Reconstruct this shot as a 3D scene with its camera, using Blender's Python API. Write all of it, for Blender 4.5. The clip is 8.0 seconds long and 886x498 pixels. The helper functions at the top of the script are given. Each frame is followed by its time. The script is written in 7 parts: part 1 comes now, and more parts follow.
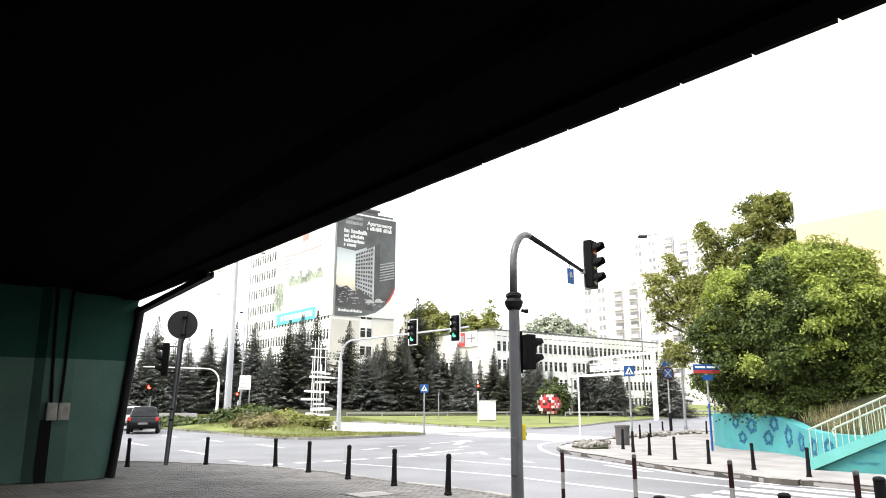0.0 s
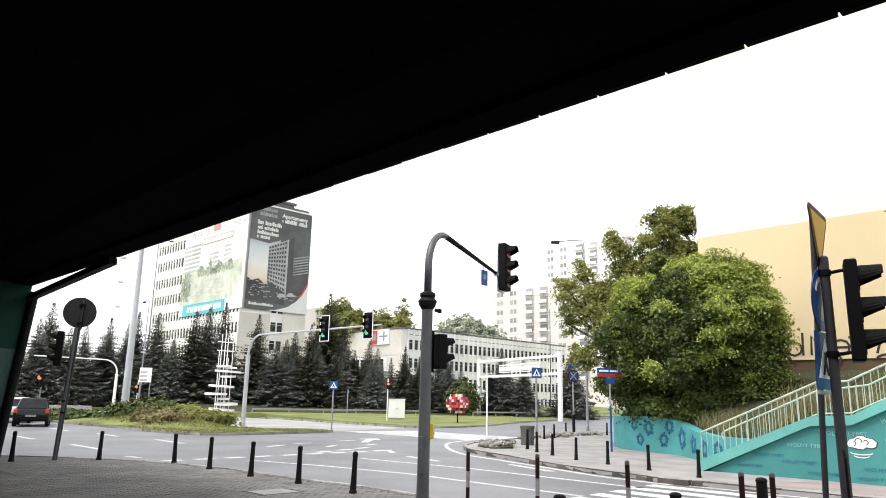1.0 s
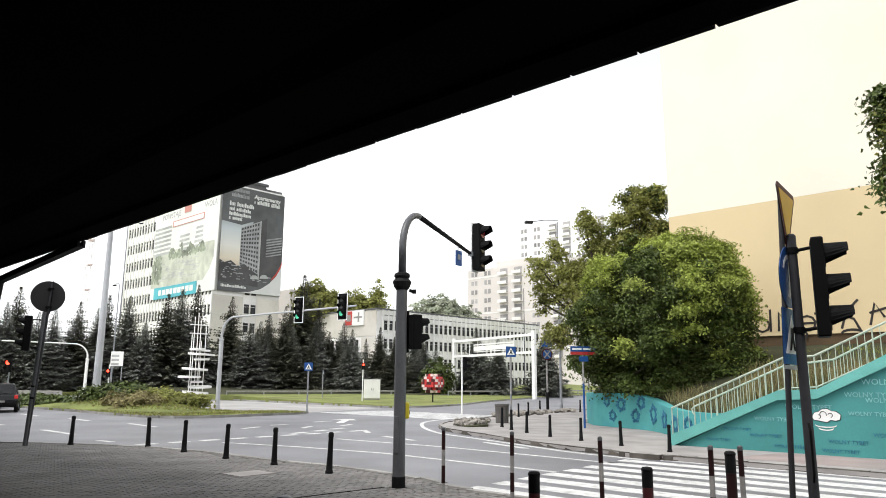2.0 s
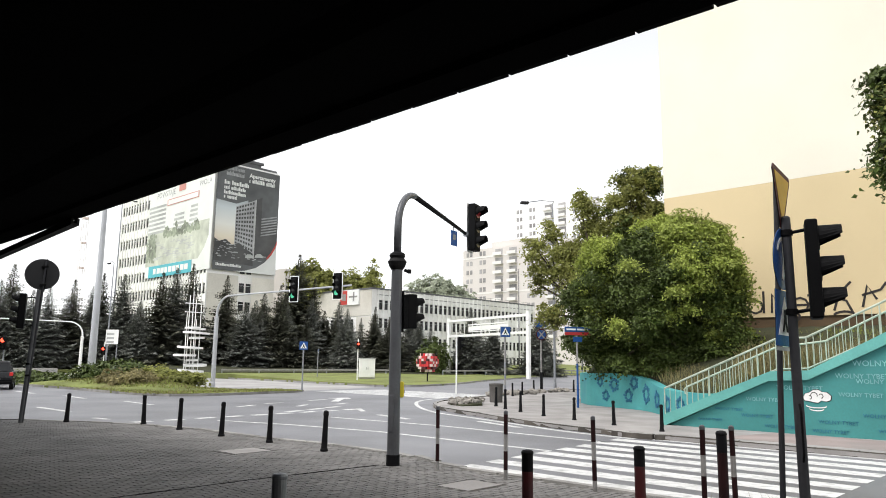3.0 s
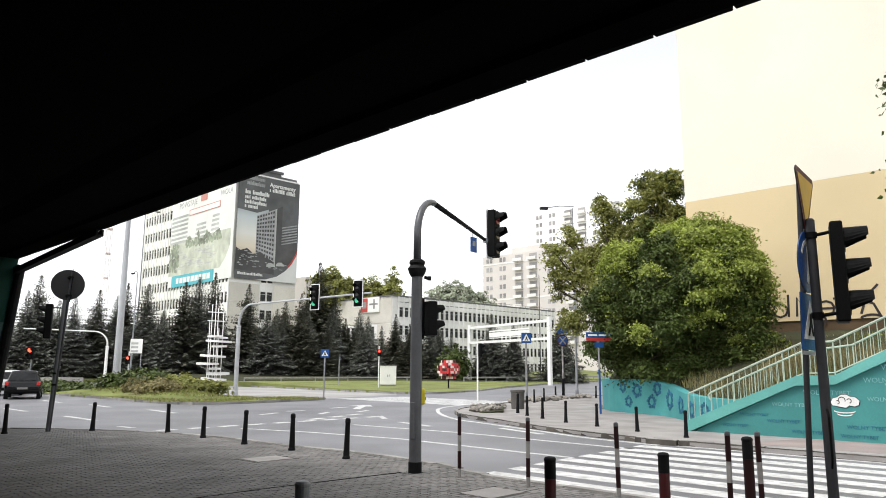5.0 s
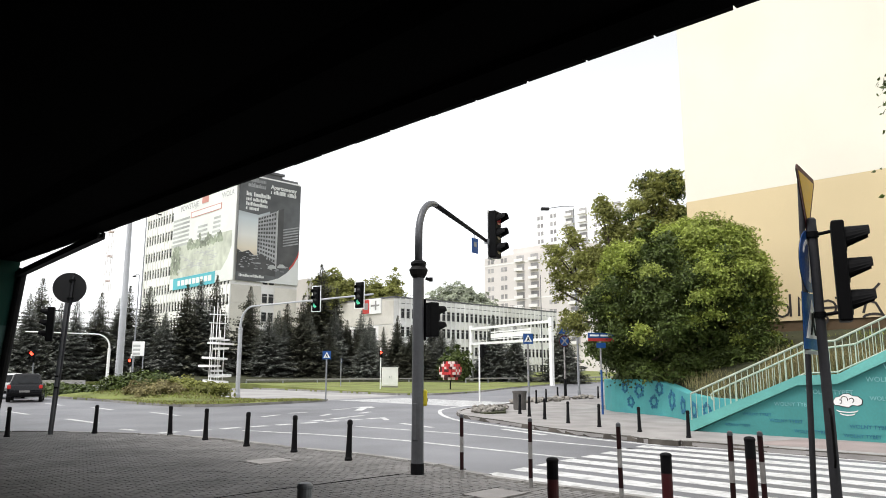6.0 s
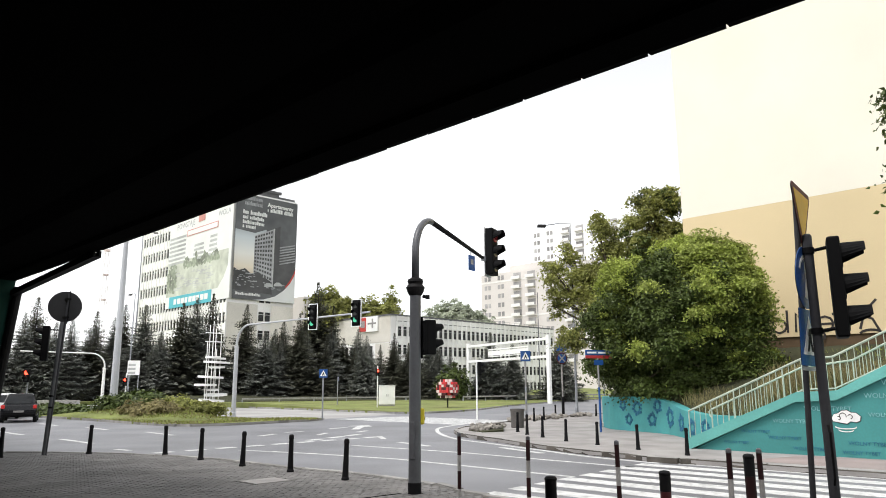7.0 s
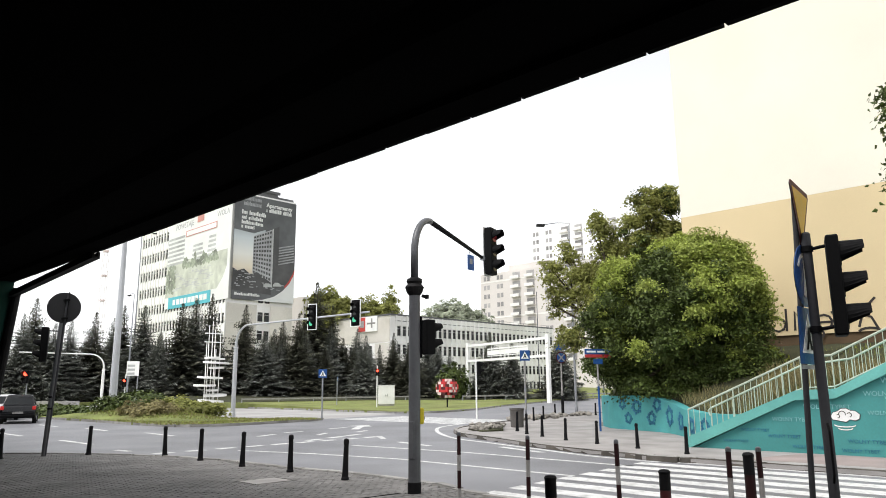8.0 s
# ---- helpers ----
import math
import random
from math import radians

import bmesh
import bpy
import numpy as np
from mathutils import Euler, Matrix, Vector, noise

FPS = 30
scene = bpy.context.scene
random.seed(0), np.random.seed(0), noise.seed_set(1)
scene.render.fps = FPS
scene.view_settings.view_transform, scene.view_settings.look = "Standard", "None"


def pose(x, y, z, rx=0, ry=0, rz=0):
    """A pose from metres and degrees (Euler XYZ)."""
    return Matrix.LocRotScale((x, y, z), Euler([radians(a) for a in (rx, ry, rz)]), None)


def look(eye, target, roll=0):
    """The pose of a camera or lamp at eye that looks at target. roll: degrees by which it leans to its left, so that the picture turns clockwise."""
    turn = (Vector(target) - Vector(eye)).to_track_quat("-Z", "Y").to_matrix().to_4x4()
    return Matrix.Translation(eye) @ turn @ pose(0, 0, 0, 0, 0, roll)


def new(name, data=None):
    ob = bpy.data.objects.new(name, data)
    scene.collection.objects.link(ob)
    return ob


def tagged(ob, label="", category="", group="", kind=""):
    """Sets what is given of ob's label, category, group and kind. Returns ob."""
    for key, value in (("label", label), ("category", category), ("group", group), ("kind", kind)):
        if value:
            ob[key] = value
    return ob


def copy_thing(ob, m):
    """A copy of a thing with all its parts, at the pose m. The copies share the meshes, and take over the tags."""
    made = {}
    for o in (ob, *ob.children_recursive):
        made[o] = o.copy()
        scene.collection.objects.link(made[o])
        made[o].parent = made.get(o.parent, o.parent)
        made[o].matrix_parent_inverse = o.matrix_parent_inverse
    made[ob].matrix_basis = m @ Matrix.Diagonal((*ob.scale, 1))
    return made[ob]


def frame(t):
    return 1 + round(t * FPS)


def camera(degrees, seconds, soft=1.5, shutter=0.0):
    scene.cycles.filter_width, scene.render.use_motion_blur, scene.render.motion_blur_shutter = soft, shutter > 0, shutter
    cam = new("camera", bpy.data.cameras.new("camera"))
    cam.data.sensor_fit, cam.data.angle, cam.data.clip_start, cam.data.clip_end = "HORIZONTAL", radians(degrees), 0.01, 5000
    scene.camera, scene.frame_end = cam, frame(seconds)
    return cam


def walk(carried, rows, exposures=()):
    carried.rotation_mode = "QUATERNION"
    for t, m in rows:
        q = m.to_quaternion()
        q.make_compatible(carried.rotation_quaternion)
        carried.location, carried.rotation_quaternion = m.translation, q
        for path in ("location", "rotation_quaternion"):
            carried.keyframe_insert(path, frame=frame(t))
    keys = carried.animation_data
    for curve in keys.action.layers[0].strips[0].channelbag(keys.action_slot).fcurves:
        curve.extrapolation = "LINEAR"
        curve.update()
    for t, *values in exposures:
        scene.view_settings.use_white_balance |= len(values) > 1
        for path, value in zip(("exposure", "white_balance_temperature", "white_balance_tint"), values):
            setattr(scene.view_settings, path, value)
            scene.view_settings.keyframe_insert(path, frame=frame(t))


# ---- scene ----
cam = camera(63.66, 8.0, soft=0.95)
PATH = [
    (0, pose(0, 0, 1.7, 102.19, -0.07, 0.55)),
    (0.3, pose(0, 0, 1.7, 102.39, -0.64, -2.52)),
    (0.5, pose(0, 0, 1.7, 101.97, -0.35, -4.08)),
    (0.7, pose(0, 0, 1.7, 101.70, -0.84, -5.17)),
    (1, pose(0, 0, 1.7, 102.14, -1.18, -6.56)),
    (1.5, pose(0, 0, 1.7, 102.35, -0.10, -7.58)),
    (1.7, pose(0, 0, 1.7, 101.61, -0.03, -8.10)),
    (2.8, pose(0, 0, 1.7, 99.47, -0.79, -8.95)),
    (3, pose(0, 0, 1.7, 99.00, -0.66, -8.94)),
    (3.5, pose(0, 0, 1.7, 98.76, -0.49, -8.35)),
    (4, pose(0, 0, 1.7, 99.08, -0.58, -7.32)),
    (4.5, pose(0, 0, 1.7, 99.33, -0.39, -7.14)),
    (4.7, pose(0, 0, 1.7, 99.49, -0.42, -7.29)),
    (5.8, pose(0, 0, 1.7, 99.54, 0.08, -7.00)),
    (6, pose(0, 0, 1.7, 99.61, -0.02, -7.13)),
    (6.5, pose(0, 0, 1.7, 100.15, -0.18, -7.37)),
    (7, pose(0, 0, 1.7, 101.01, 0.22, -7.35)),
    (7.5, pose(0, 0, 1.7, 101.20, 0.62, -6.98)),
    (8, pose(0, 0, 1.7, 100.98, 0.43, -7.39)),
]
walk(cam, PATH, [(0.0, 1.8), (0.5, 1.52), (1.0, 1.25), (1.5, 1.08), (3.0, 0.96), (8.0, 0.96)])

# ---- light ----
world = bpy.data.worlds.new("overcast_sky")
scene.world = world
world.use_nodes = True
wn, wl = world.node_tree.nodes, world.node_tree.links
sky = wn.new("ShaderNodeTexSky")
sky.sky_type, sky.sun_disc = "NISHITA", False
sky.sun_elevation, sky.sun_rotation = radians(62), radians(238)
sky.air_density, sky.dust_density, sky.ozone_density = 1.0, 1.0, 1.0
pale = wn.new("ShaderNodeHueSaturation")
pale.inputs["Saturation"].default_value = 0.1
wl.new(sky.outputs["Color"], pale.inputs["Color"])
wl.new(pale.outputs["Color"], wn["Background"].inputs["Color"])
wn["Background"].inputs["Strength"].default_value = 0.15

sun = new("sun", bpy.data.lights.new("sun", "SUN"))
sun.data.energy, sun.data.angle, sun.data.color = 1.25, radians(24), (1.0, 0.97, 0.94)
sun.matrix_world = look((-27, -17, 62), (0, 0, 0))

# ---- materials ----


def material(name, color, rough=0.8, metal=0.0, grain=40.0, blotch=0.8, vary=0.25, bump=0.3, depth=0.004,
             spread=0.0, island=0.0, spec=0.4, stain=None, stain_size=0.5, stain_amount=0.0, through_light=0.0):
    """Painted, mineral or leafy surface: blotches and grain in metres, stains, and a shade of its own for each piece."""
    m = bpy.data.materials.new(name)
    m.use_nodes = True
    n, l = m.node_tree.nodes, m.node_tree.links
    b = n["Principled BSDF"]
    pos = n.new("ShaderNodeNewGeometry")

    def noise_at(scale, detail=4.0):
        t = n.new("ShaderNodeTexNoise")
        t.inputs["Scale"].default_value, t.inputs["Detail"].default_value = scale, detail
        l.new(pos.outputs["Position"], t.inputs["Vector"])
        return t.outputs["Fac"]

    def span(x, lo, hi):
        r = n.new("ShaderNodeMapRange")
        r.inputs["From Min"].default_value, r.inputs["From Max"].default_value = 0.3, 0.7
        r.inputs["To Min"].default_value, r.inputs["To Max"].default_value = lo, hi
        l.new(x, r.inputs["Value"])
        return r.outputs["Result"]

    def times(a, bb):
        t = n.new("ShaderNodeMath")
        t.operation = "MULTIPLY"
        l.new(a, t.inputs[0]), l.new(bb, t.inputs[1])
        return t.outputs[0]

    fine = noise_at(grain, 6.0)
    shade = times(span(noise_at(blotch), 1 - vary, 1 + vary), span(fine, 1 - vary * 0.6, 1 + vary * 0.6))
    if spread:
        info = n.new("ShaderNodeObjectInfo")
        r = n.new("ShaderNodeMapRange")
        r.inputs["To Min"].default_value, r.inputs["To Max"].default_value = 1 - spread, 1 + spread
        l.new(info.outputs["Random"], r.inputs["Value"])
        shade = times(shade, r.outputs["Result"])
    if island:
        r = n.new("ShaderNodeMapRange")
        r.inputs["To Min"].default_value, r.inputs["To Max"].default_value = 1 - island, 1 + island
        l.new(pos.outputs["Random Per Island"], r.inputs["Value"])
        shade = times(shade, r.outputs["Result"])
    base = n.new("ShaderNodeVectorMath")
    base.operation = "SCALE"
    base.inputs[0].default_value = color[:3]
    l.new(shade, base.inputs["Scale"])
    out = base.outputs["Vector"]
    if stain:
        mix = n.new("ShaderNodeMix")
        mix.data_type = "RGBA"
        cut = n.new("ShaderNodeMapRange")
        cut.inputs["From Min"].default_value, cut.inputs["From Max"].default_value = 0.5, 0.68
        cut.inputs["To Max"].default_value = stain_amount
        l.new(noise_at(stain_size, 7.0), cut.inputs["Value"])
        l.new(cut.outputs["Result"], mix.inputs["Factor"])
        l.new(out, mix.inputs[6])
        mix.inputs[7].default_value = stain
        out = mix.outputs[2]
    l.new(out, b.inputs["Base Color"])
    l.new(span(fine, max(0.02, rough - 0.1), min(1.0, rough + 0.1)), b.inputs["Roughness"])
    b.inputs["Metallic"].default_value = metal
    b.inputs["Specular IOR Level"].default_value = spec
    if bump:
        bp = n.new("ShaderNodeBump")
        bp.inputs["Strength"].default_value, bp.inputs["Distance"].default_value = bump, depth
        l.new(fine, bp.inputs["Height"])
        l.new(bp.outputs["Normal"], b.inputs["Normal"])
    if through_light:
        tr = n.new("ShaderNodeBsdfTranslucent")
        l.new(out, tr.inputs["Color"])
        add = n.new("ShaderNodeMixShader")
        add.inputs[0].default_value = through_light
        l.new(b.outputs[0], add.inputs[1]), l.new(tr.outputs[0], add.inputs[2])
        l.new(add.outputs[0], n["Material Output"].inputs["Surface"])
    return m


def glowing(name, color, strength):
    m = bpy.data.materials.new(name)
    m.use_nodes = True
    b = m.node_tree.nodes["Principled BSDF"]
    b.inputs["Base Color"].default_value = color
    b.inputs["Emission Color"].default_value, b.inputs["Emission Strength"].default_value = color, strength
    return m


ASPHALT = material("asphalt", (0.175, 0.175, 0.187, 1), 0.48, grain=60, blotch=0.35, vary=0.22, bump=0.5, depth=0.006, stain=(0.11, 0.11, 0.117, 1), stain_size=0.22, stain_amount=0.6)
PALE_ROAD = material("worn_concrete_road", (0.34, 0.33, 0.32, 1), 0.85, grain=50, blotch=0.3, vary=0.2)
MARKING = material("road_marking_paint", (0.62, 0.62, 0.61, 1), 0.6, grain=30, blotch=2.0, vary=0.14, stain=(0.25, 0.25, 0.25, 1), stain_size=7.0, stain_amount=0.5)
PAVER = material("concrete_paver", (0.185, 0.178, 0.172, 1), 0.85, grain=70, blotch=0.9, vary=0.2, island=0.1, spread=0.1, bump=0.5, stain=(0.13, 0.125, 0.12, 1), stain_size=0.7, stain_amount=0.5)
JOINT = material("sandy_paver_joint", (0.12, 0.115, 0.105, 1), 0.95, grain=90, blotch=1.5, vary=0.3)
SLAB = material("pavement_slab", (0.315, 0.298, 0.288, 1), 0.88, grain=50, blotch=0.9, vary=0.2, spread=0.12, island=0.1, stain=(0.2, 0.19, 0.18, 1), stain_size=0.6, stain_amount=0.5)
KERB_DARK_FACE = material("dark_brown_kerb_face", (0.075, 0.066, 0.056, 1), 0.9, grain=30, blotch=1.4, vary=0.35, spread=0.35, stain=(0.2, 0.19, 0.17, 1), stain_size=2.0, stain_amount=0.35)
KERB = material("kerb_stone", (0.3, 0.29, 0.275, 1), 0.85, grain=45, blotch=1.0, vary=0.22, spread=0.18, stain=(0.12, 0.115, 0.11, 1), stain_size=1.2, stain_amount=0.5)
LAWN = material("mown_grass_soil", (0.16, 0.185, 0.05, 1), 0.95, grain=25, blotch=0.35, vary=0.35, bump=0.8, depth=0.03, stain=(0.25, 0.23, 0.1, 1), stain_size=0.3, stain_amount=0.5)
# Earth colour, used as well for the painted shade under the spruces.
EARTH = material("dry_earth_and_tree_shade", (0.036, 0.038, 0.016, 1), 0.95, grain=18, blotch=0.8, vary=0.35, bump=0.8, depth=0.03)
# Near-black base colours put the shade under the deck into the concrete.
NEAR_BLACK = material("near_black_concrete", (0.0026, 0.0023, 0.0024, 1), 0.97, grain=12, blotch=0.4, vary=0.3, bump=0.4, spec=0.015)
EDGE_CONCRETE = material("near_black_edge_concrete", (0.008, 0.0075, 0.008, 1), 0.95, grain=14, blotch=0.6, vary=0.3, spec=0.05)
PILLAR_LOW = material("pale_green_paint", (0.068, 0.128, 0.115, 1), 0.75, grain=20, blotch=0.7, vary=0.16, spec=0.2)
PILLAR_HIGH = material("dark_green_paint", (0.009, 0.05, 0.039, 1), 0.75, grain=20, blotch=0.7, vary=0.16, spec=0.2)
TEAL = material("teal_wall_paint", (0.06, 0.26, 0.25, 1), 0.8, grain=20, blotch=0.6, vary=0.12, stain=(0.05, 0.2, 0.2, 1), stain_size=0.5, stain_amount=0.35)
TEAL_LIGHT = material("pale_teal_coping_paint", (0.13, 0.4, 0.36, 1), 0.78, grain=22, blotch=0.7, vary=0.12, stain=(0.1, 0.3, 0.27, 1), stain_size=1.0, stain_amount=0.4)
BLUE_WALL = material("turquoise_wall_paint", (0.08, 0.34, 0.335, 1), 0.8, grain=20, blotch=0.8, vary=0.15, stain=(0.05, 0.26, 0.34, 1), stain_size=0.9, stain_amount=0.5)
YELLOW = material("ochre_yellow_render", (0.671, 0.539, 0.33, 1), 0.9, grain=35, blotch=0.2, vary=0.06, spec=0.2)
CREAM = material("cream_render", (0.8, 0.75, 0.64, 1), 0.9, grain=35, blotch=0.2, vary=0.05, spec=0.2)
BROWN = material("brown_plinth_render", (0.1, 0.065, 0.035, 1), 0.9, grain=30, blotch=0.6, vary=0.25)
PANEL = material("weathered_white_facade", (0.82, 0.81, 0.79, 1), 0.8, grain=6, blotch=0.15, vary=0.12, stain=(0.62, 0.6, 0.56, 1), stain_size=0.12, stain_amount=0.5)
BEIGE = material("beige_facade_panel", (0.66, 0.63, 0.57, 1), 0.85, grain=6, blotch=0.12, vary=0.15, stain=(0.36, 0.33, 0.27, 1), stain_size=0.1, stain_amount=0.55)
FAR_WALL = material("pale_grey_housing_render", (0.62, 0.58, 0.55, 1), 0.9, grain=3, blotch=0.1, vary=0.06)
# Whitened so that the far wall merges with the bright sky.
HAZY_WHITE = material("haze_whitened_render", (0.86, 0.86, 0.86, 1), 0.9, grain=3, blotch=0.1, vary=0.03)
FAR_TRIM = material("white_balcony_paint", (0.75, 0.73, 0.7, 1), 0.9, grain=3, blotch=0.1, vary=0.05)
GLASS = material("dark_window_glass", (0.014, 0.0145, 0.016, 1), 0.25, grain=0.6, blotch=0.2, vary=0.5, bump=0, spread=0.6, spec=0.3)
# Lightened glass: the distance haze is painted into its colour.
FAR_GLASS = material("haze_lightened_window_glass", (0.3, 0.29, 0.285, 1), 0.4, grain=0.6, blotch=0.2, vary=0.3, bump=0, spread=0.3)

# ---- builders ----
GRID = pose(0, 0, 0, 0, 0, 38)   # the street grid: u across the road, v along it


def at(u, v, z=0.0):
    return GRID @ Vector((u, v, z))


def placed(u, v, z=0.0, turn=0.0):
    """A pose at a place of the street grid, turned from the grid by so many degrees."""
    return GRID @ pose(u, v, z, 0, 0, turn)


def facing(x, y, z=0.0, turn=0.0):
    return pose(x, y, z, 0, 0, turn)


def link(name, bm, mat, smooth=False):
    me = bpy.data.meshes.new(name)
    bmesh.ops.recalc_face_normals(bm, faces=bm.faces[:])
    bm.to_mesh(me)
    bm.free()
    for mm in (mat if isinstance(mat, (list, tuple)) else [mat]):
        me.materials.append(mm)
    if smooth:
        for p in me.polygons:
            p.use_smooth = True
    return new(name, me)


def part(name, bm, mat, parent, label="", smooth=False):
    ob = link(name, bm, mat, smooth)
    ob.parent = parent
    return tagged(ob, label)


def thing(name, m, label, category, group="", kind=""):
    ob = new(name)
    ob.empty_display_size = 0.2
    ob.matrix_basis = m
    return tagged(ob, label, category, group, kind)


def solid(name, bm, mat, m, label, category, group="", kind="", smooth=False):
    ob = link(name, bm, mat, smooth)
    ob.matrix_basis = m
    return tagged(ob, label, category, group, kind)


def structure(name, bm, mat, label, m=GRID, category=""):
    return solid(name, bm, mat, m, label, category or name.split("_")[0], kind="structure")


def box(bm, x0, x1, y0, y1, z0, z1, bevel=0.0, mat=0):
    vs = [bm.verts.new((x, y, z)) for z in (z0, z1) for y in (y0, y1) for x in (x0, x1)]
    fs = [bm.faces.new([vs[i] for i in q]) for q in ((0, 2, 3, 1), (4, 5, 7, 6), (0, 1, 5, 4), (2, 6, 7, 3), (0, 4, 6, 2), (1, 3, 7, 5))]
    for f in fs:
        f.material_index = mat
    if bevel:
        es = list({e for f in fs for e in f.edges})
        bmesh.ops.bevel(bm, geom=es, offset=bevel, segments=2, affect="EDGES", profile=0.5)
    return vs


def prism(bm, pts, z0, z1, mat=0):
    """An upright prism over a plan outline; z1 may be one height or one for each point."""
    tops = z1 if isinstance(z1, (list, tuple)) else [z1] * len(pts)
    lo = [bm.verts.new((x, y, z0)) for x, y in pts]
    hi = [bm.verts.new((x, y, z)) for (x, y), z in zip(pts, tops)]
    fs = [bm.faces.new(hi), bm.faces.new(lo[::-1])]
    for i in range(len(pts)):
        j = (i + 1) % len(pts)
        fs.append(bm.faces.new((lo[i], lo[j], hi[j], hi[i])))
    for f in fs:
        f.material_index = mat
    return fs


def extrude_u(bm, pts, u0, u1, mat=0):
    """A profile of (v, z) points drawn out across u."""
    a = [bm.verts.new((u0, v, z)) for v, z in pts]
    b = [bm.verts.new((u1, v, z)) for v, z in pts]
    fs = [bm.faces.new(a), bm.faces.new(b[::-1])]
    for i in range(len(pts)):
        j = (i + 1) % len(pts)
        fs.append(bm.faces.new((a[i], b[i], b[j], a[j])))
    for f in fs:
        f.material_index = mat


def extrude_v(bm, pts, v0, v1, mat=0):
    """A profile of (u, z) points drawn out along v."""
    a = [bm.verts.new((u, v0, z)) for u, z in pts]
    b = [bm.verts.new((u, v1, z)) for u, z in pts]
    fs = [bm.faces.new(a), bm.faces.new(b[::-1])]
    for i in range(len(pts)):
        j = (i + 1) % len(pts)
        fs.append(bm.faces.new((a[i], b[i], b[j], a[j])))
    for f in fs:
        f.material_index = mat


def tube(bm, pts, r, seg=8, r1=None, caps=True):
    """A round bar through points; r to r1 along its length."""
    pts = [Vector(p) for p in pts]
    rings, side = [], None
    for i, p in enumerate(pts):
        d = (pts[min(i + 1, len(pts) - 1)] - pts[max(i - 1, 0)]).normalized()
        if side is None:
            side = d.orthogonal().normalized()
        side = (side - d * side.dot(d)).normalized()
        up = d.cross(side)
        rr = r if r1 is None else r + (r1 - r) * i / (len(pts) - 1)
        rings.append([bm.verts.new(p + rr * (math.cos(2 * math.pi * k / seg) * side + math.sin(2 * math.pi * k / seg) * up)) for k in range(seg)])
    for a, b in zip(rings, rings[1:]):
        for k in range(seg):
            bm.faces.new((a[k], a[(k + 1) % seg], b[(k + 1) % seg], b[k]))
    if caps:
        bm.faces.new(rings[0][::-1])
        bm.faces.new(rings[-1])


def lathe(bm, profile, seg=16, centre=(0, 0)):
    """A turned shape from (radius, z) points."""
    rings = []
    for r, z in profile:
        rings.append([bm.verts.new((centre[0] + r * math.cos(2 * math.pi * k / seg), centre[1] + r * math.sin(2 * math.pi * k / seg), z)) for k in range(seg)])
    for a, b in zip(rings, rings[1:]):
        for k in range(seg):
            bm.faces.new((a[k], a[(k + 1) % seg], b[(k + 1) % seg], b[k]))
    bm.faces.new(rings[0][::-1])
    bm.faces.new(rings[-1])


def disc(bm, c, r, n_dir, thick, seg=20, squash=1.0):
    """A flat round plate with thickness, its face towards n_dir."""
    n_dir = Vector(n_dir).normalized()
    s = n_dir.orthogonal().normalized() if abs(n_dir.z) > 0.9 else n_dir.cross(Vector((0, 0, 1))).normalized()
    u = s.cross(n_dir)
    c = Vector(c)
    rings = []
    for off in (-thick / 2, thick / 2):
        rings.append([bm.verts.new(c + n_dir * off + r * (math.cos(2 * math.pi * k / seg) * s + squash * math.sin(2 * math.pi * k / seg) * u)) for k in range(seg)])
    for k in range(seg):
        bm.faces.new((rings[0][k], rings[0][(k + 1) % seg], rings[1][(k + 1) % seg], rings[1][k]))
    bm.faces.new(rings[0][::-1])
    bm.faces.new(rings[1])


def B():
    return bmesh.new()


def resample(pts, step):
    """Points at even steps along a polyline, with the direction at each."""
    pts = [Vector((p[0], p[1], 0)) for p in pts]
    out, left = [], 0.0
    for a, b in zip(pts, pts[1:]):
        n = (b - a).length
        d = (b - a) / n
        s = left
        while s < n:
            out.append((a + d * s, d))
            s += step
        left = s - n
    return out


def smooth_line(pts, steps=6):
    """A rounded line through points (Catmull-Rom)."""
    p = [Vector((*q, 0)) if len(q) == 2 else Vector(q) for q in pts]
    p = [2 * p[0] - p[1]] + p + [2 * p[-1] - p[-2]]
    out = []
    for i in range(1, len(p) - 2):
        for k in range(steps):
            t = k / steps
            out.append(0.5 * (2 * p[i] + (p[i + 1] - p[i - 1]) * t + (2 * p[i - 1] - 5 * p[i] + 4 * p[i + 1] - p[i + 2]) * t * t + (3 * p[i] - p[i - 1] - 3 * p[i + 1] + p[i + 2]) * t ** 3))
    out.append(p[-2])
    return out


# ---- ground, roads, pavements ----
bm = B()
box(bm, -1800, 1800, -1800, 1800, -0.5, -0.16)
structure("ground", bm, LAWN, "flat grassy ground reaching to the horizon", pose(0, 0, 0))

bm = B()
box(bm, -60, 170, -70, 240, -0.155, -0.1)
structure("road", bm, ASPHALT, "worn grey asphalt of a wide street crossing")

NEAR_EDGE = [(9.15, -40), (9.15, -20), (9.12, 4), (9.12, 7.6), (9.45, 9.1), (9.64, 10.6), (9.56, 12.4), (9.3, 14.2), (9.2, 16.5), (8.75, 18.6), (7.6, 21.2), (5.6, 23.6), (2.0, 26.0), (-4, 28), (-30, 30)]
near_curve = [(p.x, p.y) for p in smooth_line(NEAR_EDGE, 5)]
bm = B()
prism(bm, near_curve + [(-30, -40)], -0.15, -0.012)
near_pavement = structure("pavement_near", bm, JOINT, "grey block-paved pavement under the overpass")

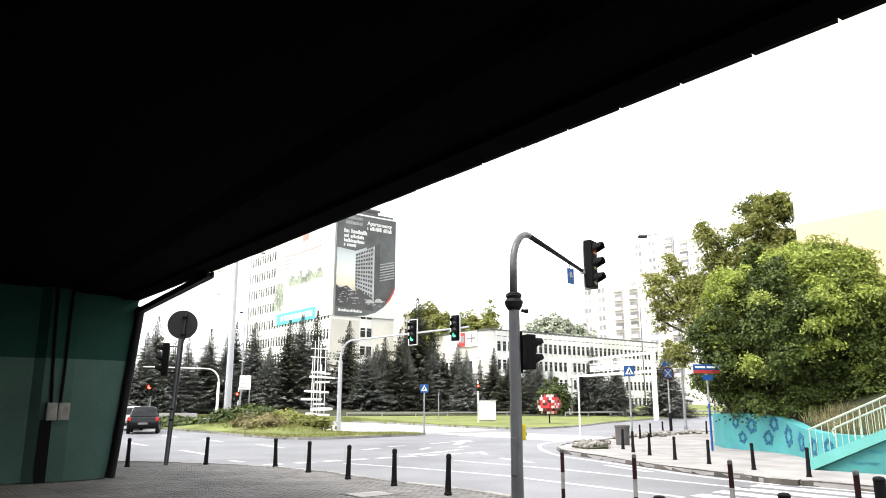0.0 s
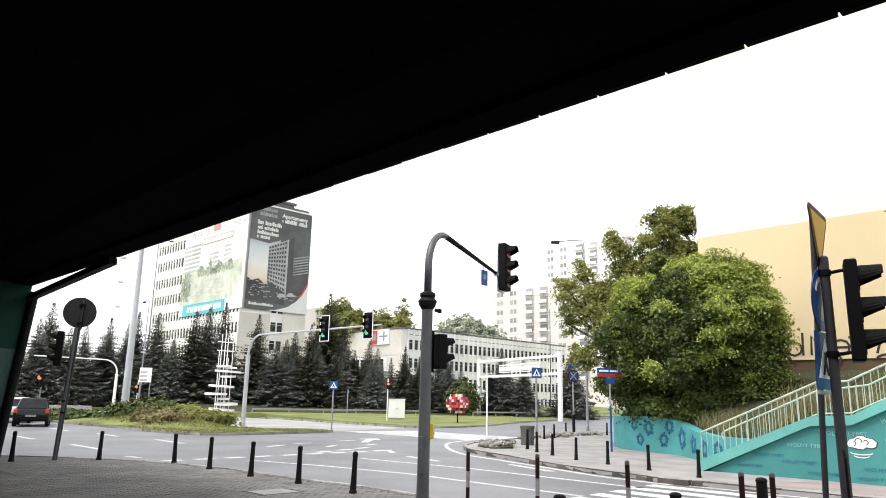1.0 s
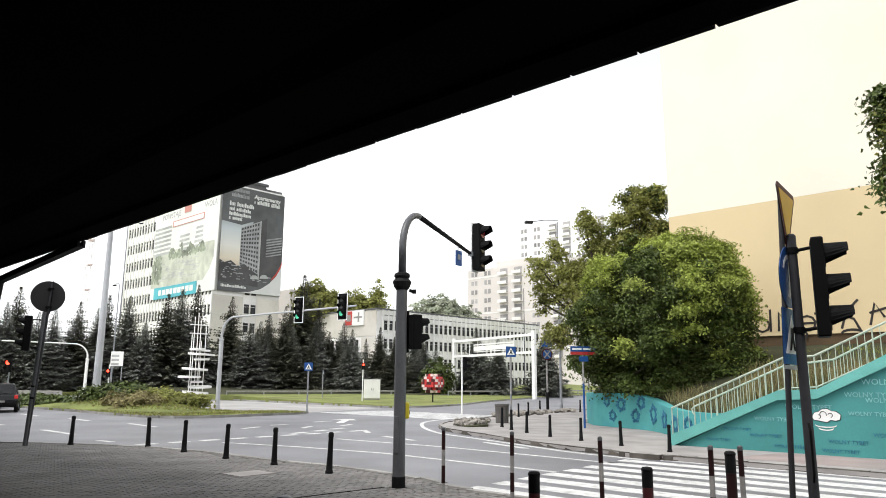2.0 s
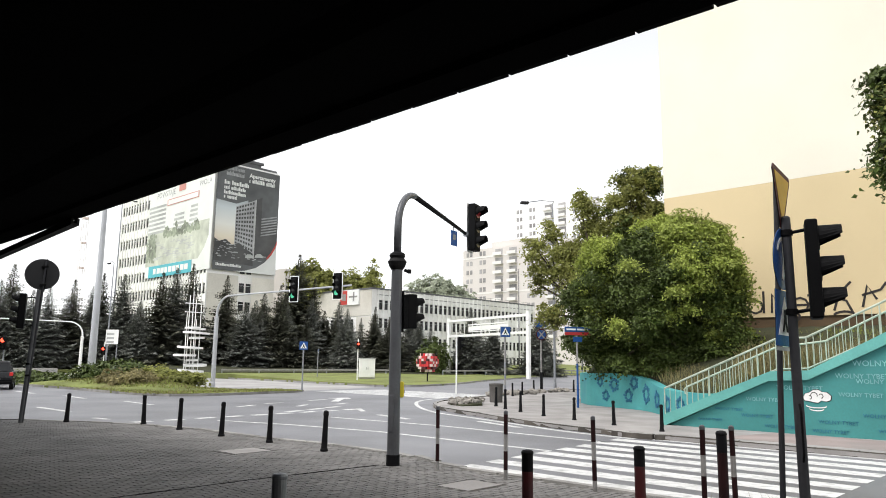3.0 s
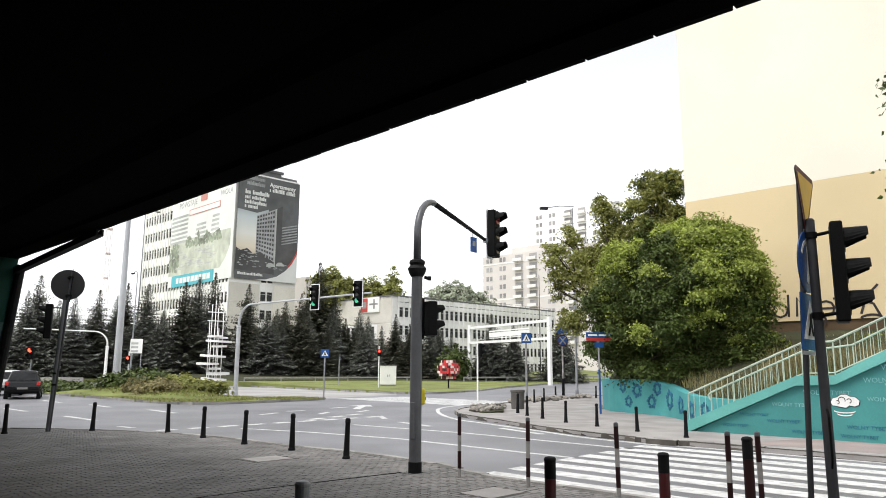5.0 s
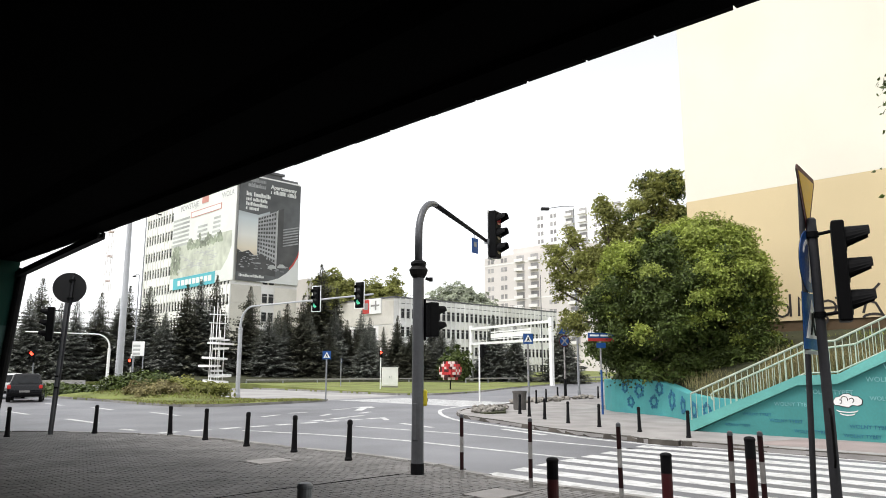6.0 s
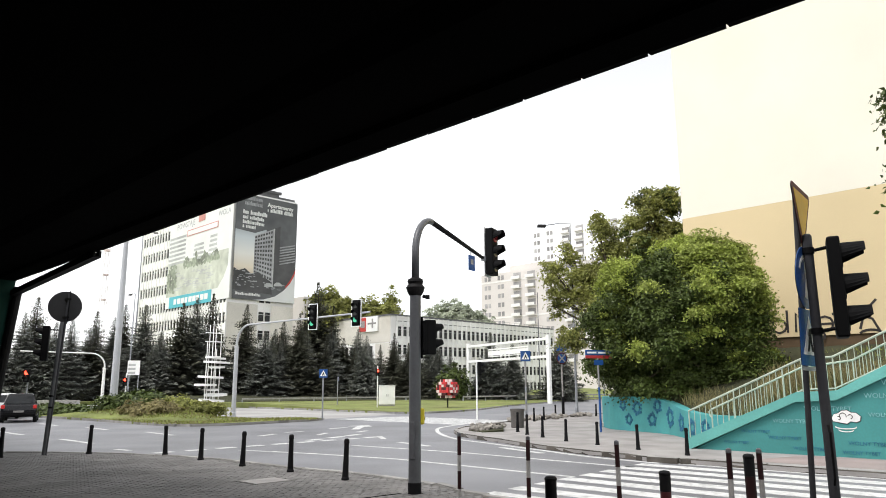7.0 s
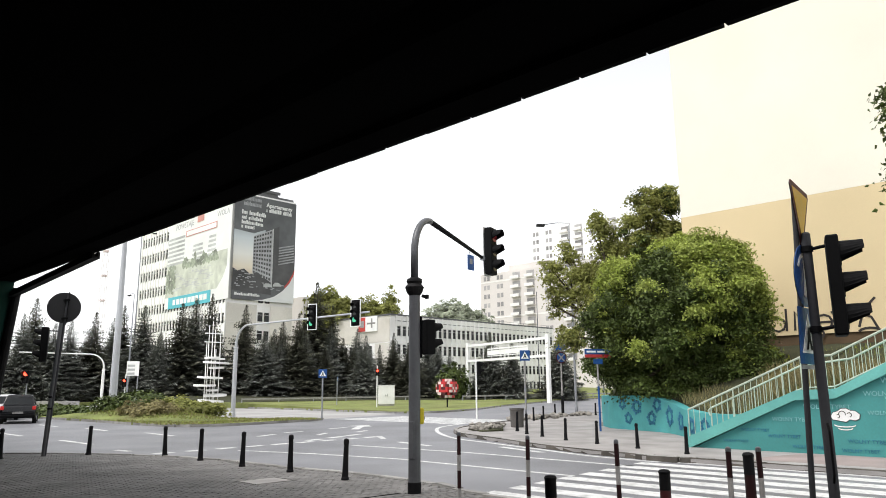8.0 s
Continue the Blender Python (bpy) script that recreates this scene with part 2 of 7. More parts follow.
FAR_EDGE = [(16.6, -40), (16.55, 5), (16.6, 8.4), (16.85, 10.7), (17.7, 13.5), (18.6, 15.5), (19.3, 17.2), (20.2, 19.0), (21.8, 20.9), (24, 22.3), (27.5, 23.5), (33, 25), (45, 26.5), (150, 27)]
far_curve = [(p.x, p.y) for p in smooth_line(FAR_EDGE, 5)]
bm = B()
prism(bm, far_curve + [(150, -40)], -0.15, 0.0)
far_pavement = structure("pavement_far", bm, SLAB, "pale grey concrete pavement with rounded street corner")

ISLAND_EDGE = [(15.3, 120), (15.4, 60), (15.8, 46), (15.9, 38), (16.3, 34.6), (17.5, 33.4), (19.5, 33.2), (22, 33.6), (24.4, 34.2), (25.2, 35.0), (24.8, 36.2), (22, 41), (23, 60), (24, 120)]
island_curve = [(p.x, p.y) for p in smooth_line(ISLAND_EDGE, 4)]
LAWN_EDGE = [(37, 180), (36.8, 90), (36, 56), (34.9, 42), (35.2, 39), (37.5, 37.6), (44, 39.5), (52, 43.8), (66, 50), (80, 55.5), (110, 62), (150, 66)]
lawn_curve = [(p.x, p.y) for p in smooth_line(LAWN_EDGE, 4)]


def lawn_height(u, v):
    a = min(1.0, max(0.0, (v - 39 - 0.28 * max(0.0, u - 38)) / 26))
    rise = 0.35 * a + 1.3 * min(1.0, max(0.0, (v - 74) / 30))
    return 0.02 + rise + 0.06 * noise.noise((u * 0.15, v * 0.15, 0))


def sheet(curve, height, step, mat, name, label):
    """A grass area: a fine net of quads inside a plan outline, with a skirt down to the road."""
    bm = B()
    fs = prism(bm, curve, -0.15, 0.0)
    bmesh.ops.delete(bm, geom=[fs[1]], context="FACES")
    us, vs = [p[0] for p in curve], [p[1] for p in curve]
    for axis, lo, hi in ((0, min(us), max(us)), (1, min(vs), max(vs))):
        x = lo + step
        while x < hi:
            no = (1, 0, 0) if axis == 0 else (0, 1, 0)
            co = (x, 0, 0) if axis == 0 else (0, x, 0)
            bmesh.ops.bisect_plane(bm, geom=bm.verts[:] + bm.edges[:] + bm.faces[:], plane_co=co, plane_no=no)
            x += step
    for w in bm.verts:
        if w.co.z > -0.05:
            w.co.z = height(w.co.x, w.co.y)
    return structure(name, bm, mat, label, category="lawn")


def island_height(u, v):
    d = math.hypot((u - 19.3) / 3.0, (v - 46) / 9.0)
    return 0.03 + 0.55 * max(0.0, 1 - d * d) + 0.04 * noise.noise((u * 0.4, v * 0.4, 3))


sheet(island_curve, island_height, 3.0, LAWN, "lawn_island", "green and dry-yellow grass on a kerbed traffic island")
sheet(lawn_curve + [(150, 180)], lawn_height, 6.0, LAWN, "lawn_far", "mown green lawn rising gently to a row of spruces")
# Dark sheet laid over the lawn as the spruces' shade.
sheet([(38, 67), (60, 64.2), (62.5, 59.6), (97, 60), (97, 104), (38, 104)], lambda u, v: lawn_height(u, v) + 0.05, 6.0, EARTH, "ground_bed", "dark sheet painting the shade under the row of spruces")
bm = B()
prism(bm, [(-60, 90), (14, 92), (26, 89), (36.5, 90), (36.5, 180), (-60, 180)], -0.15, 0.3)
structure("lawn_back", bm, LAWN, "grassy bank behind the far road", category="lawn")

# ---- overpass ----
bm = B()
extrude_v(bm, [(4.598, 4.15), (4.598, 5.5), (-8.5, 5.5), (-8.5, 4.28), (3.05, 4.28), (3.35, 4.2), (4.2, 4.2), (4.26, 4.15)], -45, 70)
deck = structure("ceiling_overpass_deck", bm, NEAR_BLACK, "concrete underside of a road overpass, shade put into its near-black colour", category="bridge deck")
PIER_PLAN = [(-8.4, 18.35), (2.55, 18.35), (2.75, 18.2), (3.35, 18.2), (4.3, 18.4), (4.3, 19.7), (-8.4, 19.7)]


def pier_block(z0, z1):
    """A length of the pier, whose street end leans out towards the top."""
    bm = B()
    prism(bm, PIER_PLAN, z0, z1)
    for w in bm.verts:
        if w.co.x > 4:
            w.co.x += 0.088 * w.co.z
    return bm


pillar = structure("wall_pier", pier_block(0.0, 2.68), PILLAR_LOW, "two-tone green painted bridge pier", category="bridge pier")
part("upper_paint", pier_block(2.682, 4.285), PILLAR_HIGH, pillar, "dark green upper coat")
# Unseen wall, added to keep light out from the deck's far side.
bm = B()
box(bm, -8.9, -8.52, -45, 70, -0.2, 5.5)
structure("wall_abutment", bm, NEAR_BLACK, "unseen near-black wall added to block light under the overpass", category="wall")
# ---- stairs, retaining wall, embankment ----
STAIR_TOP = [(9.72, 0.26), (6.66, 1.56), (5.72, 1.6), (4.2, 2.4), (2.3, 3.4), (-14, 3.4)]
STAIR_LOW = [(9.72, 0.0), (9.6, 0.0), (6.72, 1.31), (5.76, 1.36), (4.2, 2.12), (2.3, 3.1), (-14, 3.1)]
bm = B()
extrude_u(bm, STAIR_TOP + STAIR_LOW[::-1], 19.6, 22.1)
stairs = structure("stair_flight", bm, TEAL_LIGHT, "pale teal concrete stair flight with a side band", category="stairs")
bm = B()
extrude_u(bm, [(9.55, 0.0)] + [(v, z - 0.004) for v, z in STAIR_LOW[2:]] + [(-14, 0.0)], 19.72, 19.95)
stair_wall = structure("wall_stairs", bm, TEAL, "teal painted stair wall with lettering", category="wall")

LOW_WALL = [(22.2, 7.9, 1.1), (22.2, 9.2, 0.84), (22.35, 10.2, 0.82), (22.85, 11.05, 0.87), (23.6, 11.8, 0.94), (24.6, 12.7, 1.1), (25.2, 13.5, 1.25), (25.7, 14.6, 1.33), (26.1, 15.6, 1.32), (26.9, 16.8, 1.3), (30, 18.4, 1.3), (42, 20, 1.3)]
low_line = smooth_line(LOW_WALL, 4)


def ribbon_wall(bm, line, thick):
    """A curved wall along (u, v, top) points."""
    rows = []
    for i, p in enumerate(line):
        d = line[min(i + 1, len(line) - 1)] - line[max(i - 1, 0)]
        n_side = Vector((d.y, -d.x, 0)).normalized() * thick
        rows.append([bm.verts.new((p.x, p.y, 0)), bm.verts.new((p.x, p.y, p.z)), bm.verts.new((p.x + n_side.x, p.y + n_side.y, p.z)), bm.verts.new((p.x + n_side.x, p.y + n_side.y, 0))])
    for a, b in zip(rows, rows[1:]):
        for k in range(3):
            bm.faces.new((a[k], b[k], b[k + 1], a[k + 1]))
    bm.faces.new(rows[0])
    bm.faces.new(rows[-1][::-1])


bm = B()
ribbon_wall(bm, low_line, 0.35)
low_wall = structure("wall_low", bm, BLUE_WALL, "low curved turquoise retaining wall with blue flower drawings", category="wall")

# the planted slope between the low wall, the stairs and the yellow house
bm = B()
rows = []
for i, p in enumerate(low_line):
    line = []
    foot = Vector((p.x + 0.2, p.y - 0.1, p.z - 0.1))
    head = Vector((31.2 + max(0.0, p.x - 27), min(p.y + 0.3, 16.0), 3.3))
    if p.x > 29:
        head = Vector((p.x + 1.0, 8.0, 3.3))
    for k in range(9):
        f = k / 8
        q = foot.lerp(head, f)
        q.z = foot.z + (head.z - foot.z) * (f ** 0.8) + 0.12 * noise.noise((q.x, q.y, 1))
        line.append(bm.verts.new(q))
    rows.append(line)
for a, b in zip(rows, rows[1:]):
    for k in range(8):
        bm.faces.new((a[k], b[k], b[k + 1], a[k + 1]))
# the strip of slope beside the stairs
side = []
for v, z in [(8.1, 0.9), (6.66, 1.45), (5.7, 1.55), (4.2, 2.35), (2.3, 3.3), (-14, 3.3)]:
    side.append([bm.verts.new((22.1, v, z)), bm.verts.new((25, v + 0.1, max(z, 1.9))), bm.verts.new((31.2, v + 0.2, 3.3))])
for a, b in zip(side, side[1:]):
    for k in range(2):
        bm.faces.new((a[k], b[k], b[k + 1], a[k + 1]))
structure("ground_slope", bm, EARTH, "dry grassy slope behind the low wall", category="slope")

# ---- yellow house ----
yellow_house = thing("yellow_house", GRID, "tall windowless yellow and cream rendered house end", "building")
bm = B()
box(bm, 31, 46, -40, 14.85, 3.7, 9.4)
part("wall", bm, YELLOW, yellow_house, "ochre yellow rendered wall")
bm = B()
box(bm, 31.0, 46, -40, 14.85, 9.404, 26)
part("wall", bm, CREAM, yellow_house, "cream rendered upper wall")
bm = B()
box(bm, 31.06, 45.9, -40, 14.8, 0, 3.696)
part("plinth", bm, BROWN, yellow_house, "dark brown plinth")

# ---- more materials ----
BANNER_DARK = material("dark_printed_banner", (0.11, 0.114, 0.118, 1), 0.55, grain=0.6, blotch=0.12, vary=0.3, bump=0)
BANNER_WHITE = material("white_printed_banner", (0.72, 0.73, 0.71, 1), 0.55, grain=0.5, blotch=0.1, vary=0.06, bump=0)
BANNER_GREY = material("grey_printed_house", (0.33, 0.335, 0.34, 1), 0.55, grain=0.8, blotch=0.2, vary=0.3, bump=0)
BANNER_PALE = material("pale_grey_printed_house", (0.42, 0.43, 0.42, 1), 0.55, grain=0.8, blotch=0.2, vary=0.2, bump=0)
BANNER_GREEN = material("printed_tree_green", (0.25, 0.28, 0.21, 1), 0.55, grain=1.2, blotch=0.3, vary=0.5, bump=0)
BANNER_SAND = material("printed_street_beige", (0.5, 0.52, 0.44, 1), 0.55, grain=0.8, blotch=0.2, vary=0.2, bump=0)
PRINT_DARK = material("near_black_print", (0.07, 0.07, 0.07, 1), 0.55, grain=0.7, blotch=0.15, vary=0.35, bump=0)
BANNER_CYAN = material("cyan_printed_strip", (0.08, 0.42, 0.5, 1), 0.5, grain=1, blotch=0.3, vary=0.08, bump=0)
RED_PRINT = material("red_print", (0.5, 0.06, 0.05, 1), 0.5, grain=1, blotch=0.3, vary=0.1, bump=0)
FADED_RED = material("faded_red_print", (0.56, 0.24, 0.2, 1), 0.5, grain=1, blotch=0.3, vary=0.1, bump=0)
WHITE_PAINT = material("white_paint", (0.84, 0.84, 0.82, 1), 0.5, grain=30, blotch=1.0, vary=0.07, bump=0.1)
GREY_STEEL = material("galvanised_steel", (0.28, 0.29, 0.31, 1), 0.5, 0.35, grain=30, blotch=1.5, vary=0.18, bump=0.1)
POLE_GREY = material("grey_pole_paint", (0.1, 0.102, 0.11, 1), 0.38, 0.0, grain=25, blotch=1.2, vary=0.15, bump=0.15, stain=(0.06, 0.06, 0.064, 1), stain_size=2.0, stain_amount=0.5)
PALE_STEEL = material("pale_zinc_steel", (0.46, 0.47, 0.495, 1), 0.5, 0.0, grain=20, blotch=0.8, vary=0.12, bump=0.1)
# Darker than POLE_GREY: the near posts' shade is put into the colour.
POLE_DARK = material("shade_dark_grey_pole_paint", (0.045, 0.045, 0.05, 1), 0.6, 0.0, grain=25, blotch=1.2, vary=0.2, bump=0.15, spec=0.25)
SCREEN = material("car_window_glass", (0.03, 0.033, 0.036, 1), 0.1, grain=5, blotch=1, vary=0.2, bump=0, spec=0.6)
BLACK = material("black_plastic", (0.004, 0.004, 0.0045, 1), 0.7, grain=30, blotch=2, vary=0.2, bump=0.1, spec=0.12)
BLACK_PAINT = material("black_bollard_paint", (0.006, 0.006, 0.007, 1), 0.65, grain=30, blotch=3, vary=0.3, bump=0.2, spec=0.15, stain=(0.02, 0.018, 0.017, 1), stain_size=5, stain_amount=0.5)
RED_PAINT = material("dull_red_paint", (0.075, 0.01, 0.012, 1), 0.6, grain=30, blotch=4, vary=0.2, stain=(0.06, 0.03, 0.03, 1), stain_size=6, stain_amount=0.6)
OFF_WHITE = material("dirty_white_paint", (0.3, 0.29, 0.28, 1), 0.6, grain=30, blotch=4, vary=0.2, stain=(0.2, 0.19, 0.18, 1), stain_size=6, stain_amount=0.6)
SIGN_BLUE = material("blue_sign_sheet", (0.015, 0.075, 0.26, 1), 0.4, grain=30, blotch=3, vary=0.12, bump=0)
SIGN_RED = material("red_sign_sheet", (0.45, 0.04, 0.04, 1), 0.4, grain=30, blotch=3, vary=0.12, bump=0)
SIGN_YELLOW = material("yellow_sign_sheet", (0.55, 0.33, 0.02, 1), 0.45, grain=30, blotch=3, vary=0.12, bump=0)
YELLOW_BOX = material("yellow_box_plastic", (0.6, 0.5, 0.03, 1), 0.45, grain=30, blotch=3, vary=0.1, bump=0.05)
SIGN_BACK = material("grey_sign_back", (0.016, 0.0155, 0.017, 1), 0.6, 0.0, grain=20, blotch=2, vary=0.15, bump=0.05)
RED_BLOCK = material("red_block_paint", (0.55, 0.035, 0.04, 1), 0.5, grain=20, blotch=2, vary=0.12, bump=0.1)
PINK_BLOCK = material("pale_pink_block_paint", (0.76, 0.62, 0.6, 1), 0.5, grain=20, blotch=2, vary=0.1, bump=0.1)
RAIL_GREEN = material("pale_green_rail_paint", (0.44, 0.49, 0.4, 1), 0.5, grain=30, blotch=3, vary=0.15, bump=0.1)
GREEN_GLOW = glowing("green_signal_lens", (0.1, 0.6, 0.36, 1), 0.25)
RED_GLOW = glowing("red_signal_lens", (1.0, 0.06, 0.03, 1), 2.5)
RED_DIM = material("dim_red_lens", (0.2, 0.02, 0.025, 1), 0.25, grain=10, blotch=2, vary=0.1, bump=0)
LENS_DARK = material("dark_lens", (0.03, 0.032, 0.03, 1), 0.2, grain=10, blotch=2, vary=0.1, bump=0)
GRAFFITI = material("black_spray_paint", (0.03, 0.024, 0.022, 1), 0.7, grain=10, blotch=2, vary=0.2, bump=0)
LETTER_PALE = material("pale_stencil_paint", (0.22, 0.47, 0.48, 1), 0.8, grain=14, blotch=3, vary=0.2, bump=0)
LETTER_BLUE = material("blue_stencil_paint", (0.03, 0.16, 0.25, 1), 0.8, grain=14, blotch=3, vary=0.2, bump=0)
FLOWER_BLUE = material("blue_flower_paint", (0.03, 0.15, 0.25, 1), 0.8, grain=14, blotch=2, vary=0.25, bump=0)
ROOF_GREY = material("roof_sheet", (0.12, 0.12, 0.125, 1), 0.7, grain=4, blotch=0.3, vary=0.2)


def slab_at(bm, plane, a0, a1, z0, z1, at_w, thick=0.03):
    """A thin plate on a facade: plane 'u' lies across v, plane 'v' lies across u; it stands proud towards the street."""
    if plane == "u":
        box(bm, at_w - thick, at_w, min(a0, a1), max(a0, a1), z0, z1)
    else:
        box(bm, min(a0, a1), max(a0, a1), at_w - thick, at_w, z0, z1)


def words(text, size, mat, parent, m, name="lettering", thick=0.004, bold=0.0):
    """Words in the built-in font, as one mesh part."""
    cu = bpy.data.curves.new("lettering", "FONT")
    cu.body, cu.size, cu.align_x, cu.align_y, cu.extrude = text, size, "LEFT", "BOTTOM_BASELINE", thick
    cu.resolution_u, cu.offset = 2, bold
    tmp = bpy.data.objects.new("lettering", cu)
    me = bpy.data.meshes.new_from_object(tmp)
    bpy.data.objects.remove(tmp)
    bpy.data.curves.remove(cu)
    me.materials.clear()
    me.materials.append(mat)
    ob = new(name, me)
    ob.parent = parent
    ob.matrix_basis = m
    return ob


def on_u(v, z, u):
    """Pose of writing on a wall across v that faces -u: it reads towards -v."""
    return Matrix.Translation((u, v, z)) @ pose(0, 0, 0, 90, 0, -90)


def on_v(u, z, v):
    """Pose of writing on a wall across u that faces -v: it reads towards +u."""
    return Matrix.Translation((u, v, z)) @ pose(0, 0, 0, 90, 0, 0)


def window_mesh(name, w, h, plane, deep=0.12, glass=None):
    """Two panes sunk in a slim frame with a crossbar, in one piece, one shared mesh, standing on the facade."""
    bm = B()
    f = 0.04
    xs, zs = (-w / 2, -w / 2 + f, w / 2 - f, w / 2), (0, f, h * 0.7, h * 0.7 + f, h - f, h)

    def spot(x, y, z):
        return bm.verts.new((-y, x, z) if plane == "u" else (x, -y, z))

    front = [[spot(x, deep, z) for x in xs] for z in zs]
    for j in range(5):
        for i in range(3):
            ring = (front[j][i], front[j][i + 1], front[j + 1][i + 1], front[j + 1][i])
            if i == 1 and j in (1, 3):
                sunk = [spot(x, 0.03, z) for x, z in ((xs[1], zs[j]), (xs[2], zs[j]), (xs[2], zs[j + 1]), (xs[1], zs[j + 1]))]
                for k in range(4):
                    bm.faces.new((ring[k], ring[(k + 1) % 4], sunk[(k + 1) % 4], sunk[k])).material_index = 1
                bm.faces.new(sunk)
            else:
                bm.faces.new(ring).material_index = 1
    rim = front[0] + [r[3] for r in front[1:]] + front[5][2::-1] + [r[0] for r in front[4:0:-1]]
    back = [bm.verts.new((0, p.co.y, p.co.z) if plane == "u" else (p.co.x, 0, p.co.z)) for p in rim]
    for k in range(len(rim)):
        n = (k + 1) % len(rim)
        bm.faces.new((rim[k], rim[n], back[n], back[k])).material_index = 1
    bmesh.ops.recalc_face_normals(bm, faces=bm.faces[:])
    me = bpy.data.meshes.new(name)
    bm.to_mesh(me)
    bm.free()
    me.materials.append(glass or GLASS)
    me.materials.append(PANEL)
    return me


def put(me, parent, loc, name="window"):
    ob = new(name, me)
    ob.parent = parent
    ob.location = loc
    return ob


# ---- office tower with banners ----
tower = thing("office_tower", GRID, "weathered white high-rise office block with two giant banners", "building")
bm = B()
box(bm, 62, 75.6, 114.3, 152, 0, 37)
part("wall", bm, PANEL, tower)
bm = B()
box(bm, 62.3, 75.3, 114.6, 151.7, 37, 37.5)
part("roof", bm, ROOF_GREY, tower, "flat grey roof")
bm = B()
box(bm, 67.3, 71.8, 114.6, 117, 37.5, 37.9)
box(bm, 67.0, 72.2, 114.4, 114.7, 37.9, 38.4)
tube(bm, [(68, 115, 37.4), (68, 115, 38.4)], 0.08)
tube(bm, [(71, 115, 37.4), (71, 115, 38.4)], 0.08)
part("roof_frame", bm, ROOF_GREY, tower, "dark steel floodlight frame on the roof")
pane_u = window_mesh("window", 0.92, 1.95, "u")
ROWS_Z = [31.2 - 3.65 * k for k in range(9)]
for z in ROWS_Z:
    for k in range(29):
        v = 115.0 + 1.27 * k
        if v > 139 or z < 17:
            put(pane_u, tower, (62 - 0.002, v, z))
for k in range(30):
    v = 114.365 + 1.27 * k
    bm = B()
    top = 36.4 if v > 138.8 else 17.0
    box(bm, 61.78, 61.998, v - 0.17, v + 0.17, 1.6, top)
    part("pier", bm, PANEL, tower)
for z in ROWS_Z:
    bm = B()
    box(bm, 61.88, 61.997, 114.36 if z < 17 else 138.9, 151.6, z - 1.62, z - 0.06)
    part("spandrel", bm, PANEL, tower)
pane_v = window_mesh("window", 1.15, 1.75, "v")
for z in (13.6 - 3.36 * k for k in range(-1, 4)):
    for u in (68.75, 70.1):
        put(pane_v, tower, (u, 114.298, z))
for z in (16.6, 13.3, 10.0, 6.6, 3.4):
    for u0, u1 in ((62.05, 68.0), (70.85, 75.5)):
        bm = B()
        box(bm, u0, u1, 114.2, 114.298, z - 3.25, z)
        part("facade_panel", bm, BEIGE, tower, "stained beige facade panel")

# the pale banner on the long side
pale_banner = part("banner", B(), BANNER_WHITE, tower, "pale banner with printed street, trees and houses")
bm = B()
slab_at(bm, "u", 113.2, 138.3, 17.2, 36.6, 61.74, 0.03)
part("sheet", bm, BANNER_WHITE, pale_banner)
bm = B()
slab_at(bm, "u", 114.2, 138.2, 19.4, 26.2, 61.70, 0.008)
part("printed_street", bm, BANNER_SAND, pale_banner, "printed beige street scene")
random.seed(11)
bm = B()
for k in range(230):
    v = random.uniform(117.5, 131.5)
    z = 24.6 + 0.9 * random.random() ** 1.4 * (1.4 + math.sin(v * 1.7)) + 0.35 * random.random()
    disc(bm, (61.683 - 0.0001 * (k % 60), v, z), random.uniform(0.18, 0.42), (-1, 0, 0), 0.003, 8, random.uniform(0.8, 1.4))
for k in range(110):
    v, z = random.uniform(134.2, 138.0), random.uniform(20.2, 25.6)
    disc(bm, (61.683 - 0.0001 * (k % 60), v, z), random.uniform(0.2, 0.5), (-1, 0, 0), 0.003, 8, random.uniform(0.8, 1.2))
tagged(part("printed_foliage", bm, BANNER_GREEN, pale_banner, "printed row of green trees"), kind="stuff")
bm = B()
for k in range(60):
    v, z = random.uniform(119, 133), 20.2 + 3.6 * random.random()
    slab_at(bm, "u", v, v + random.uniform(0.6, 2.4), z, z + random.uniform(0.08, 0.22), 61.682 - 0.0001 * (k % 40), 0.003)
tagged(part("printed_pavement", bm, BANNER_PALE, pale_banner, "printed grey strips of a street"), kind="stuff")
for v0, v1, z1 in ((131.0, 138.0, 32.4), (123.6, 127.8, 29.2), (118.6, 121.8, 30.0)):
    bm = B()
    for k in range(int((z1 - 25.6) / 0.85)):
        slab_at(bm, "u", v0, v1 - 0.15 * k if v1 < 130 else v1, 25.7 + 0.85 * k, 26.15 + 0.85 * k, 61.69, 0.006)
    tagged(part("printed_house", bm, BANNER_PALE, pale_banner, "printed pale house storeys"), kind="stuff")
bm = B()
pts = [(113.25, 26.0), (113.9, 23.6), (115.4, 21.2), (117.6, 19.3), (120.3, 17.9), (122.0, 17.22), (113.25, 17.22)]
extrude_u(bm, pts, 61.668, 61.674)
part("printed_curve", bm, BANNER_WHITE, pale_banner, "white swept corner")
bm = B()
slab_at(bm, "u", 119.6, 136.6, 17.1, 19.35, 61.66, 0.01)
part("printed_strip", bm, BANNER_CYAN, pale_banner, "cyan strip with unreadable white bars")
for k in range(9):
    bm = B()
    slab_at(bm, "u", 134.6 - 1.55 * k, 133.5 - 1.55 * k - (0.2 if k % 3 else 0), 17.75, 18.8, 61.645, 0.006)
    part("printed_bar", bm, BANNER_WHITE, pale_banner)
bm = B()
slab_at(bm, "u", 118.4, 130.6, 30.7, 31.9, 61.66, 0.008)
slab_at(bm, "u", 123.6, 126.2, 32.9, 34.2, 61.66, 0.008)
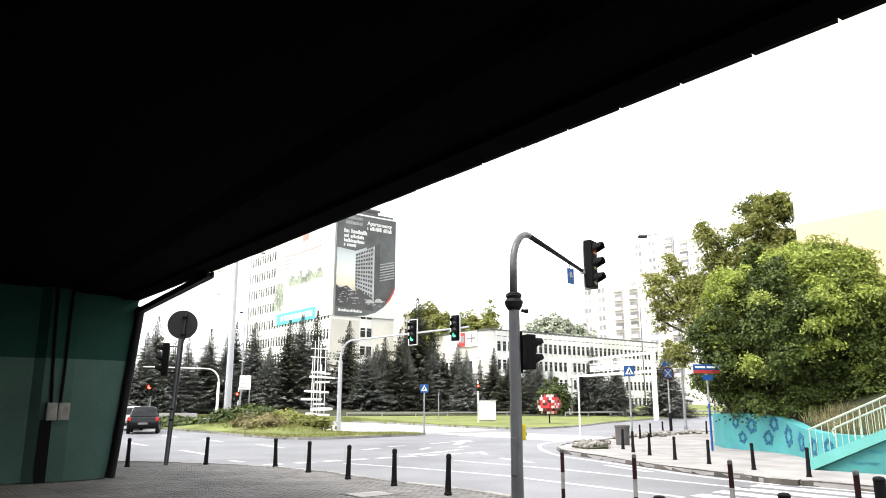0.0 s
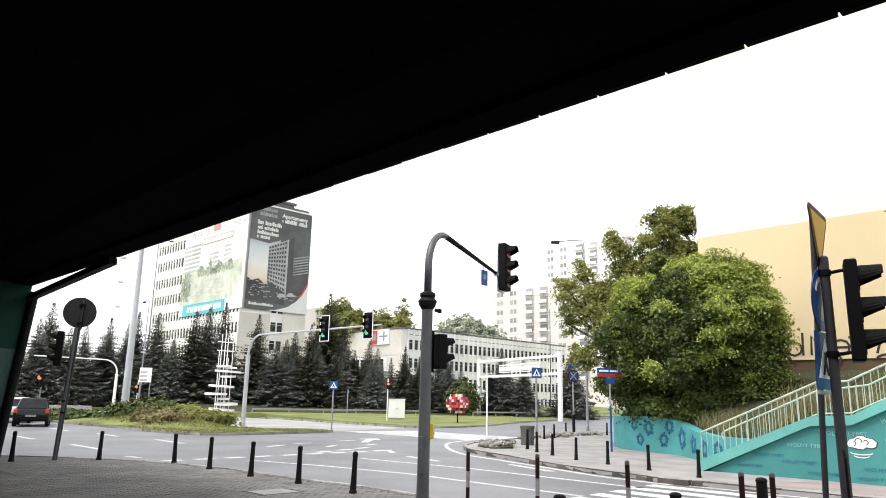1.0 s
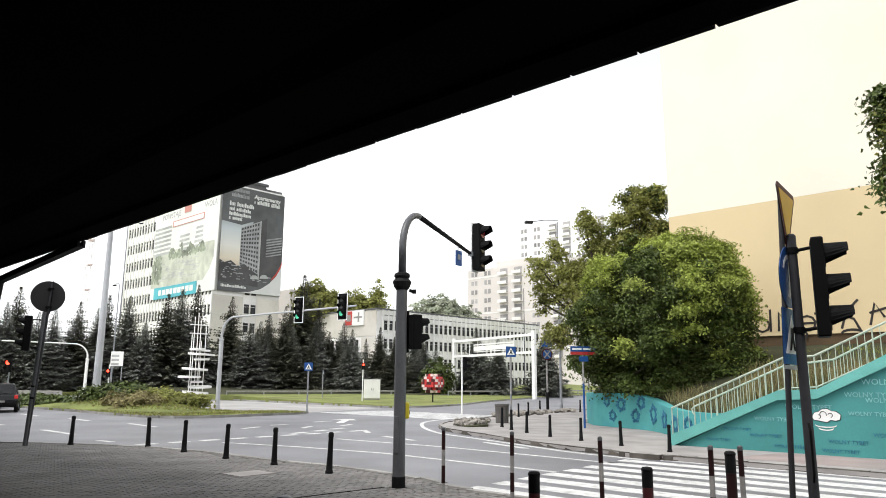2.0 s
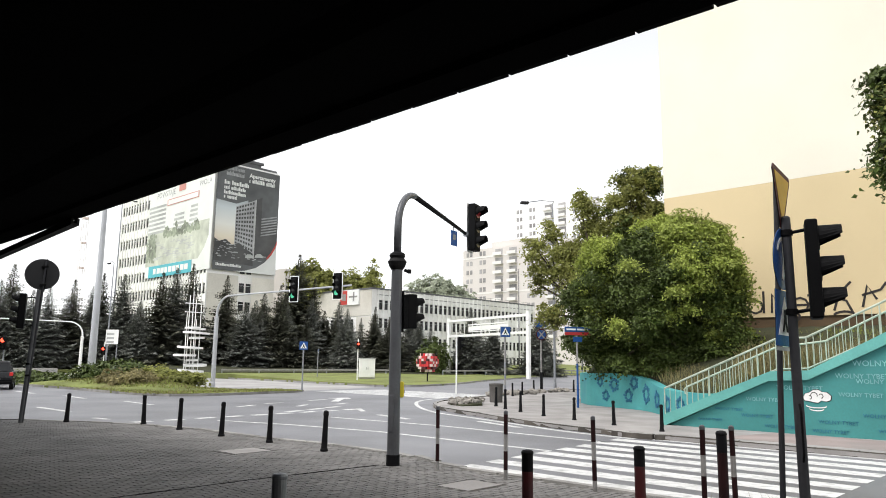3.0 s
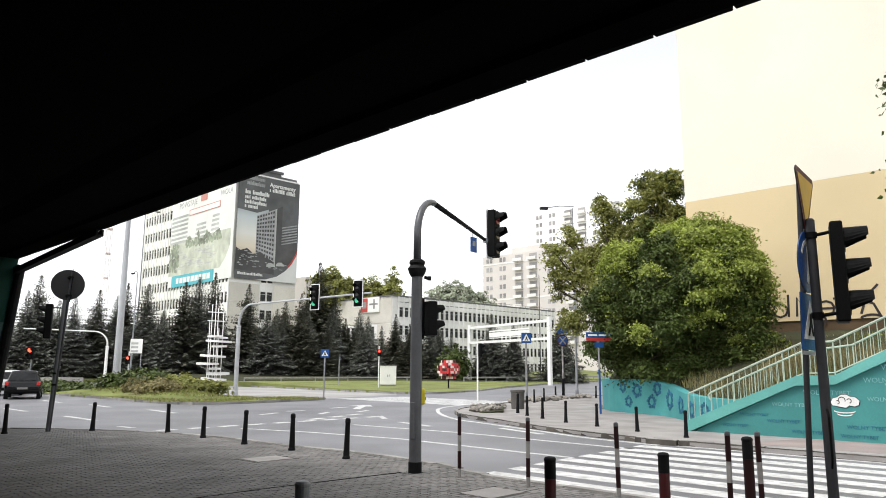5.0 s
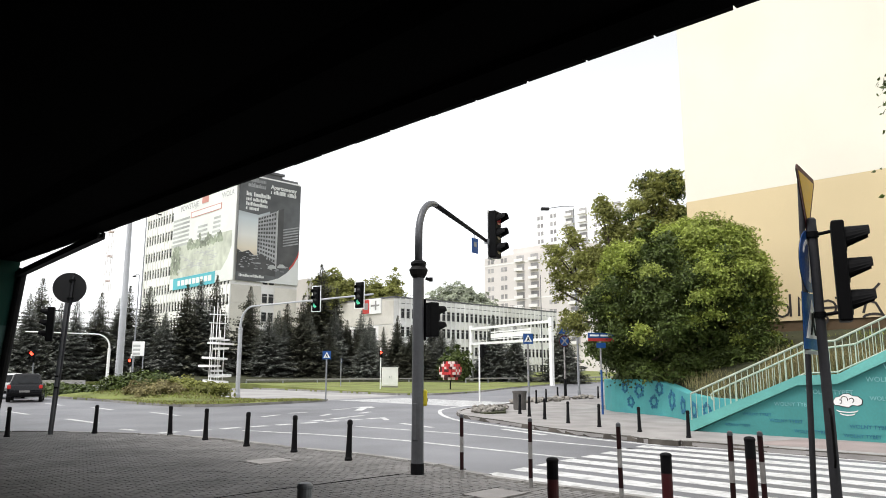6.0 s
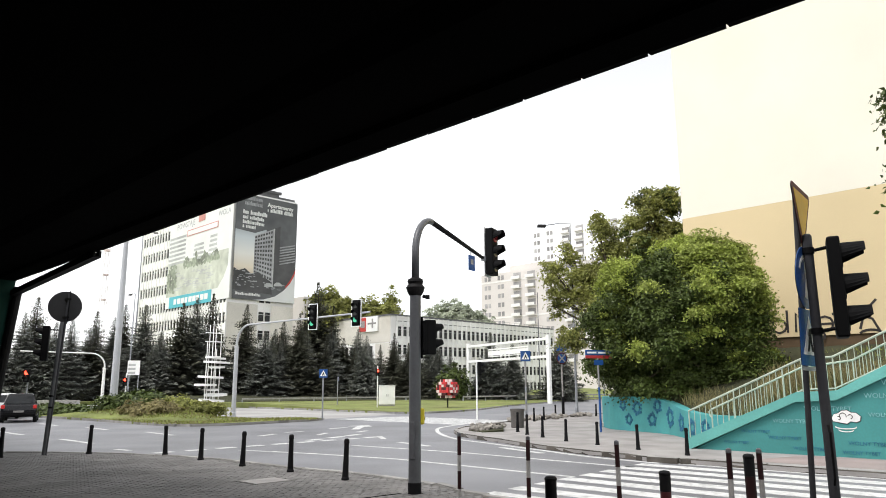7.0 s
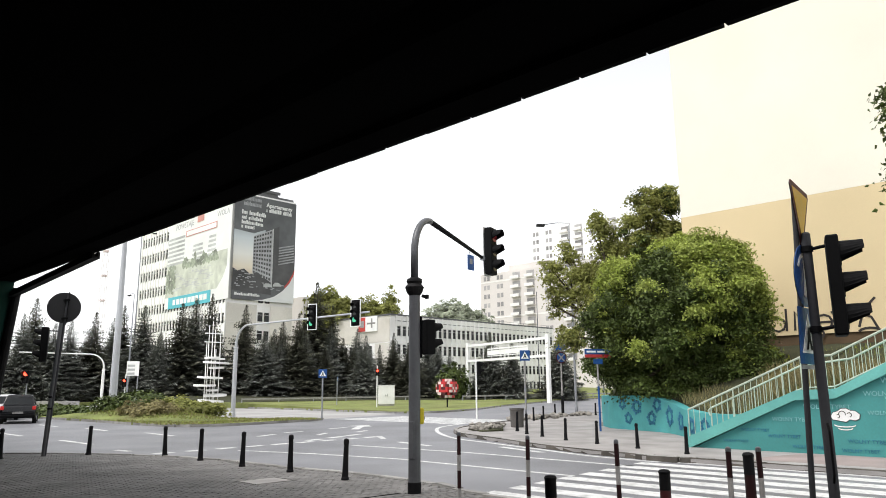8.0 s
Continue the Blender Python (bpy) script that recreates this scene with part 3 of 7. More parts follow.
part("printed_ribbon", bm, FADED_RED, pale_banner, "red outlined ribbon")
bm = B()
slab_at(bm, "u", 118.7, 130.3, 30.85, 31.75, 61.65, 0.006)
part("printed_ribbon_field", bm, BANNER_WHITE, pale_banner)
words("POWSTAJE", 1.55, BANNER_GREY, pale_banner, on_u(135.2, 32.7, 61.7))
words("WOLA", 1.5, BANNER_GREY, pale_banner, on_u(118.6, 32.7, 61.7))

# the dark banner on the narrow side
dark_banner = part("banner", B(), BANNER_DARK, tower, "dark grey banner with printed tower block and white words")
bm = B()
slab_at(bm, "v", 62.6, 75.55, 17.3, 36.6, 113.94, 0.03)
part("sheet", bm, BANNER_DARK, dark_banner)
SKY_FADE = bpy.data.materials.new("printed_sunset_fade")
SKY_FADE.use_nodes = True
fn, fl = SKY_FADE.node_tree.nodes, SKY_FADE.node_tree.links
fpos, fsep, framp = fn.new("ShaderNodeNewGeometry"), fn.new("ShaderNodeSeparateXYZ"), fn.new("ShaderNodeValToRGB")
fmap = fn.new("ShaderNodeMapRange")
fmap.inputs["From Min"].default_value, fmap.inputs["From Max"].default_value = 19.0, 31.0
fl.new(fpos.outputs["Position"], fsep.inputs[0])
fl.new(fsep.outputs["Z"], fmap.inputs["Value"])
fl.new(fmap.outputs["Result"], framp.inputs["Fac"])
fl.new(framp.outputs["Color"], fn["Principled BSDF"].inputs["Base Color"])
fn["Principled BSDF"].inputs["Roughness"].default_value = 0.55
el = framp.color_ramp.elements
el[0].position, el[0].color = 0.0, (0.3, 0.25, 0.2, 1)
el[1].position, el[1].color = 1.0, (0.3, 0.33, 0.35, 1)
for p, c in ((0.2, (0.5, 0.42, 0.32, 1)), (0.35, (0.78, 0.7, 0.56, 1)), (0.55, (0.8, 0.79, 0.74, 1)), (0.8, (0.6, 0.65, 0.67, 1))):
    e = el.new(p)
    e.color = c
bm = B()
extrude_v(bm, [(62.62, 20.2), (69.0, 20.6), (69.0, 30.6), (66.6, 29.6), (62.62, 29.9)], 113.894, 113.9)
part("printed_sky", bm, SKY_FADE, dark_banner, "printed evening sky")


def floor_line(k, u):
    """Height of the printed tower's k-th storey line at u: the lines fall towards the left."""
    top = 29.1 + 0.46 * (u - 66.6)
    low = 22.3 - 0.35 * (u - 66.6)
    return low + (top - low) * k / 11


bm = B()
extrude_v(bm, [(66.6, 22.3), (70.5, 20.9), (70.5, 30.9), (66.6, 29.1)], 113.888, 113.892)
part("printed_house_front", bm, BANNER_GREY, dark_banner, "printed house front in perspective")
bm = B()
for k in range(11):
    for j in range(7):
        u0 = 66.7 + 0.54 * j
        u1 = u0 + 0.36
        extrude_v(bm, [(u0, floor_line(k + 0.2, u0)), (u1, floor_line(k + 0.2, u1)), (u1, floor_line(k + 0.72, u1)), (u0, floor_line(k + 0.72, u0))], 113.882, 113.886)
tagged(part("printed_window_grid", bm, PRINT_DARK, dark_banner, "printed rows of dark windows"), kind="stuff")
bm = B()
extrude_v(bm, [(70.5, 20.0), (70.75, 20.0), (70.75, 31.1), (70.5, 30.9)], 113.884, 113.888)
part("printed_edge_line", bm, BANNER_PALE, dark_banner)
bm = B()
extrude_v(bm, [(70.76, 19.6), (75.5, 21.4), (75.5, 27.6), (72.0, 26.4), (71.9, 31.6), (70.76, 31.1)], 113.872, 113.878)
part("printed_house_side", bm, PRINT_DARK, dark_banner, "printed dark side of the tower")
bm = B()
for k in range(7):
    z = 25.2 + 0.52 * k
    extrude_v(bm, [(71.95, z - 0.9), (75.3, z), (75.3, z + 0.24), (71.95, z - 0.66)], 113.864, 113.868)
tagged(part("printed_balconies", bm, BANNER_GREY, dark_banner, "printed pale balcony lines"), kind="stuff")
bm = B()
extrude_v(bm, [(62.65, 18.9), (70.6, 18.6), (70.4, 20.9), (68.9, 21.7), (67.6, 22.5), (66.2, 22.0), (64.9, 22.9), (63.6, 22.4), (62.65, 22.9)], 113.868, 113.871)
part("printed_foreground", bm, PRINT_DARK, dark_banner, "printed dark trees and street")
random.seed(13)
bm = B()
for k in range(46):
    u, z = random.uniform(63.0, 73.0), random.uniform(19.2, 22.4)
    if z > 20.6 and u > 70.5:
        continue
    slab_at(bm, "v", u, u + random.uniform(0.2, 0.9), z, z + random.uniform(0.08, 0.22), 113.862 - 0.0001 * k, 0.003)
tagged(part("printed_lights", bm, BANNER_GREY, dark_banner, "printed street details"), kind="stuff")
bm = B()
for u, z in ((68.9, 19.9), (70.9, 20.2)):
    extrude_v(bm, [(u, z), (u + 1.9, z + 0.15), (u + 1.7, z + 0.5), (u + 1.2, z + 0.8), (u + 0.5, z + 0.75), (u + 0.1, z + 0.4)], 113.85, 113.853)
part("printed_cars", bm, BANNER_PALE, dark_banner, "printed pale cars")
bm = B()
extrude_v(bm, [(75.5, 23.4), (75.2, 22.4), (74.4, 21.0), (73.0, 19.5), (71.2, 18.3), (69.0, 17.6), (66.5, 17.32), (75.5, 17.32)], 113.85, 113.856)
part("printed_curve", bm, BANNER_WHITE, dark_banner, "white swept corner")
bm = B()
extrude_v(bm, [(75.52, 23.9), (75.1, 22.9), (74.3, 21.5), (73.4, 20.4), (73.5, 20.1), (74.5, 21.2), (75.25, 22.5), (75.52, 23.3)], 113.84, 113.846)
part("printed_edge", bm, RED_PRINT, dark_banner, "red line along the curve")
words("Apartamenty", 1.06, BANNER_WHITE, dark_banner, on_v(69.0, 35.0, 113.9), bold=0.035)
random.seed(17)
for u0, u1, z0, h, mt in ((69.0, 69.25, 34.0, 0.7, 0), (69.6, 72.3, 34.0, 0.75, 0), (72.6, 74.6, 34.0, 0.75, 0), (64.0, 65.2, 32.9, 0.8, 0), (65.5, 69.0, 32.9, 0.8, 0), (64.0, 65.1, 32.0, 0.7, 0), (65.4, 68.4, 32.0, 0.7, 0), (64.0, 68.5, 31.1, 0.7, 0), (64.0, 64.4, 30.3, 0.7, 0), (64.7, 66.7, 30.3, 0.7, 0), (63.2, 68.3, 18.05, 0.5, 0), (64.3, 68.0, 35.6, 0.75, 1), (64.3, 68.0, 34.6, 0.8, 1)):
    bm = B()
    u = u0
    while u < u1 - 0.05:
        w = min(random.uniform(0.2, 0.42), u1 - u)
        slab_at(bm, "v", u, u + w - 0.06, z0, z0 + h * random.choice((0.72, 0.72, 1.0)), 113.89, 0.006)
        u += w
    tagged(part("printed_bar", bm, BANNER_GREY if mt else BANNER_WHITE, dark_banner), "bars of an unreadable word", kind="stuff")

# ---- low office block ----
office = thing("office_block", GRID, "long low white office block with ribbed facade", "building")
bm = B()
box(bm, 82.3, 129.5, 94, 112, 0, 14.2)
part("wall", bm, PANEL, office)
bm = B()
box(bm, 82.1, 129.7, 93.8, 112.2, 14.2, 14.45)
part("roof", bm, ROOF_GREY, office, "dark flat roof edge")
low_pane = window_mesh("window", 1.04, 1.75, "v", 0.1)
for z in (10.65, 7.45, 4.25, 1.05):
    for k in range(36):
        put(low_pane, office, (83.6 + 1.28 * k + 0.6, 93.998, z))
for k in range(37):
    bm = B()
    box(bm, 83.45 + 1.28 * k, 83.72 + 1.28 * k, 93.72, 93.998, 0.4, 14.2)
    part("rib", bm, PANEL, office)
for z in (12.45, 13.35, 9.2, 6.0, 2.8):
    bm = B()
    box(bm, 83.4, 129.5, 93.86, 93.996, z, z + (0.75 if z > 12 else 0.85))
    part("spandrel", bm, PANEL, office)
for k in range(36):
    bm = B()
    box(bm, 83.76 + 1.28 * k, 83.84 + 1.28 * k, 93.85, 93.857, 12.5, 14.1)
    part("panel_joint", bm, ROOF_GREY, office, "dark joint between parapet panels")
bm = B()
box(bm, 83.4, 129.4, 93.842, 93.849, 13.22, 13.33)
part("parapet_groove", bm, ROOF_GREY, office, "dark groove along the parapet")
bm = B()
for k in range(30):
    tube(bm, [(83 + 1.6 * k, 94.1, 14.4), (83 + 1.6 * k, 94.1, 14.85)], 0.03, 5)
tube(bm, [(82.4, 94.1, 14.85), (129.5, 94.1, 14.85)], 0.025, 5)
part("roof_rail", bm, ROOF_GREY, office, "thin roof railing")
bm = B()
box(bm, 82.2, 82.298, 94.1, 111.9, 9.6, 14.1)
box(bm, 82.2, 82.298, 94.1, 98.0, 1.0, 9.4)
part("facade_panel", bm, BEIGE, office, "plain beige side panels")
side_pane = window_mesh("window", 0.92, 2.2, "u", 0.1)
for k in range(9):
    put(side_pane, office, (82.298, 99.2 + 1.4 * k, 6.9))
roof_sign = thing("roof_sign", GRID, "white sign board with a red square on the office block", "sign")
bm = B()
box(bm, 81.95, 82.18, 97.2, 102.4, 11.6, 14.3)
part("board", bm, WHITE_PAINT, roof_sign)
bm = B()
box(bm, 81.9, 81.946, 100.4, 102.3, 11.7, 14.2)
part("red_field", bm, RED_PRINT, roof_sign, "red field")
bm = B()
box(bm, 81.88, 81.9, 100.7, 101.9, 12.4, 13.6)
box(bm, 81.92, 81.947, 97.6, 99.9, 12.9, 13.2)
box(bm, 81.92, 81.947, 98.4, 98.8, 12.2, 13.9)
part("plain_mark", bm, OFF_WHITE, roof_sign)

annex = thing("annex_building", placed(91.5, 134, 0), "small grey flat-roofed building among trees", "building")
bm = B()
box(bm, 0, 14, 0, 10, 0, 22)
part("wall", bm, FAR_WALL, annex)
bm = B()
for z in (18, 14, 10):
    for k in range(5):
        box(bm, 1 + 2.4 * k, 2.4 + 2.4 * k, -0.06, -0.004, z, z + 1.8)
part("window_band", bm, GLASS, annex)


def housing_block(name, u, v, w, h, floors, label, wall=FAR_WALL):
    """A slab of flats whose long side faces -u, with windows and balconies."""
    t = thing(name, placed(u, v, 0), label, "building")
    bm = B()
    box(bm, 0, 14, -w, 0, 0, h)
    part("wall", bm, wall, t)
    bm = B()
    box(bm, 2, 12, -w * 0.6, -w * 0.25, h, h + 2.2)
    part("roof_house", bm, wall, t)
    step = h / floors
    pane = bpy.data.meshes.new("window")
    bm = B()
    box(bm, -0.08, -0.004, -0.55, 0.55, 0, 1.5)
    bm.to_mesh(pane)
    bm.free()
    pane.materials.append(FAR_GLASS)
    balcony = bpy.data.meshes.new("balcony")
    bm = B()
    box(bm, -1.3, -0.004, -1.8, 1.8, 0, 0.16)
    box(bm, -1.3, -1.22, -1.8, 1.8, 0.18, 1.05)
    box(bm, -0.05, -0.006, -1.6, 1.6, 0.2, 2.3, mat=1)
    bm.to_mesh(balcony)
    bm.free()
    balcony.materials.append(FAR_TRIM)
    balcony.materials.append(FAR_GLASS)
    for f in range(3, floors):
        z = f * step + 0.7
        for y in (2.2, 3.8, 8.2, 9.8, w * 0.62, w * 0.62 + 1.7):
            put(pane, t, (0, -y, z))
        for y in (16.2, 22.2, w * 0.82):
            put(balcony, t, (0, -y, z - 0.6), "balcony")
    bm = B()
    for f in (4, 8, 12):
        if f < floors:
            box(bm, -0.07, -0.005, -w + 0.2, -0.2, f * step - 0.1, f * step + 0.4)
    part("storey_band", bm, FAR_TRIM, t, "white storey bands")
    return t


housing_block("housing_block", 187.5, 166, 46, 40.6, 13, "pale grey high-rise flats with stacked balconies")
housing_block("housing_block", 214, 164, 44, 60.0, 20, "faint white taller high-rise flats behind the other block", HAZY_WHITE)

lattice = thing("lattice_mast", placed(74.5, 207, 0), "tall thin lattice radio mast", "mast")
bm = B()
for a in ((-0.9, -0.9), (0.9, -0.9), (0.9, 0.9), (-0.9, 0.9)):
    tube(bm, [(a[0], a[1], 0), (a[0] * 0.6, a[1] * 0.6, 48)], 0.07, 4)
part("leg_frame", bm, FAR_WALL, lattice)
bm = B()
for k in range(32):
    s0, s1 = 0.9 - 0.011 * k, 0.9 - 0.011 * (k + 1)
    z0, z1 = 1.5 * k, 1.5 * k + 1.5
    tube(bm, [(-s0, -s0, z0), (s1, -s1, z1)], 0.04, 4)
    tube(bm, [(-s0, -s0, z0), (-s1, s1, z1)], 0.04, 4)
    tube(bm, [(-s0, -s0, z0), (s0, -s0, z0)], 0.04, 4)
part("bracing", bm, FAR_WALL, lattice)
# Rings are pink instead of red, which paints distance haze onto them.
for z in (26, 33, 40):
    bm = B()
    lathe(bm, [(0.75, z), (0.75, z + 0.5)], 10)
    part("antenna_ring", bm, PINK_BLOCK, lattice, "red antenna ring, paled in colour for distance haze")

# ---- street furniture ----


def bollard(m):
    """Black cast bollard, tapered, with a collar and a round cap."""
    t = thing("bollard", m, "black tapered cast-iron bollard on the pavement edge", "bollard", "black bollards along the kerbs")
    bm = B()
    lathe(bm, [(0.075, -0.01), (0.075, 0.03), (0.062, 0.06), (0.052, 0.35), (0.046, 0.66)], 14)
    part("shaft", bm, BLACK_PAINT, t, smooth=False)
    bm = B()
    lathe(bm, [(0.05, 0.661), (0.056, 0.68), (0.052, 0.7), (0.05, 0.735), (0.035, 0.752), (0.012, 0.758)], 14)
    part("cap", bm, BLACK_PAINT, t)
    return t


BOLLARDS = [(5.46, 21.2), (7.43, 20.7), (8.64, 18.75), (8.68, 16.88), (8.64, 14.85), (8.74, 13.1), (8.7, 11.2)]
first = bollard(placed(*BOLLARDS[0]))
for u, v in BOLLARDS[1:]:
    copy_thing(first, placed(u, v, 0, random.uniform(0, 60)) @ pose(0, 0, 0, random.uniform(-1.2, 1.2), random.uniform(-1.5, 1.5), 0))
FAR_BOLLARDS = [(22.46, 18.1, 1), (21.4, 16.8, 0.97), (20.6, 15.5, 0.95), (19.65, 13.85, 0.92), (19.03, 12.28, 0.9), (18.34, 10.53, 0.9), (17.64, 8.75, 0.9), (29.9, 23.0, 0.9), (31.4, 23.5, 0.93), (34.8, 25.2, 0.95), (37.8, 24.4, 0.95), (38.4, 24.0, 0.95)]
for u, v, s in FAR_BOLLARDS:
    copy_thing(first, placed(u, v) @ pose(0, 0, 0, random.uniform(-1, 1), random.uniform(-1, 1), 0) @ Matrix.Scale(s, 4))


DARK_BAND = material("sooty_red_paint", (0.022, 0.006, 0.0065, 1), 0.65, grain=30, blotch=4, vary=0.25, spec=0.2)


def striped_post(m):
    """Thin post with red and white bands."""
    t = thing("striped_post", m, "thin red and white banded steel post at the crossing", "post", "banded posts at the crossing")
    z = 0.0
    bm = B()
    tube(bm, [(0, 0, -0.02), (0, 0, 0.14)], 0.031, 10)
    part("foot", bm, OFF_WHITE, t)
    for k, (h, mt, lb) in enumerate(((0.27, DARK_BAND, "sooty dark red band"), (0.24, OFF_WHITE, "dirty white band"), (0.29, DARK_BAND, "sooty dark red band"))):
        z0 = 0.141 + sum((0.27, 0.24, 0.29)[:k])
        bm = B()
        tube(bm, [(0, 0, z0), (0, 0, z0 + h - 0.001)], 0.031, 10)
        part("band", bm, mt, t, lb)
    bm = B()
    lathe(bm, [(0.032, 0.942), (0.034, 0.95), (0.03, 0.985), (0.012, 0.998)], 10)
    part("cap", bm, POLE_GREY, t)
    return t


POSTS = [(8.53, 8.07), (8.6, 6.75), (8.74, 5.33), (8.48, 3.7), (8.69, 3.42)]
post = striped_post(placed(*POSTS[0]))
for u, v in POSTS[1:]:
    copy_thing(post, placed(u, v, 0, 40) @ pose(0, 0, 0, random.uniform(-1, 1), random.uniform(-1.4, 1.4), 0))


def thick_post(m, body, top, label):
    """Stout round bollard with a coloured shaft and a banded head."""
    t = thing("stout_bollard", m, label, "bollard", "stout bollards on the block paving")
    bm = B()
    lathe(bm, [(0.06, -0.01), (0.06, 0.56)], 16)
    part("shaft", bm, body, t)
    bm = B()
    lathe(bm, [(0.0615, 0.561), (0.0615, 0.735), (0.066, 0.745), (0.066, 0.76), (0.05, 0.778), (0.015, 0.785)], 16)
    part("head", bm, top, t)
    return t


thick_post(placed(3.54, 5.13), POLE_GREY, GREY_STEEL, "stout weathered grey steel bollard on block paving")
thick_post(placed(6.39, 4.72), RED_PAINT, BLACK_PAINT, "stout bollard with dull red shaft and dark head")
thick_post(placed(7.65, 4.08), RED_PAINT, BLACK_PAINT, "stout bollard with dull red shaft and black head")
thick_post(placed(8.9, 3.64) @ Matrix.Diagonal((1, 1, 1.16, 1)), DARK_BAND, BLACK_PAINT, "stout dark red bollard with black head beside banded posts")


def signal_head(parent, m, lenses, lit, board=False, size=0.3, deep=0.1, hood=0.66):
    """Signal head facing -y: housing, a lens and a hood for each lamp, perhaps a white-edged backboard."""
    step = size * 1.12
    h = lenses * step + 0.05
    bm = B()
    box(bm, -size * 0.56, size * 0.56, -0.07, deep, -h / 2, h / 2, bevel=0.02)
    head = part("signal_head", bm, BLACK, parent, "black signal housing")
    head.matrix_basis = m
    if board:
        bm = B()
        box(bm, -size * 1.0, size * 1.0, 0.04, 0.055, -h / 2 - 0.16, h / 2 + 0.16)
        part("backboard", bm, BLACK, head)
        bm = B()
        for a, b, c, d in ((-1.0, -0.86, -1, 1), (0.86, 1.0, -1, 1)):
            box(bm, size * a, size * b, 0.03, 0.0395, c * (h / 2 + 0.16), d * (h / 2 + 0.16))
        for s in (-1, 1):
            z = s * (h / 2 + 0.14)
            box(bm, -size * 0.86, size * 0.86, 0.03, 0.0395, z - 0.02, z + 0.02)
        part("board_edge", bm, WHITE_PAINT, head, "white board edge")
    for k in range(lenses):
        z = h / 2 - 0.025 - step * (k + 0.5)
        bm = B()
        disc(bm, (0, -0.076, z), size * 0.42, (0, -1, 0), 0.012, 18)
        part("lens", bm, lit.get(k, LENS_DARK), head, {RED_GLOW: "glowing red lens", GREEN_GLOW: "glowing green lens"}.get(lit.get(k), ""))
        bm = B()
        ring = []
        r = size * 0.47
        for y, a0, a1 in ((-0.072, -30, 210), (-0.072 - size * hood, 12, 168)):
            ring.append([(bm.verts.new((r * math.cos(radians(a0 + (a1 - a0) * i / 14)), y, z + r * math.sin(radians(a0 + (a1 - a0) * i / 14)))),
                          bm.verts.new((0.94 * r * math.cos(radians(a0 + (a1 - a0) * i / 14)), y, z + 0.94 * r * math.sin(radians(a0 + (a1 - a0) * i / 14))))) for i in range(15)])
        for i in range(14):
            bm.faces.new((ring[0][i][0], ring[0][i + 1][0], ring[1][i + 1][0], ring[1][i][0]))
            bm.faces.new((ring[0][i][1], ring[1][i][1], ring[1][i + 1][1], ring[0][i + 1][1]))
            bm.faces.new((ring[1][i][0], ring[1][i + 1][0], ring[1][i + 1][1], ring[1][i][1]))
        part("hood", bm, BLACK, head)
    return head


# the tall pole with the arm over the road
big = thing("traffic_signal_pole", placed(8.37, 8.93), "grey steel signal pole with curved arm over the road", "traffic light")
bm = B()
lathe(bm, [(0.105, 0.1), (0.1, 1.0), (0.095, 3.3)], 20)
part("pole", bm, POLE_GREY, big)
bm = B()
lathe(bm, [(0.112, -0.02), (0.112, 0.17), (0.107, 0.18)], 20)
part("foot_sleeve", bm, BLACK_PAINT, big, "black painted foot")
bm = B()
lathe(bm, [(0.1, 3.26), (0.14, 3.32), (0.165, 3.4), (0.12, 3.46), (0.14, 3.5), (0.13, 3.54), (0.08, 3.57)], 20)
part("collar", bm, BLACK_PAINT, big, "dark cast collar")
bm = B()
tube(bm, [(0.12, -0.06, 3.26), (0.2, -0.1, 3.24)], 0.03, 8)
tube(bm, [(0.2, -0.1, 3.21), (0.2, -0.1, 3.28)], 0.035, 8)
part("clamp_bolt", bm, BLACK_PAINT, big)
arm_dir = Vector((0.925, 0.38, 0))
pts = [Vector((0, 0, 3.56)), Vector((0, 0, 4.02))]
for k in range(1, 11):
    a = radians(9.0 * k)
    pts.append(Vector((0, 0, 4.02)) + arm_dir * 0.72 * (1 - math.cos(a)) + Vector((0, 0, 0.70 * math.sin(a))))
bm = B()
tube(bm, pts, 0.068, 14, 0.055)
part("arch", bm, POLE_GREY, big, "bent tube", True)
bm = B()
tube(bm, [pts[-1] - arm_dir * 0.05, pts[-1] + arm_dir * 1.3 + Vector((0, 0, -0.09)), pts[-1] + arm_dir * 2.86 + Vector((0, 0, -0.2))], 0.05, 12, 0.036)
part("arm", bm, BLACK_PAINT, big, "dark tapered arm", True)
tip = pts[-1] + arm_dir * 2.95 + Vector((0, 0, -0.2))
bm = B()
tube(bm, [tip - arm_dir * 0.15, tip + arm_dir * 0.1], 0.02, 6)
box(bm, tip.x - 0.05, tip.x + 0.12, tip.y - 0.03, tip.y + 0.05, tip.z - 0.05, tip.z + 0.05)
part("bracket", bm, GREY_STEEL, big)
signal_head(big, Matrix.Translation(tip + Vector((0.22, -0.06, 0.17))) @ pose(0, 0, 0, 0, 0, 18), 3, {0: RED_DIM}, False)
bm = B()
box(bm, -0.012, 0.0, -0.19, 0.19, -0.56, 0.56)
backb = part("backboard", bm, WHITE_PAINT, big, "white-edged thin backboard")
backb.matrix_basis = Matrix.Translation(tip + Vector((0.22, 0.09, 0.17))) @ pose(0, 0, 0, 0, 0, 108)
bm = B()
box(bm, -0.11, 0.11, -0.008, 0.008, -0.16, 0.16)
pl = part("small_plate", bm, SIGN_BLUE, big, "small dark blue plate under the arm")
pl.matrix_basis = Matrix.Translation(pts[-1] + arm_dir * 2.1 + Vector((0, -0.02, -0.44))) @ pose(0, 0, 0, 0, 0, 8)
bm = B()
box(bm, -0.05, 0.05, -0.0125, -0.0085, -0.03, 0.08)
bar = part("plain_bar", bm, GREY_STEEL, big)
bar.matrix_basis = pl.matrix_basis
bm = B()
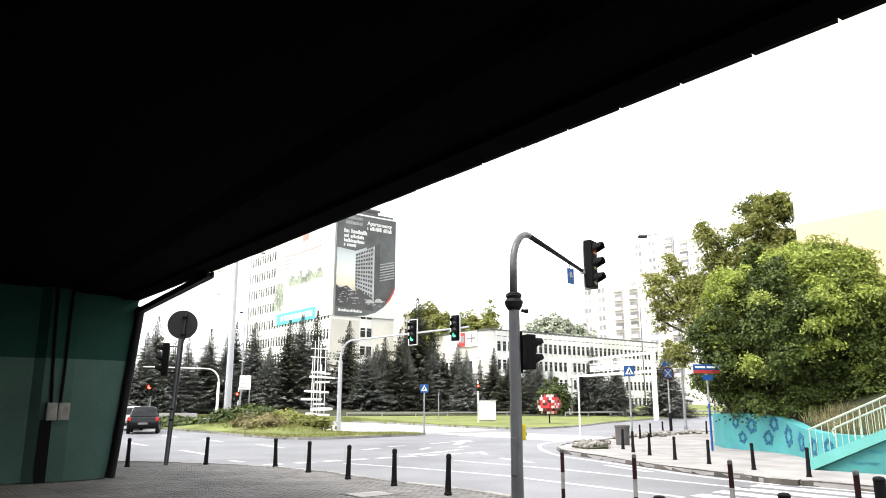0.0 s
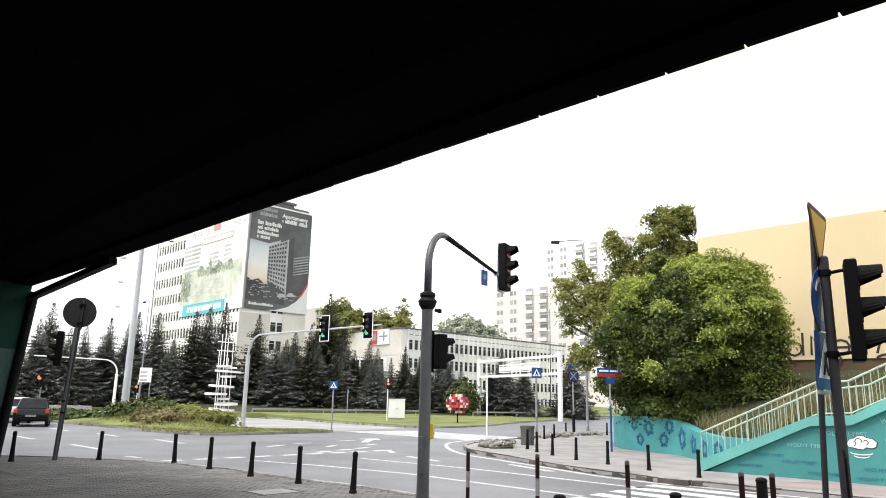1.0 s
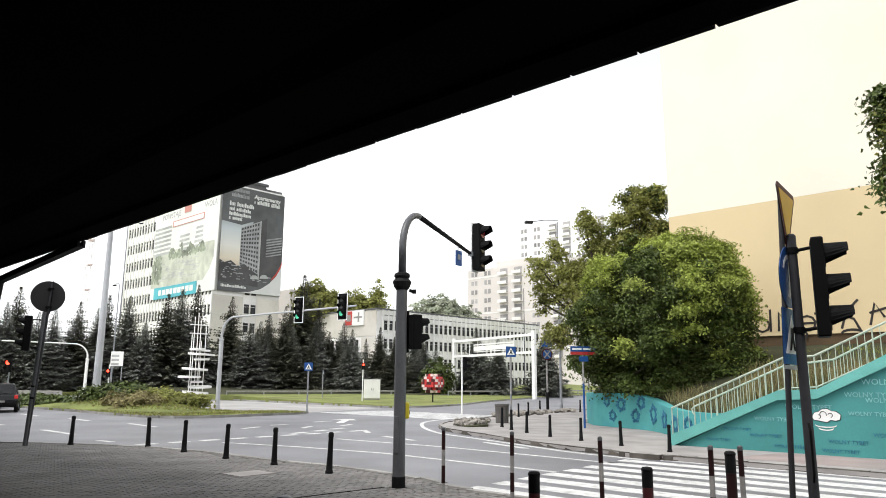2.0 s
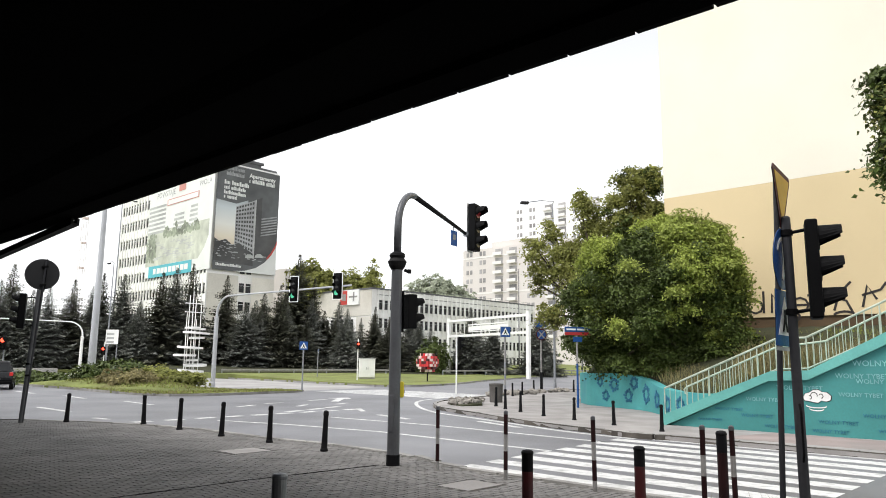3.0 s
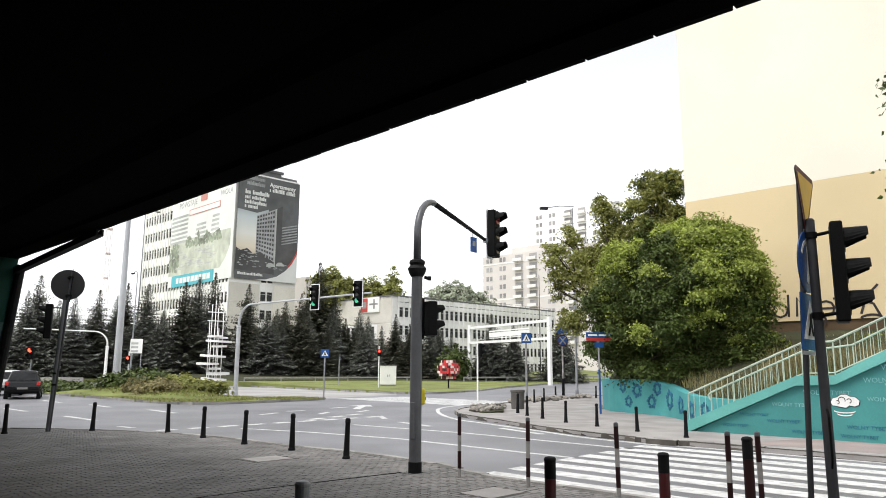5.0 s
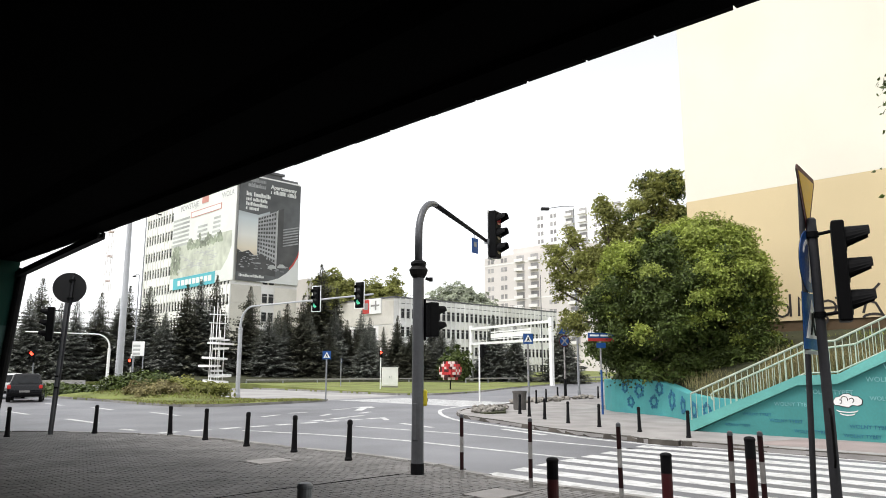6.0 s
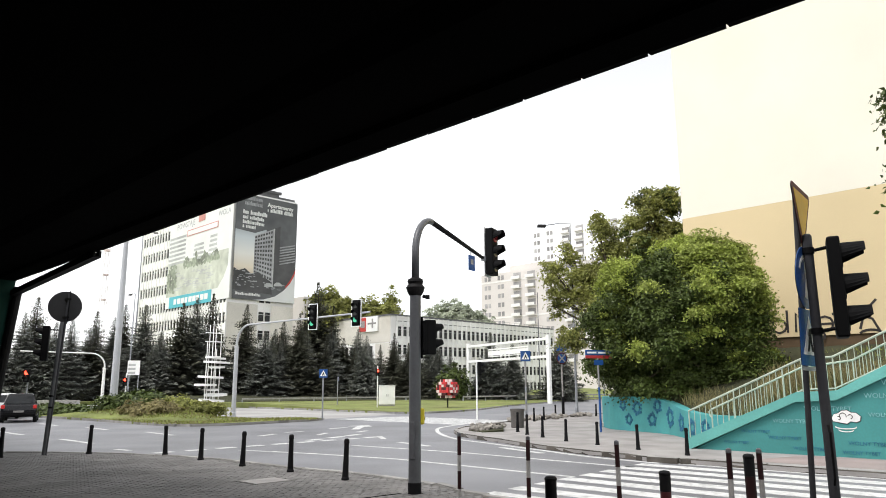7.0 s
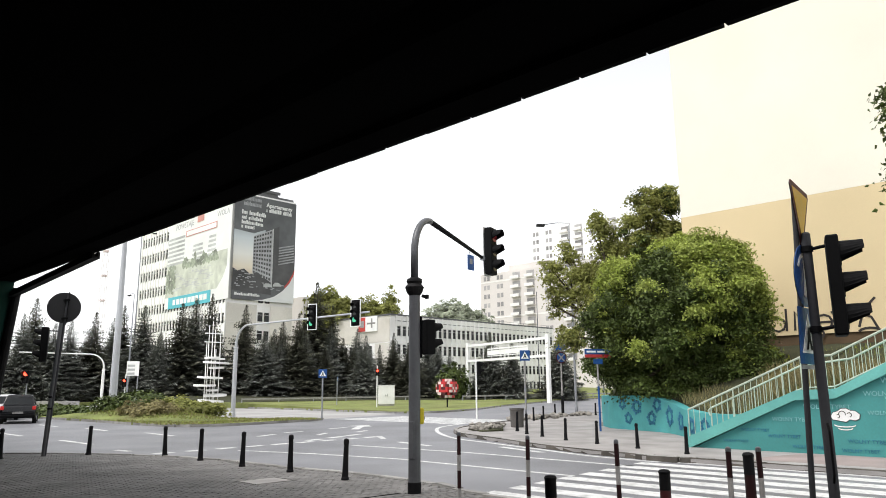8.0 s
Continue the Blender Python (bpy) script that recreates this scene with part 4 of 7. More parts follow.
tube(bm, [pts[-1] + arm_dir * 2.1 + Vector((0, 0, -0.14)), pts[-1] + arm_dir * 2.1 + Vector((0, 0, -0.3))], 0.012, 6)
part("hanger", bm, GREY_STEEL, big)
bm = B()
for z in (2.32, 2.82):
    tube(bm, [(0.09, -0.03, z), (0.22, -0.08, z)], 0.016, 6)
box(bm, 0.09, 0.12, -0.07, 0.02, 2.2, 2.9)
part("head_bracket", bm, BLACK, big)
signal_head(big, Matrix.Translation((0.235, -0.1, 2.55)) @ pose(0, 0, 0, 0, 0, 74), 2, {}, False, 0.24)
bm = B()
box(bm, -0.055, 0.055, -0.16, -0.06, 1.1, 1.37, bevel=0.03)
btn = part("push_button_box", bm, YELLOW_BOX, big, "yellow push-button box")
btn.matrix_basis = pose(0, 0, 0, 0, 0, 62)
bm = B()
disc(bm, (0, -0.163, 1.2), 0.03, (0, -1, 0), 0.012, 12)
part("button", bm, BLACK, btn)
bm = B()
box(bm, -0.045, 0.045, -0.112, -0.08, 0.55, 1.15, bevel=0.01)
hatch = part("hatch", bm, POLE_GREY, big, "raised cable hatch")
hatch.matrix_basis = pose(0, 0, 0, 0, 0, -72)

# the signal and sign beside the crossing's near end
near = thing("traffic_signal_pole", placed(7.955, 2.43) @ pose(0, 0, 0, -0.3, 0, 0), "slim grey signal post with black three-lamp head", "traffic light")
bm = B()
lathe(bm, [(0.052, -0.02), (0.05, 1.2), (0.046, 3.26), (0.03, 3.28)], 16)
part("pole", bm, POLE_DARK, near)
for z in (2.26, 3.1):
    bm = B()
    tube(bm, [(0.02, -0.03, z), (0.02, -0.22, z + 0.02)], 0.018, 8)
    lathe(bm, [(0.06, z - 0.03), (0.06, z + 0.03)], 12)
    part("bracket", bm, BLACK, near)
signal_head(near, Matrix.Translation((0.03, -0.22, 2.69)) @ pose(0, 0, 0, 0, 0, 18), 3, {}, False, 0.29, 0.05, 0.75)
bm = B()
tube(bm, [(-0.065, -0.03, 0.75), (-0.1, -0.05, 0.82), (-0.1, -0.05, 1.25), (-0.07, -0.03, 1.32)], 0.012, 6)
part("cable_loop", bm, BLACK, near)

sign_post = thing("sign_post", placed(7.958, 2.66) @ pose(0, 0, 0, 1.93, 0.57, 0), "thin sign post with yellow triangle and two blue signs", "road sign")
bm = B()
tube(bm, [(0, 0, -0.02), (0, 0, 3.72)], 0.029, 12)
part("post", bm, POLE_DARK, sign_post)
SIGN_TURN, LOW_TURN = pose(0, 0, 0, 0, 0, 6.5), pose(0, 0, 0, 0, 0, 2.5)


def plate(parent, name, pts, mat, label, y=-0.05, back=True, m=SIGN_TURN):
    """A flat sign plate from an (x, z) outline, facing -y, with a grey back sheet."""
    bm = B()
    extrude_v(bm, pts, y - 0.006, y)
    ob = part(name, bm, mat, parent, label)
    ob.matrix_basis = m
    if back:
        bm = B()
        extrude_v(bm, pts, y + 0.001, y + 0.006)
        part("back_sheet", bm, SIGN_BACK, ob)
    return ob


def round_pts(r, z, n=28):
    return [(r * math.cos(2 * math.pi * k / n), z + r * math.sin(2 * math.pi * k / n)) for k in range(n)]


tri = plate(sign_post, "triangle_plate", [(-0.42, 3.75), (-0.38, 3.8), (0.38, 3.8), (0.42, 3.75), (0.03, 3.12), (-0.03, 3.12)], RED_PAINT, "yellow triangle with red edge")
bm = B()
extrude_v(bm, [(-0.35, 3.74), (0.35, 3.74), (0.0, 3.2)], -0.062, -0.058)
part("yellow_field", bm, SIGN_YELLOW, tri)
rnd = plate(sign_post, "round_plate", round_pts(0.33, 2.83), SIGN_BLUE, "round blue sign with white figures", m=LOW_TURN)
bm = B()
extrude_v(bm, [(-0.06, 2.62), (0.0, 2.6), (0.05, 2.75), (0.1, 2.95), (0.04, 3.05), (-0.04, 2.98), (-0.02, 2.8)], -0.062, -0.058)
for a in range(18):
    a0, a1 = radians(a * 10 - 20), radians(a * 10 - 10)
    extrude_v(bm, [(0.24 * math.cos(a0), 2.83 + 0.24 * math.sin(a0)), (0.2 * math.cos(a0), 2.83 + 0.2 * math.sin(a0)), (0.2 * math.cos(a1), 2.83 + 0.2 * math.sin(a1)), (0.24 * math.cos(a1), 2.83 + 0.24 * math.sin(a1))], -0.062, -0.058)
part("white_symbol", bm, WHITE_PAINT, rnd)


def crossing_plate(parent, z, s, m):
    """Square blue sign with a white triangle and a dark bar figure."""
    sq = plate(parent, "crossing_plate", [(-s, z - s), (s, z - s), (s, z + s), (-s, z + s)], SIGN_BLUE, "blue crossing sign with white triangle", m=m)
    bm = B()
    extrude_v(bm, [(-0.8 * s, z - 0.62 * s), (0.8 * s, z - 0.62 * s), (0.0, z + 0.78 * s)], -0.062, -0.058)
    part("white_triangle", bm, WHITE_PAINT, sq)
    bm = B()
    extrude_v(bm, [(-0.12 * s, z + 0.3 * s), (0.12 * s, z + 0.3 * s), (0.14 * s, z - 0.05 * s), (0.34 * s, z - 0.5 * s), (0.16 * s, z - 0.5 * s), (0.0, z - 0.15 * s), (-0.2 * s, z - 0.5 * s), (-0.36 * s, z - 0.5 * s), (-0.12 * s, z)], -0.068, -0.064)
    part("dark_symbol", bm, BLACK, sq)
    return sq


crossing_plate(sign_post, 2.2, 0.29, LOW_TURN)
bm = B()
extrude_v(bm, [(-0.27, 1.86), (0.27, 1.86), (0.27, 1.9), (-0.27, 1.9)], -0.056, -0.05)
part("lower_plate", bm, BANNER_PALE, sign_post, "small grey plate with unreadable bars").matrix_basis = LOW_TURN

# round sign seen from behind, and its signal, at the pavement's bend
back = thing("sign_post", placed(6.51, 21.2), "leaning sign post with round grey sign back", "road sign")
bm = B()
tube(bm, [(0, 0, -0.02), (0.15, -0.22, 4.28)], 0.032, 10)
part("post", bm, POLE_DARK, back)
bm = B()
disc(bm, (0.09, -0.14, 3.92), 0.42, (0.35, 1, 0), 0.012, 32)
part("round_plate", bm, SIGN_BACK, back, "grey back of a round sign")
bm = B()
tube(bm, [(0.15, -0.22, 3.45), (0.16, -0.24, 4.35)], 0.012, 6)
box(bm, 0.05, 0.18, -0.25, -0.13, 3.6, 3.65)
box(bm, 0.06, 0.19, -0.26, -0.13, 4.1, 4.15)
part("clamp", bm, BLACK, back)
lsig = thing("traffic_signal_pole", placed(6.48, 21.22), "dark slim post with black three-lamp signal head", "traffic light")
bm = B()
tube(bm, [(0, 0, -0.02), (0.08, -0.17, 3.5)], 0.055, 12)
part("pole", bm, POLE_GREY, lsig)
for z in (2.55, 3.28):
    bm = B()
    tube(bm, [(0.07, -0.14, z), (-0.22, -0.11, z)], 0.016, 6)
    part("bracket", bm, BLACK, lsig)
for z in (1.2, 1.5):
    bm = B()
    lathe(bm, [(0.065, z), (0.065, z + 0.05)], 12, (0.03, -0.066))
    part("clamp_ring", bm, BLACK, lsig)
signal_head(lsig, Matrix.Translation((-0.28, -0.1, 2.91)) @ pose(0, 0, 0, 0, 0, -112), 3, {}, False, 0.26)


def arm_signal(m, reach, h, label, heads, mat):
    """Pale signal pole with a quarter bend and a level arm that runs along -y."""
    t = thing("traffic_signal_pole", m, label, "traffic light")
    bm = B()
    lathe(bm, [(0.17, -0.05), (0.17, 0.2), (0.14, 0.25), (0.13, h - 1.4)], 14)
    part("pole", bm, mat, t)
    bm = B()
    lathe(bm, [(0.135, h - 1.45), (0.16, h - 1.4), (0.135, h - 1.33)], 14)
    part("collar", bm, mat, t)
    bm = B()
    pp = [Vector((0, 0, h - 1.35))] + [Vector((0, -1.2 * (1 - math.cos(radians(9 * k))), h - 1.2 + 1.2 * math.sin(radians(9 * k)))) for k in range(11)]
    pp += [Vector((0, -reach * 0.6, h + 0.05)), Vector((0, -reach, h + 0.1))]
    tube(bm, pp, 0.085, 12, 0.05)
    part("arm", bm, mat, t, "", True)
    for y, lit in heads:
        signal_head(t, Matrix.Translation((-0.16, -y, h + 0.1)) @ pose(0, 0, 0, 0, 0, -82), 3, lit, True, 0.34)
    return t


arm_signal(placed(23.4, 41.6, 0.02, 7), 11.6, 5.65, "pale grey signal pole with long arm and two green signals", [(7.2, {2: GREEN_GLOW}), (10.7, {2: GREEN_GLOW})], PALE_STEEL)
arm_signal(placed(26.0, 70.4, 0.0, -107), 7.0, 5.0, "white signal pole with long level arm", [], WHITE_PAINT)


def small_signal(m, h, z, lit, label, mat, size=0.26, lenses=2):
    t = thing("pedestrian_signal", m, label, "traffic light")
    bm = B()
    tube(bm, [(0, 0, -0.02), (0, 0, h)], 0.045, 10)
    part("post", bm, mat, t)
    signal_head(t, Matrix.Translation((-0.02, -0.16, z)), lenses, lit, False, size)
    return t


small_signal(placed(16.65, 59.7, 0, -50), 3.0, 2.7, {0: RED_GLOW}, "grey signal post showing a bright red lamp", GREY_STEEL, 0.4)
small_signal(placed(24.47, 61.3, 0, -40), 3.0, 2.3, {0: RED_GLOW}, "short pale signal post showing red", WHITE_PAINT, 0.28)
small_signal(placed(38.2, 45.2, 0.2, -30), 3.3, 2.75, {0: RED_GLOW}, "slim signal post showing red beside the cabinet", WHITE_PAINT, 0.22)
small_signal(placed(30.0, 27.0, 0.0, 60), 3.1, 2.75, {}, "white signal post with a black pedestrian head", WHITE_PAINT, 0.3)


def crossing_sign(m, h, s, label, mat, bands=False):
    t = thing("sign_post", m, label, "road sign")
    bm = B()
    tube(bm, [(0, 0, -0.02), (0, 0, h)], 0.045, 10)
    part("post", bm, mat, t)
    crossing_plate(t, h - s, s, pose(0, 0, 0))
    if bands:
        for z in (0.5, 1.0, 1.5):
            bm = B()
            tube(bm, [(0, 0, z), (0, 0, z + 0.22)], 0.047, 10)
            part("band", bm, GREY_STEEL, t)
    return t


crossing_sign(placed(24.9, 34.3, 0.0, -38), 2.78, 0.24, "post with blue crossing sign on the island", GREY_STEEL)
crossing_sign(placed(25.4, 19.95, 0.0, -34), 3.3, 0.23, "white post with blue crossing sign at the corner", OFF_WHITE, True)
crossing_sign(placed(41.0, 54.2, 0.15, 42), 2.6, 0.2, "slim far post with small blue sign seen edge-on", GREY_STEEL)

# street name sign
name_sign = thing("street_name_sign", placed(24.46, 15.6, 0, -30), "street name sign in blue and red on a post", "sign")
bm = B()
tube(bm, [(0, 0, 0.001), (0, 0, 2.9)], 0.036, 10)
part("post", bm, OFF_WHITE, name_sign)
bm = B()
tube(bm, [(0, 0, -0.02), (0, 0, 1.7)], 0.04, 10)
part("post_sleeve", bm, SIGN_BLUE, name_sign, "blue painted lower post")
bm = B()
box(bm, -0.56, 0.56, -0.06, -0.045, 2.93, 3.14, bevel=0.004)
part("name_plate", bm, SIGN_BLUE, name_sign, "blue plate")
bm = B()
box(bm, -0.56, 0.56, -0.06, -0.045, 2.81, 2.927, bevel=0.004)
part("district_plate", bm, SIGN_RED, name_sign, "red strip")
bm = B()
for a, b in ((-0.48, -0.08), (-0.02, 0.46)):
    box(bm, a, b, -0.064, -0.061, 3.0, 3.07)
part("plain_bar", bm, WHITE_PAINT, name_sign)
bm = B()
box(bm, -0.2, 0.2, -0.06, -0.045, 2.55, 2.75, bevel=0.004)
part("lower_plate", bm, SIGN_BLUE, name_sign, "small blue plate")

no_stop = thing("sign_post", placed(36.7, 26.0, 0, -30), "post with round blue and red no-stopping sign", "road sign")
bm = B()
tube(bm, [(0, 0, -0.02), (0, 0, 4.2)], 0.05, 10)
part("post", bm, OFF_WHITE, no_stop)
bm = B()
tube(bm, [(0, 0, -0.03), (0, 0, 1.15)], 0.09, 10)
part("post_sleeve", bm, BLACK_PAINT, no_stop, "black lower sleeve")
rp = plate(no_stop, "round_plate", round_pts(0.36, 3.45), RED_PAINT, "round sign with red ring", m=pose(0, 0, 0))
bm = B()
extrude_v(bm, round_pts(0.29, 3.45), -0.062, -0.058)
part("blue_field", bm, SIGN_BLUE, rp)
bm = B()
for s in (-1, 1):
    extrude_v(bm, [(-0.24 * s, 3.25), (-0.18 * s, 3.2), (0.24 * s, 3.65), (0.18 * s, 3.7)], -0.07 + 0.002 * s, -0.066 + 0.002 * s)
part("red_cross", bm, OFF_WHITE, rp)
bm = B()
box(bm, -0.36, 0.36, -0.056, -0.05, 3.9, 4.25)
part("upper_plate", bm, SIGN_BLUE, no_stop, "blue plate")
foot = thing("portable_sign_stand", placed(28.0, 17.6, 0, 12), "grey concrete sign foot with thin post", "sign base")
bm = B()
box(bm, -0.35, 0.35, -0.2, 0.2, 0, 0.2, bevel=0.03)
part("block", bm, KERB, foot)
bm = B()
tube(bm, [(0, 0, 0.2), (0, 0, 2.6)], 0.03, 8)
part("post", bm, GREY_STEEL, foot)

# litter bin
BIN_PAINT = material("dull_brown_grey_paint", (0.1, 0.092, 0.085, 1), 0.7, grain=25, blotch=3, vary=0.25)
litter = thing("litter_bin", placed(24.7, 19.9), "dull brown-grey round metal litter bin with open top", "litter bin")
bm = B()
lathe(bm, [(0.27, 0.0), (0.28, 0.05), (0.3, 0.7), (0.32, 0.73), (0.32, 0.8), (0.26, 0.8), (0.25, 0.5)], 18)
part("body", bm, BIN_PAINT, litter)
bm = B()
lathe(bm, [(0.24, 0.45), (0.24, 0.52)], 16)
part("liner", bm, BLACK, litter, "black liner inside")

# control cabinet on the lawn
cab = thing("control_cabinet", placed(43.2, 49.8, 0.15, -36), "white steel control cabinet on the lawn", "cabinet")
bm = B()
box(bm, -0.72, 0.72, -0.28, 0.28, 0.1, 1.72, bevel=0.02)
part("body", bm, WHITE_PAINT, cab)
bm = B()
box(bm, -0.7, 0.7, -0.26, 0.26, -0.1, 0.1)
part("base", bm, KERB, cab, "grey concrete base")
for s in (-1, 1):
    bm = B()
    box(bm, min(0.02 * s, 0.68 * s), max(0.02 * s, 0.68 * s), -0.3, -0.282, 0.16, 1.66)
    d = part("door", bm, WHITE_PAINT, cab)
    bm = B()
    box(bm, 0.08 * s - 0.02, 0.08 * s + 0.02, -0.32, -0.301, 0.8, 1.0)
    part("handle", bm, GREY_STEEL, d)
bm = B()
box(bm, -0.76, 0.76, -0.32, 0.32, 1.722, 1.78, bevel=0.01)
part("roof", bm, WHITE_PAINT, cab)

# sculpture of red and pale blocks forming a ball
ball = thing("block_ball_sculpture", placed(44.4, 43.3, 0.5, 10), "ball of red and pale pink cubes on a stem", "sculpture")
bm = B()
tube(bm, [(0, 0, -0.5), (0, 0, 0.9)], 0.06, 8)
part("stem", bm, BLACK_PAINT, ball, "dark stem")
cube = {}
for key, mt in (("red", RED_BLOCK), ("pale", PINK_BLOCK), ("dark", RED_PAINT)):
    me = bpy.data.meshes.new("cube_block")
    bm = B()
    box(bm, -0.105, 0.105, -0.105, 0.105, -0.105, 0.105)
    bmesh.ops.recalc_face_normals(bm, faces=bm.faces[:])
    bm.to_mesh(me)
    bm.free()
    me.materials.append(mt)
    cube[key] = me
random.seed(5)
for i in range(-3, 4):
    for j in range(-3, 4):
        for k in range(-3, 4):
            r = math.sqrt(i * i + j * j + k * k)
            if 2.5 < r < 3.75:
                x = random.random()
                key = ("red" if x < 0.85 else "dark") if (i + j + k) % 2 else ("pale" if x < 0.4 else ("red" if x < 0.65 else "dark"))
                put(cube[key], ball, (i * 0.225, j * 0.225, 1.13 + k * 0.225), "cube_block")

# stack of white rings on thin masts
stack = thing("disc_sculpture", placed(32.5, 62.0, 0.35, 0), "white metal sculpture of flat discs on thin masts", "sculpture")
random.seed(8)
for x, y, h in ((-0.6, 0, 5.6), (-0.25, 0.3, 7.2), (0.1, -0.2, 6.8), (0.45, 0.2, 5.0), (0.7, -0.1, 6.3), (0.2, 0.5, 7.6)):
    bm = B()
    tube(bm, [(x, y, -0.2), (x, y, h)], 0.04, 6)
    part("mast", bm, WHITE_PAINT, stack)
for x, z, r in ((0.0, 0.3, 1.15), (0.55, 0.8, 1.05), (0.3, 1.25, 0.55), (-0.6, 1.7, 1.0), (-0.2, 2.4, 1.15), (0.4, 3.3, 0.7), (0.4, 3.75, 1.2), (-0.1, 4.2, 0.7), (0.5, 4.1, 0.6)):
    bm = B()
    disc(bm, (x, random.uniform(-0.3, 0.3), z), r, (random.uniform(-0.05, 0.05), random.uniform(-0.06, 0.0), 1), 0.17, 22)
    part("disc", bm, WHITE_PAINT, stack)
for z in (5.6, 6.4):
    bm = B()
    box(bm, -0.8, 0.9, -0.1, 0.1, z, z + 0.08)
    part("cross_bar", bm, WHITE_PAINT, stack)

# white road portal
portal = thing("road_portal", GRID, "white steel portal frame with lattice beam by the lawn", "gantry")
pl, pr = Vector((69.9, 64.3, 0.8)), Vector((64.5, 47.4, 0.7))
for p, w in ((pl, 0.2), (pr, 0.2)):
    bm = B()
    box(bm, p.x - w, p.x + w, p.y - w, p.y + w, p.z - 0.75, 7.4, bevel=0.03)
    part("column", bm, WHITE_PAINT, portal)
for z0, z1 in ((6.85, 7.15), (4.9, 5.2)):
    bm = B()
    a, b = pl.lerp(pr, 0.012), pl.lerp(pr, 0.988)
    d = (b - a).normalized()
    s = Vector((-d.y, d.x, 0)) * 0.2
    vs = [bm.verts.new((q.x + e * s.x, q.y + e * s.y, z)) for q in (a, b) for e in (-1, 1) for z in (z0, z1)]
    for q in ((0, 1, 3, 2), (4, 6, 7, 5), (0, 4, 5, 1), (2, 3, 7, 6), (1, 5, 7, 3), (0, 2, 6, 4)):
        bm.faces.new([vs[i] for i in q])
    part("beam", bm, WHITE_PAINT, portal)
for k in range(1, 9):
    bm = B()
    q = pl.lerp(pr, k / 9)
    tube(bm, [(q.x, q.y, 5.2), (q.x, q.y, 6.85)], 0.05, 6)
    part("upright", bm, WHITE_PAINT, portal)
bm = B()
a, b = pl.lerp(pr, 0.3), pl.lerp(pr, 0.8)
for z0, z1, off in ((5.6, 6.15, 0.24), (6.25, 6.4, 0.27), (5.42, 5.52, 0.27)):
    vs = [bm.verts.new((q.x - off - e, q.y, z)) for e in (0.0, 0.06) for q, z in ((a, z0), (b, z0), (b, z1), (a, z1))]
    for q in ((0, 1, 2, 3), (7, 6, 5, 4), (0, 4, 5, 1), (1, 5, 6, 2), (2, 6, 7, 3), (3, 7, 4, 0)):
        bm.faces.new([vs[i] for i in q])
bmesh.ops.recalc_face_normals(bm, faces=bm.faces[:])
part("sign_back", bm, WHITE_PAINT, portal, "pale back of a sign board")


def lamp_mast(m, h, r0, label, arm=0.0, mat=None):
    t = thing("street_lamp", m, label, "street lamp")
    mat = mat or GREY_STEEL
    bm = B()
    lathe(bm, [(r0 * 1.25, -0.05), (r0 * 1.25, 0.5), (r0, 0.55), (r0 * 0.5, h)], 14)
    part("mast", bm, mat, t)
    if arm:
        bm = B()
        tube(bm, [(0, 0, h - 0.02), (0, -0.15 * abs(arm), h + 0.1), (-arm * 0.5, -0.1, h + 0.14), (-arm, -0.1, h)], r0 * 0.4, 8)
        part("arm", bm, mat, t)
        bm = B()
        box(bm, -arm - 0.42, -arm + 0.1, -0.24, 0.06, h - 0.12, h + 0.05, bevel=0.04)
        part("lamp_head", bm, SIGN_BACK, t, "dark lamp head")
    return t


lamp_mast(placed(20.05, 52.2, -0.03), 15.5, 0.27, "stout pale grey mast on the traffic island", 0.0, PALE_STEEL)
lamp_mast(placed(37.2, 25.35, 0, -40), 11.75, 0.08, "tall thin street lamp with curved arm", 1.7)
lamp_mast(placed(33.6, 83.5, 0.2, -90), 12.4, 0.1, "thin far street lamp among spruces", 1.0)
lamp_mast(placed(41.5, 102, 1.0, 140), 23.0, 0.13, "tall far lamp mast beside the office tower", 1.6)
lamp_mast(placed(79.5, 60, 0.2, 0), 14.5, 0.09, "thin dark lamp post before the office block", 0.0, POLE_GREY)

hoarding = thing("sign_board", placed(30.2, 74.0, 0.0, -40), "white information board on two posts", "sign")
bm = B()
box(bm, -0.6, 0.6, -0.05, 0.05, 3.1, 4.55, bevel=0.01)
part("board", bm, WHITE_PAINT, hoarding)
bm = B()
for z in (3.2, 3.6, 4.0):
    box(bm, -0.5, 0.2, -0.062, -0.052, z, z + 0.22)
part("plain_bar", bm, BANNER_PALE, hoarding)
for s in (-1, 1):
    bm = B()
    tube(bm, [(0.5 * s, 0.08, -0.05), (0.5 * s, 0.08, 4.4)], 0.05, 8)
    part("post", bm, GREY_STEEL, hoarding)

# low white road barriers
def barrier(a, b, label, z=0.0, h=0.75, low=0.0):
    t = thing("road_barrier", placed(a[0], a[1], z, math.degrees(math.atan2(b[1] - a[1], b[0] - a[0]))), label, "barrier", "low pale barriers along the far roads")
    n = math.hypot(b[0] - a[0], b[1] - a[1])
    bm = B()
    box(bm, 0, n, -0.04, 0.04, low or h - 0.16, h, bevel=0.02)
    part("rail", bm, OFF_WHITE, t)
    k = 0
    while k * 4.0 < n:
        bm = B()
        box(bm, k * 4.0, k * 4.0 + 0.1, -0.05, 0.05, -0.1, h - 0.161)
        part("post", bm, GREY_STEEL, t)
        k += 1
    return t


barrier((13, 84), (25, 73), "low pale concrete barrier behind the traffic island", -0.1, 0.8, 0.02)
barrier((38, 66), (60, 63), "low pale road barrier behind the lawn", 0.3, 0.45)
barrier((62, 58), (96, 58.5), "low pale road barrier behind the lawn", 0.25, 0.5)

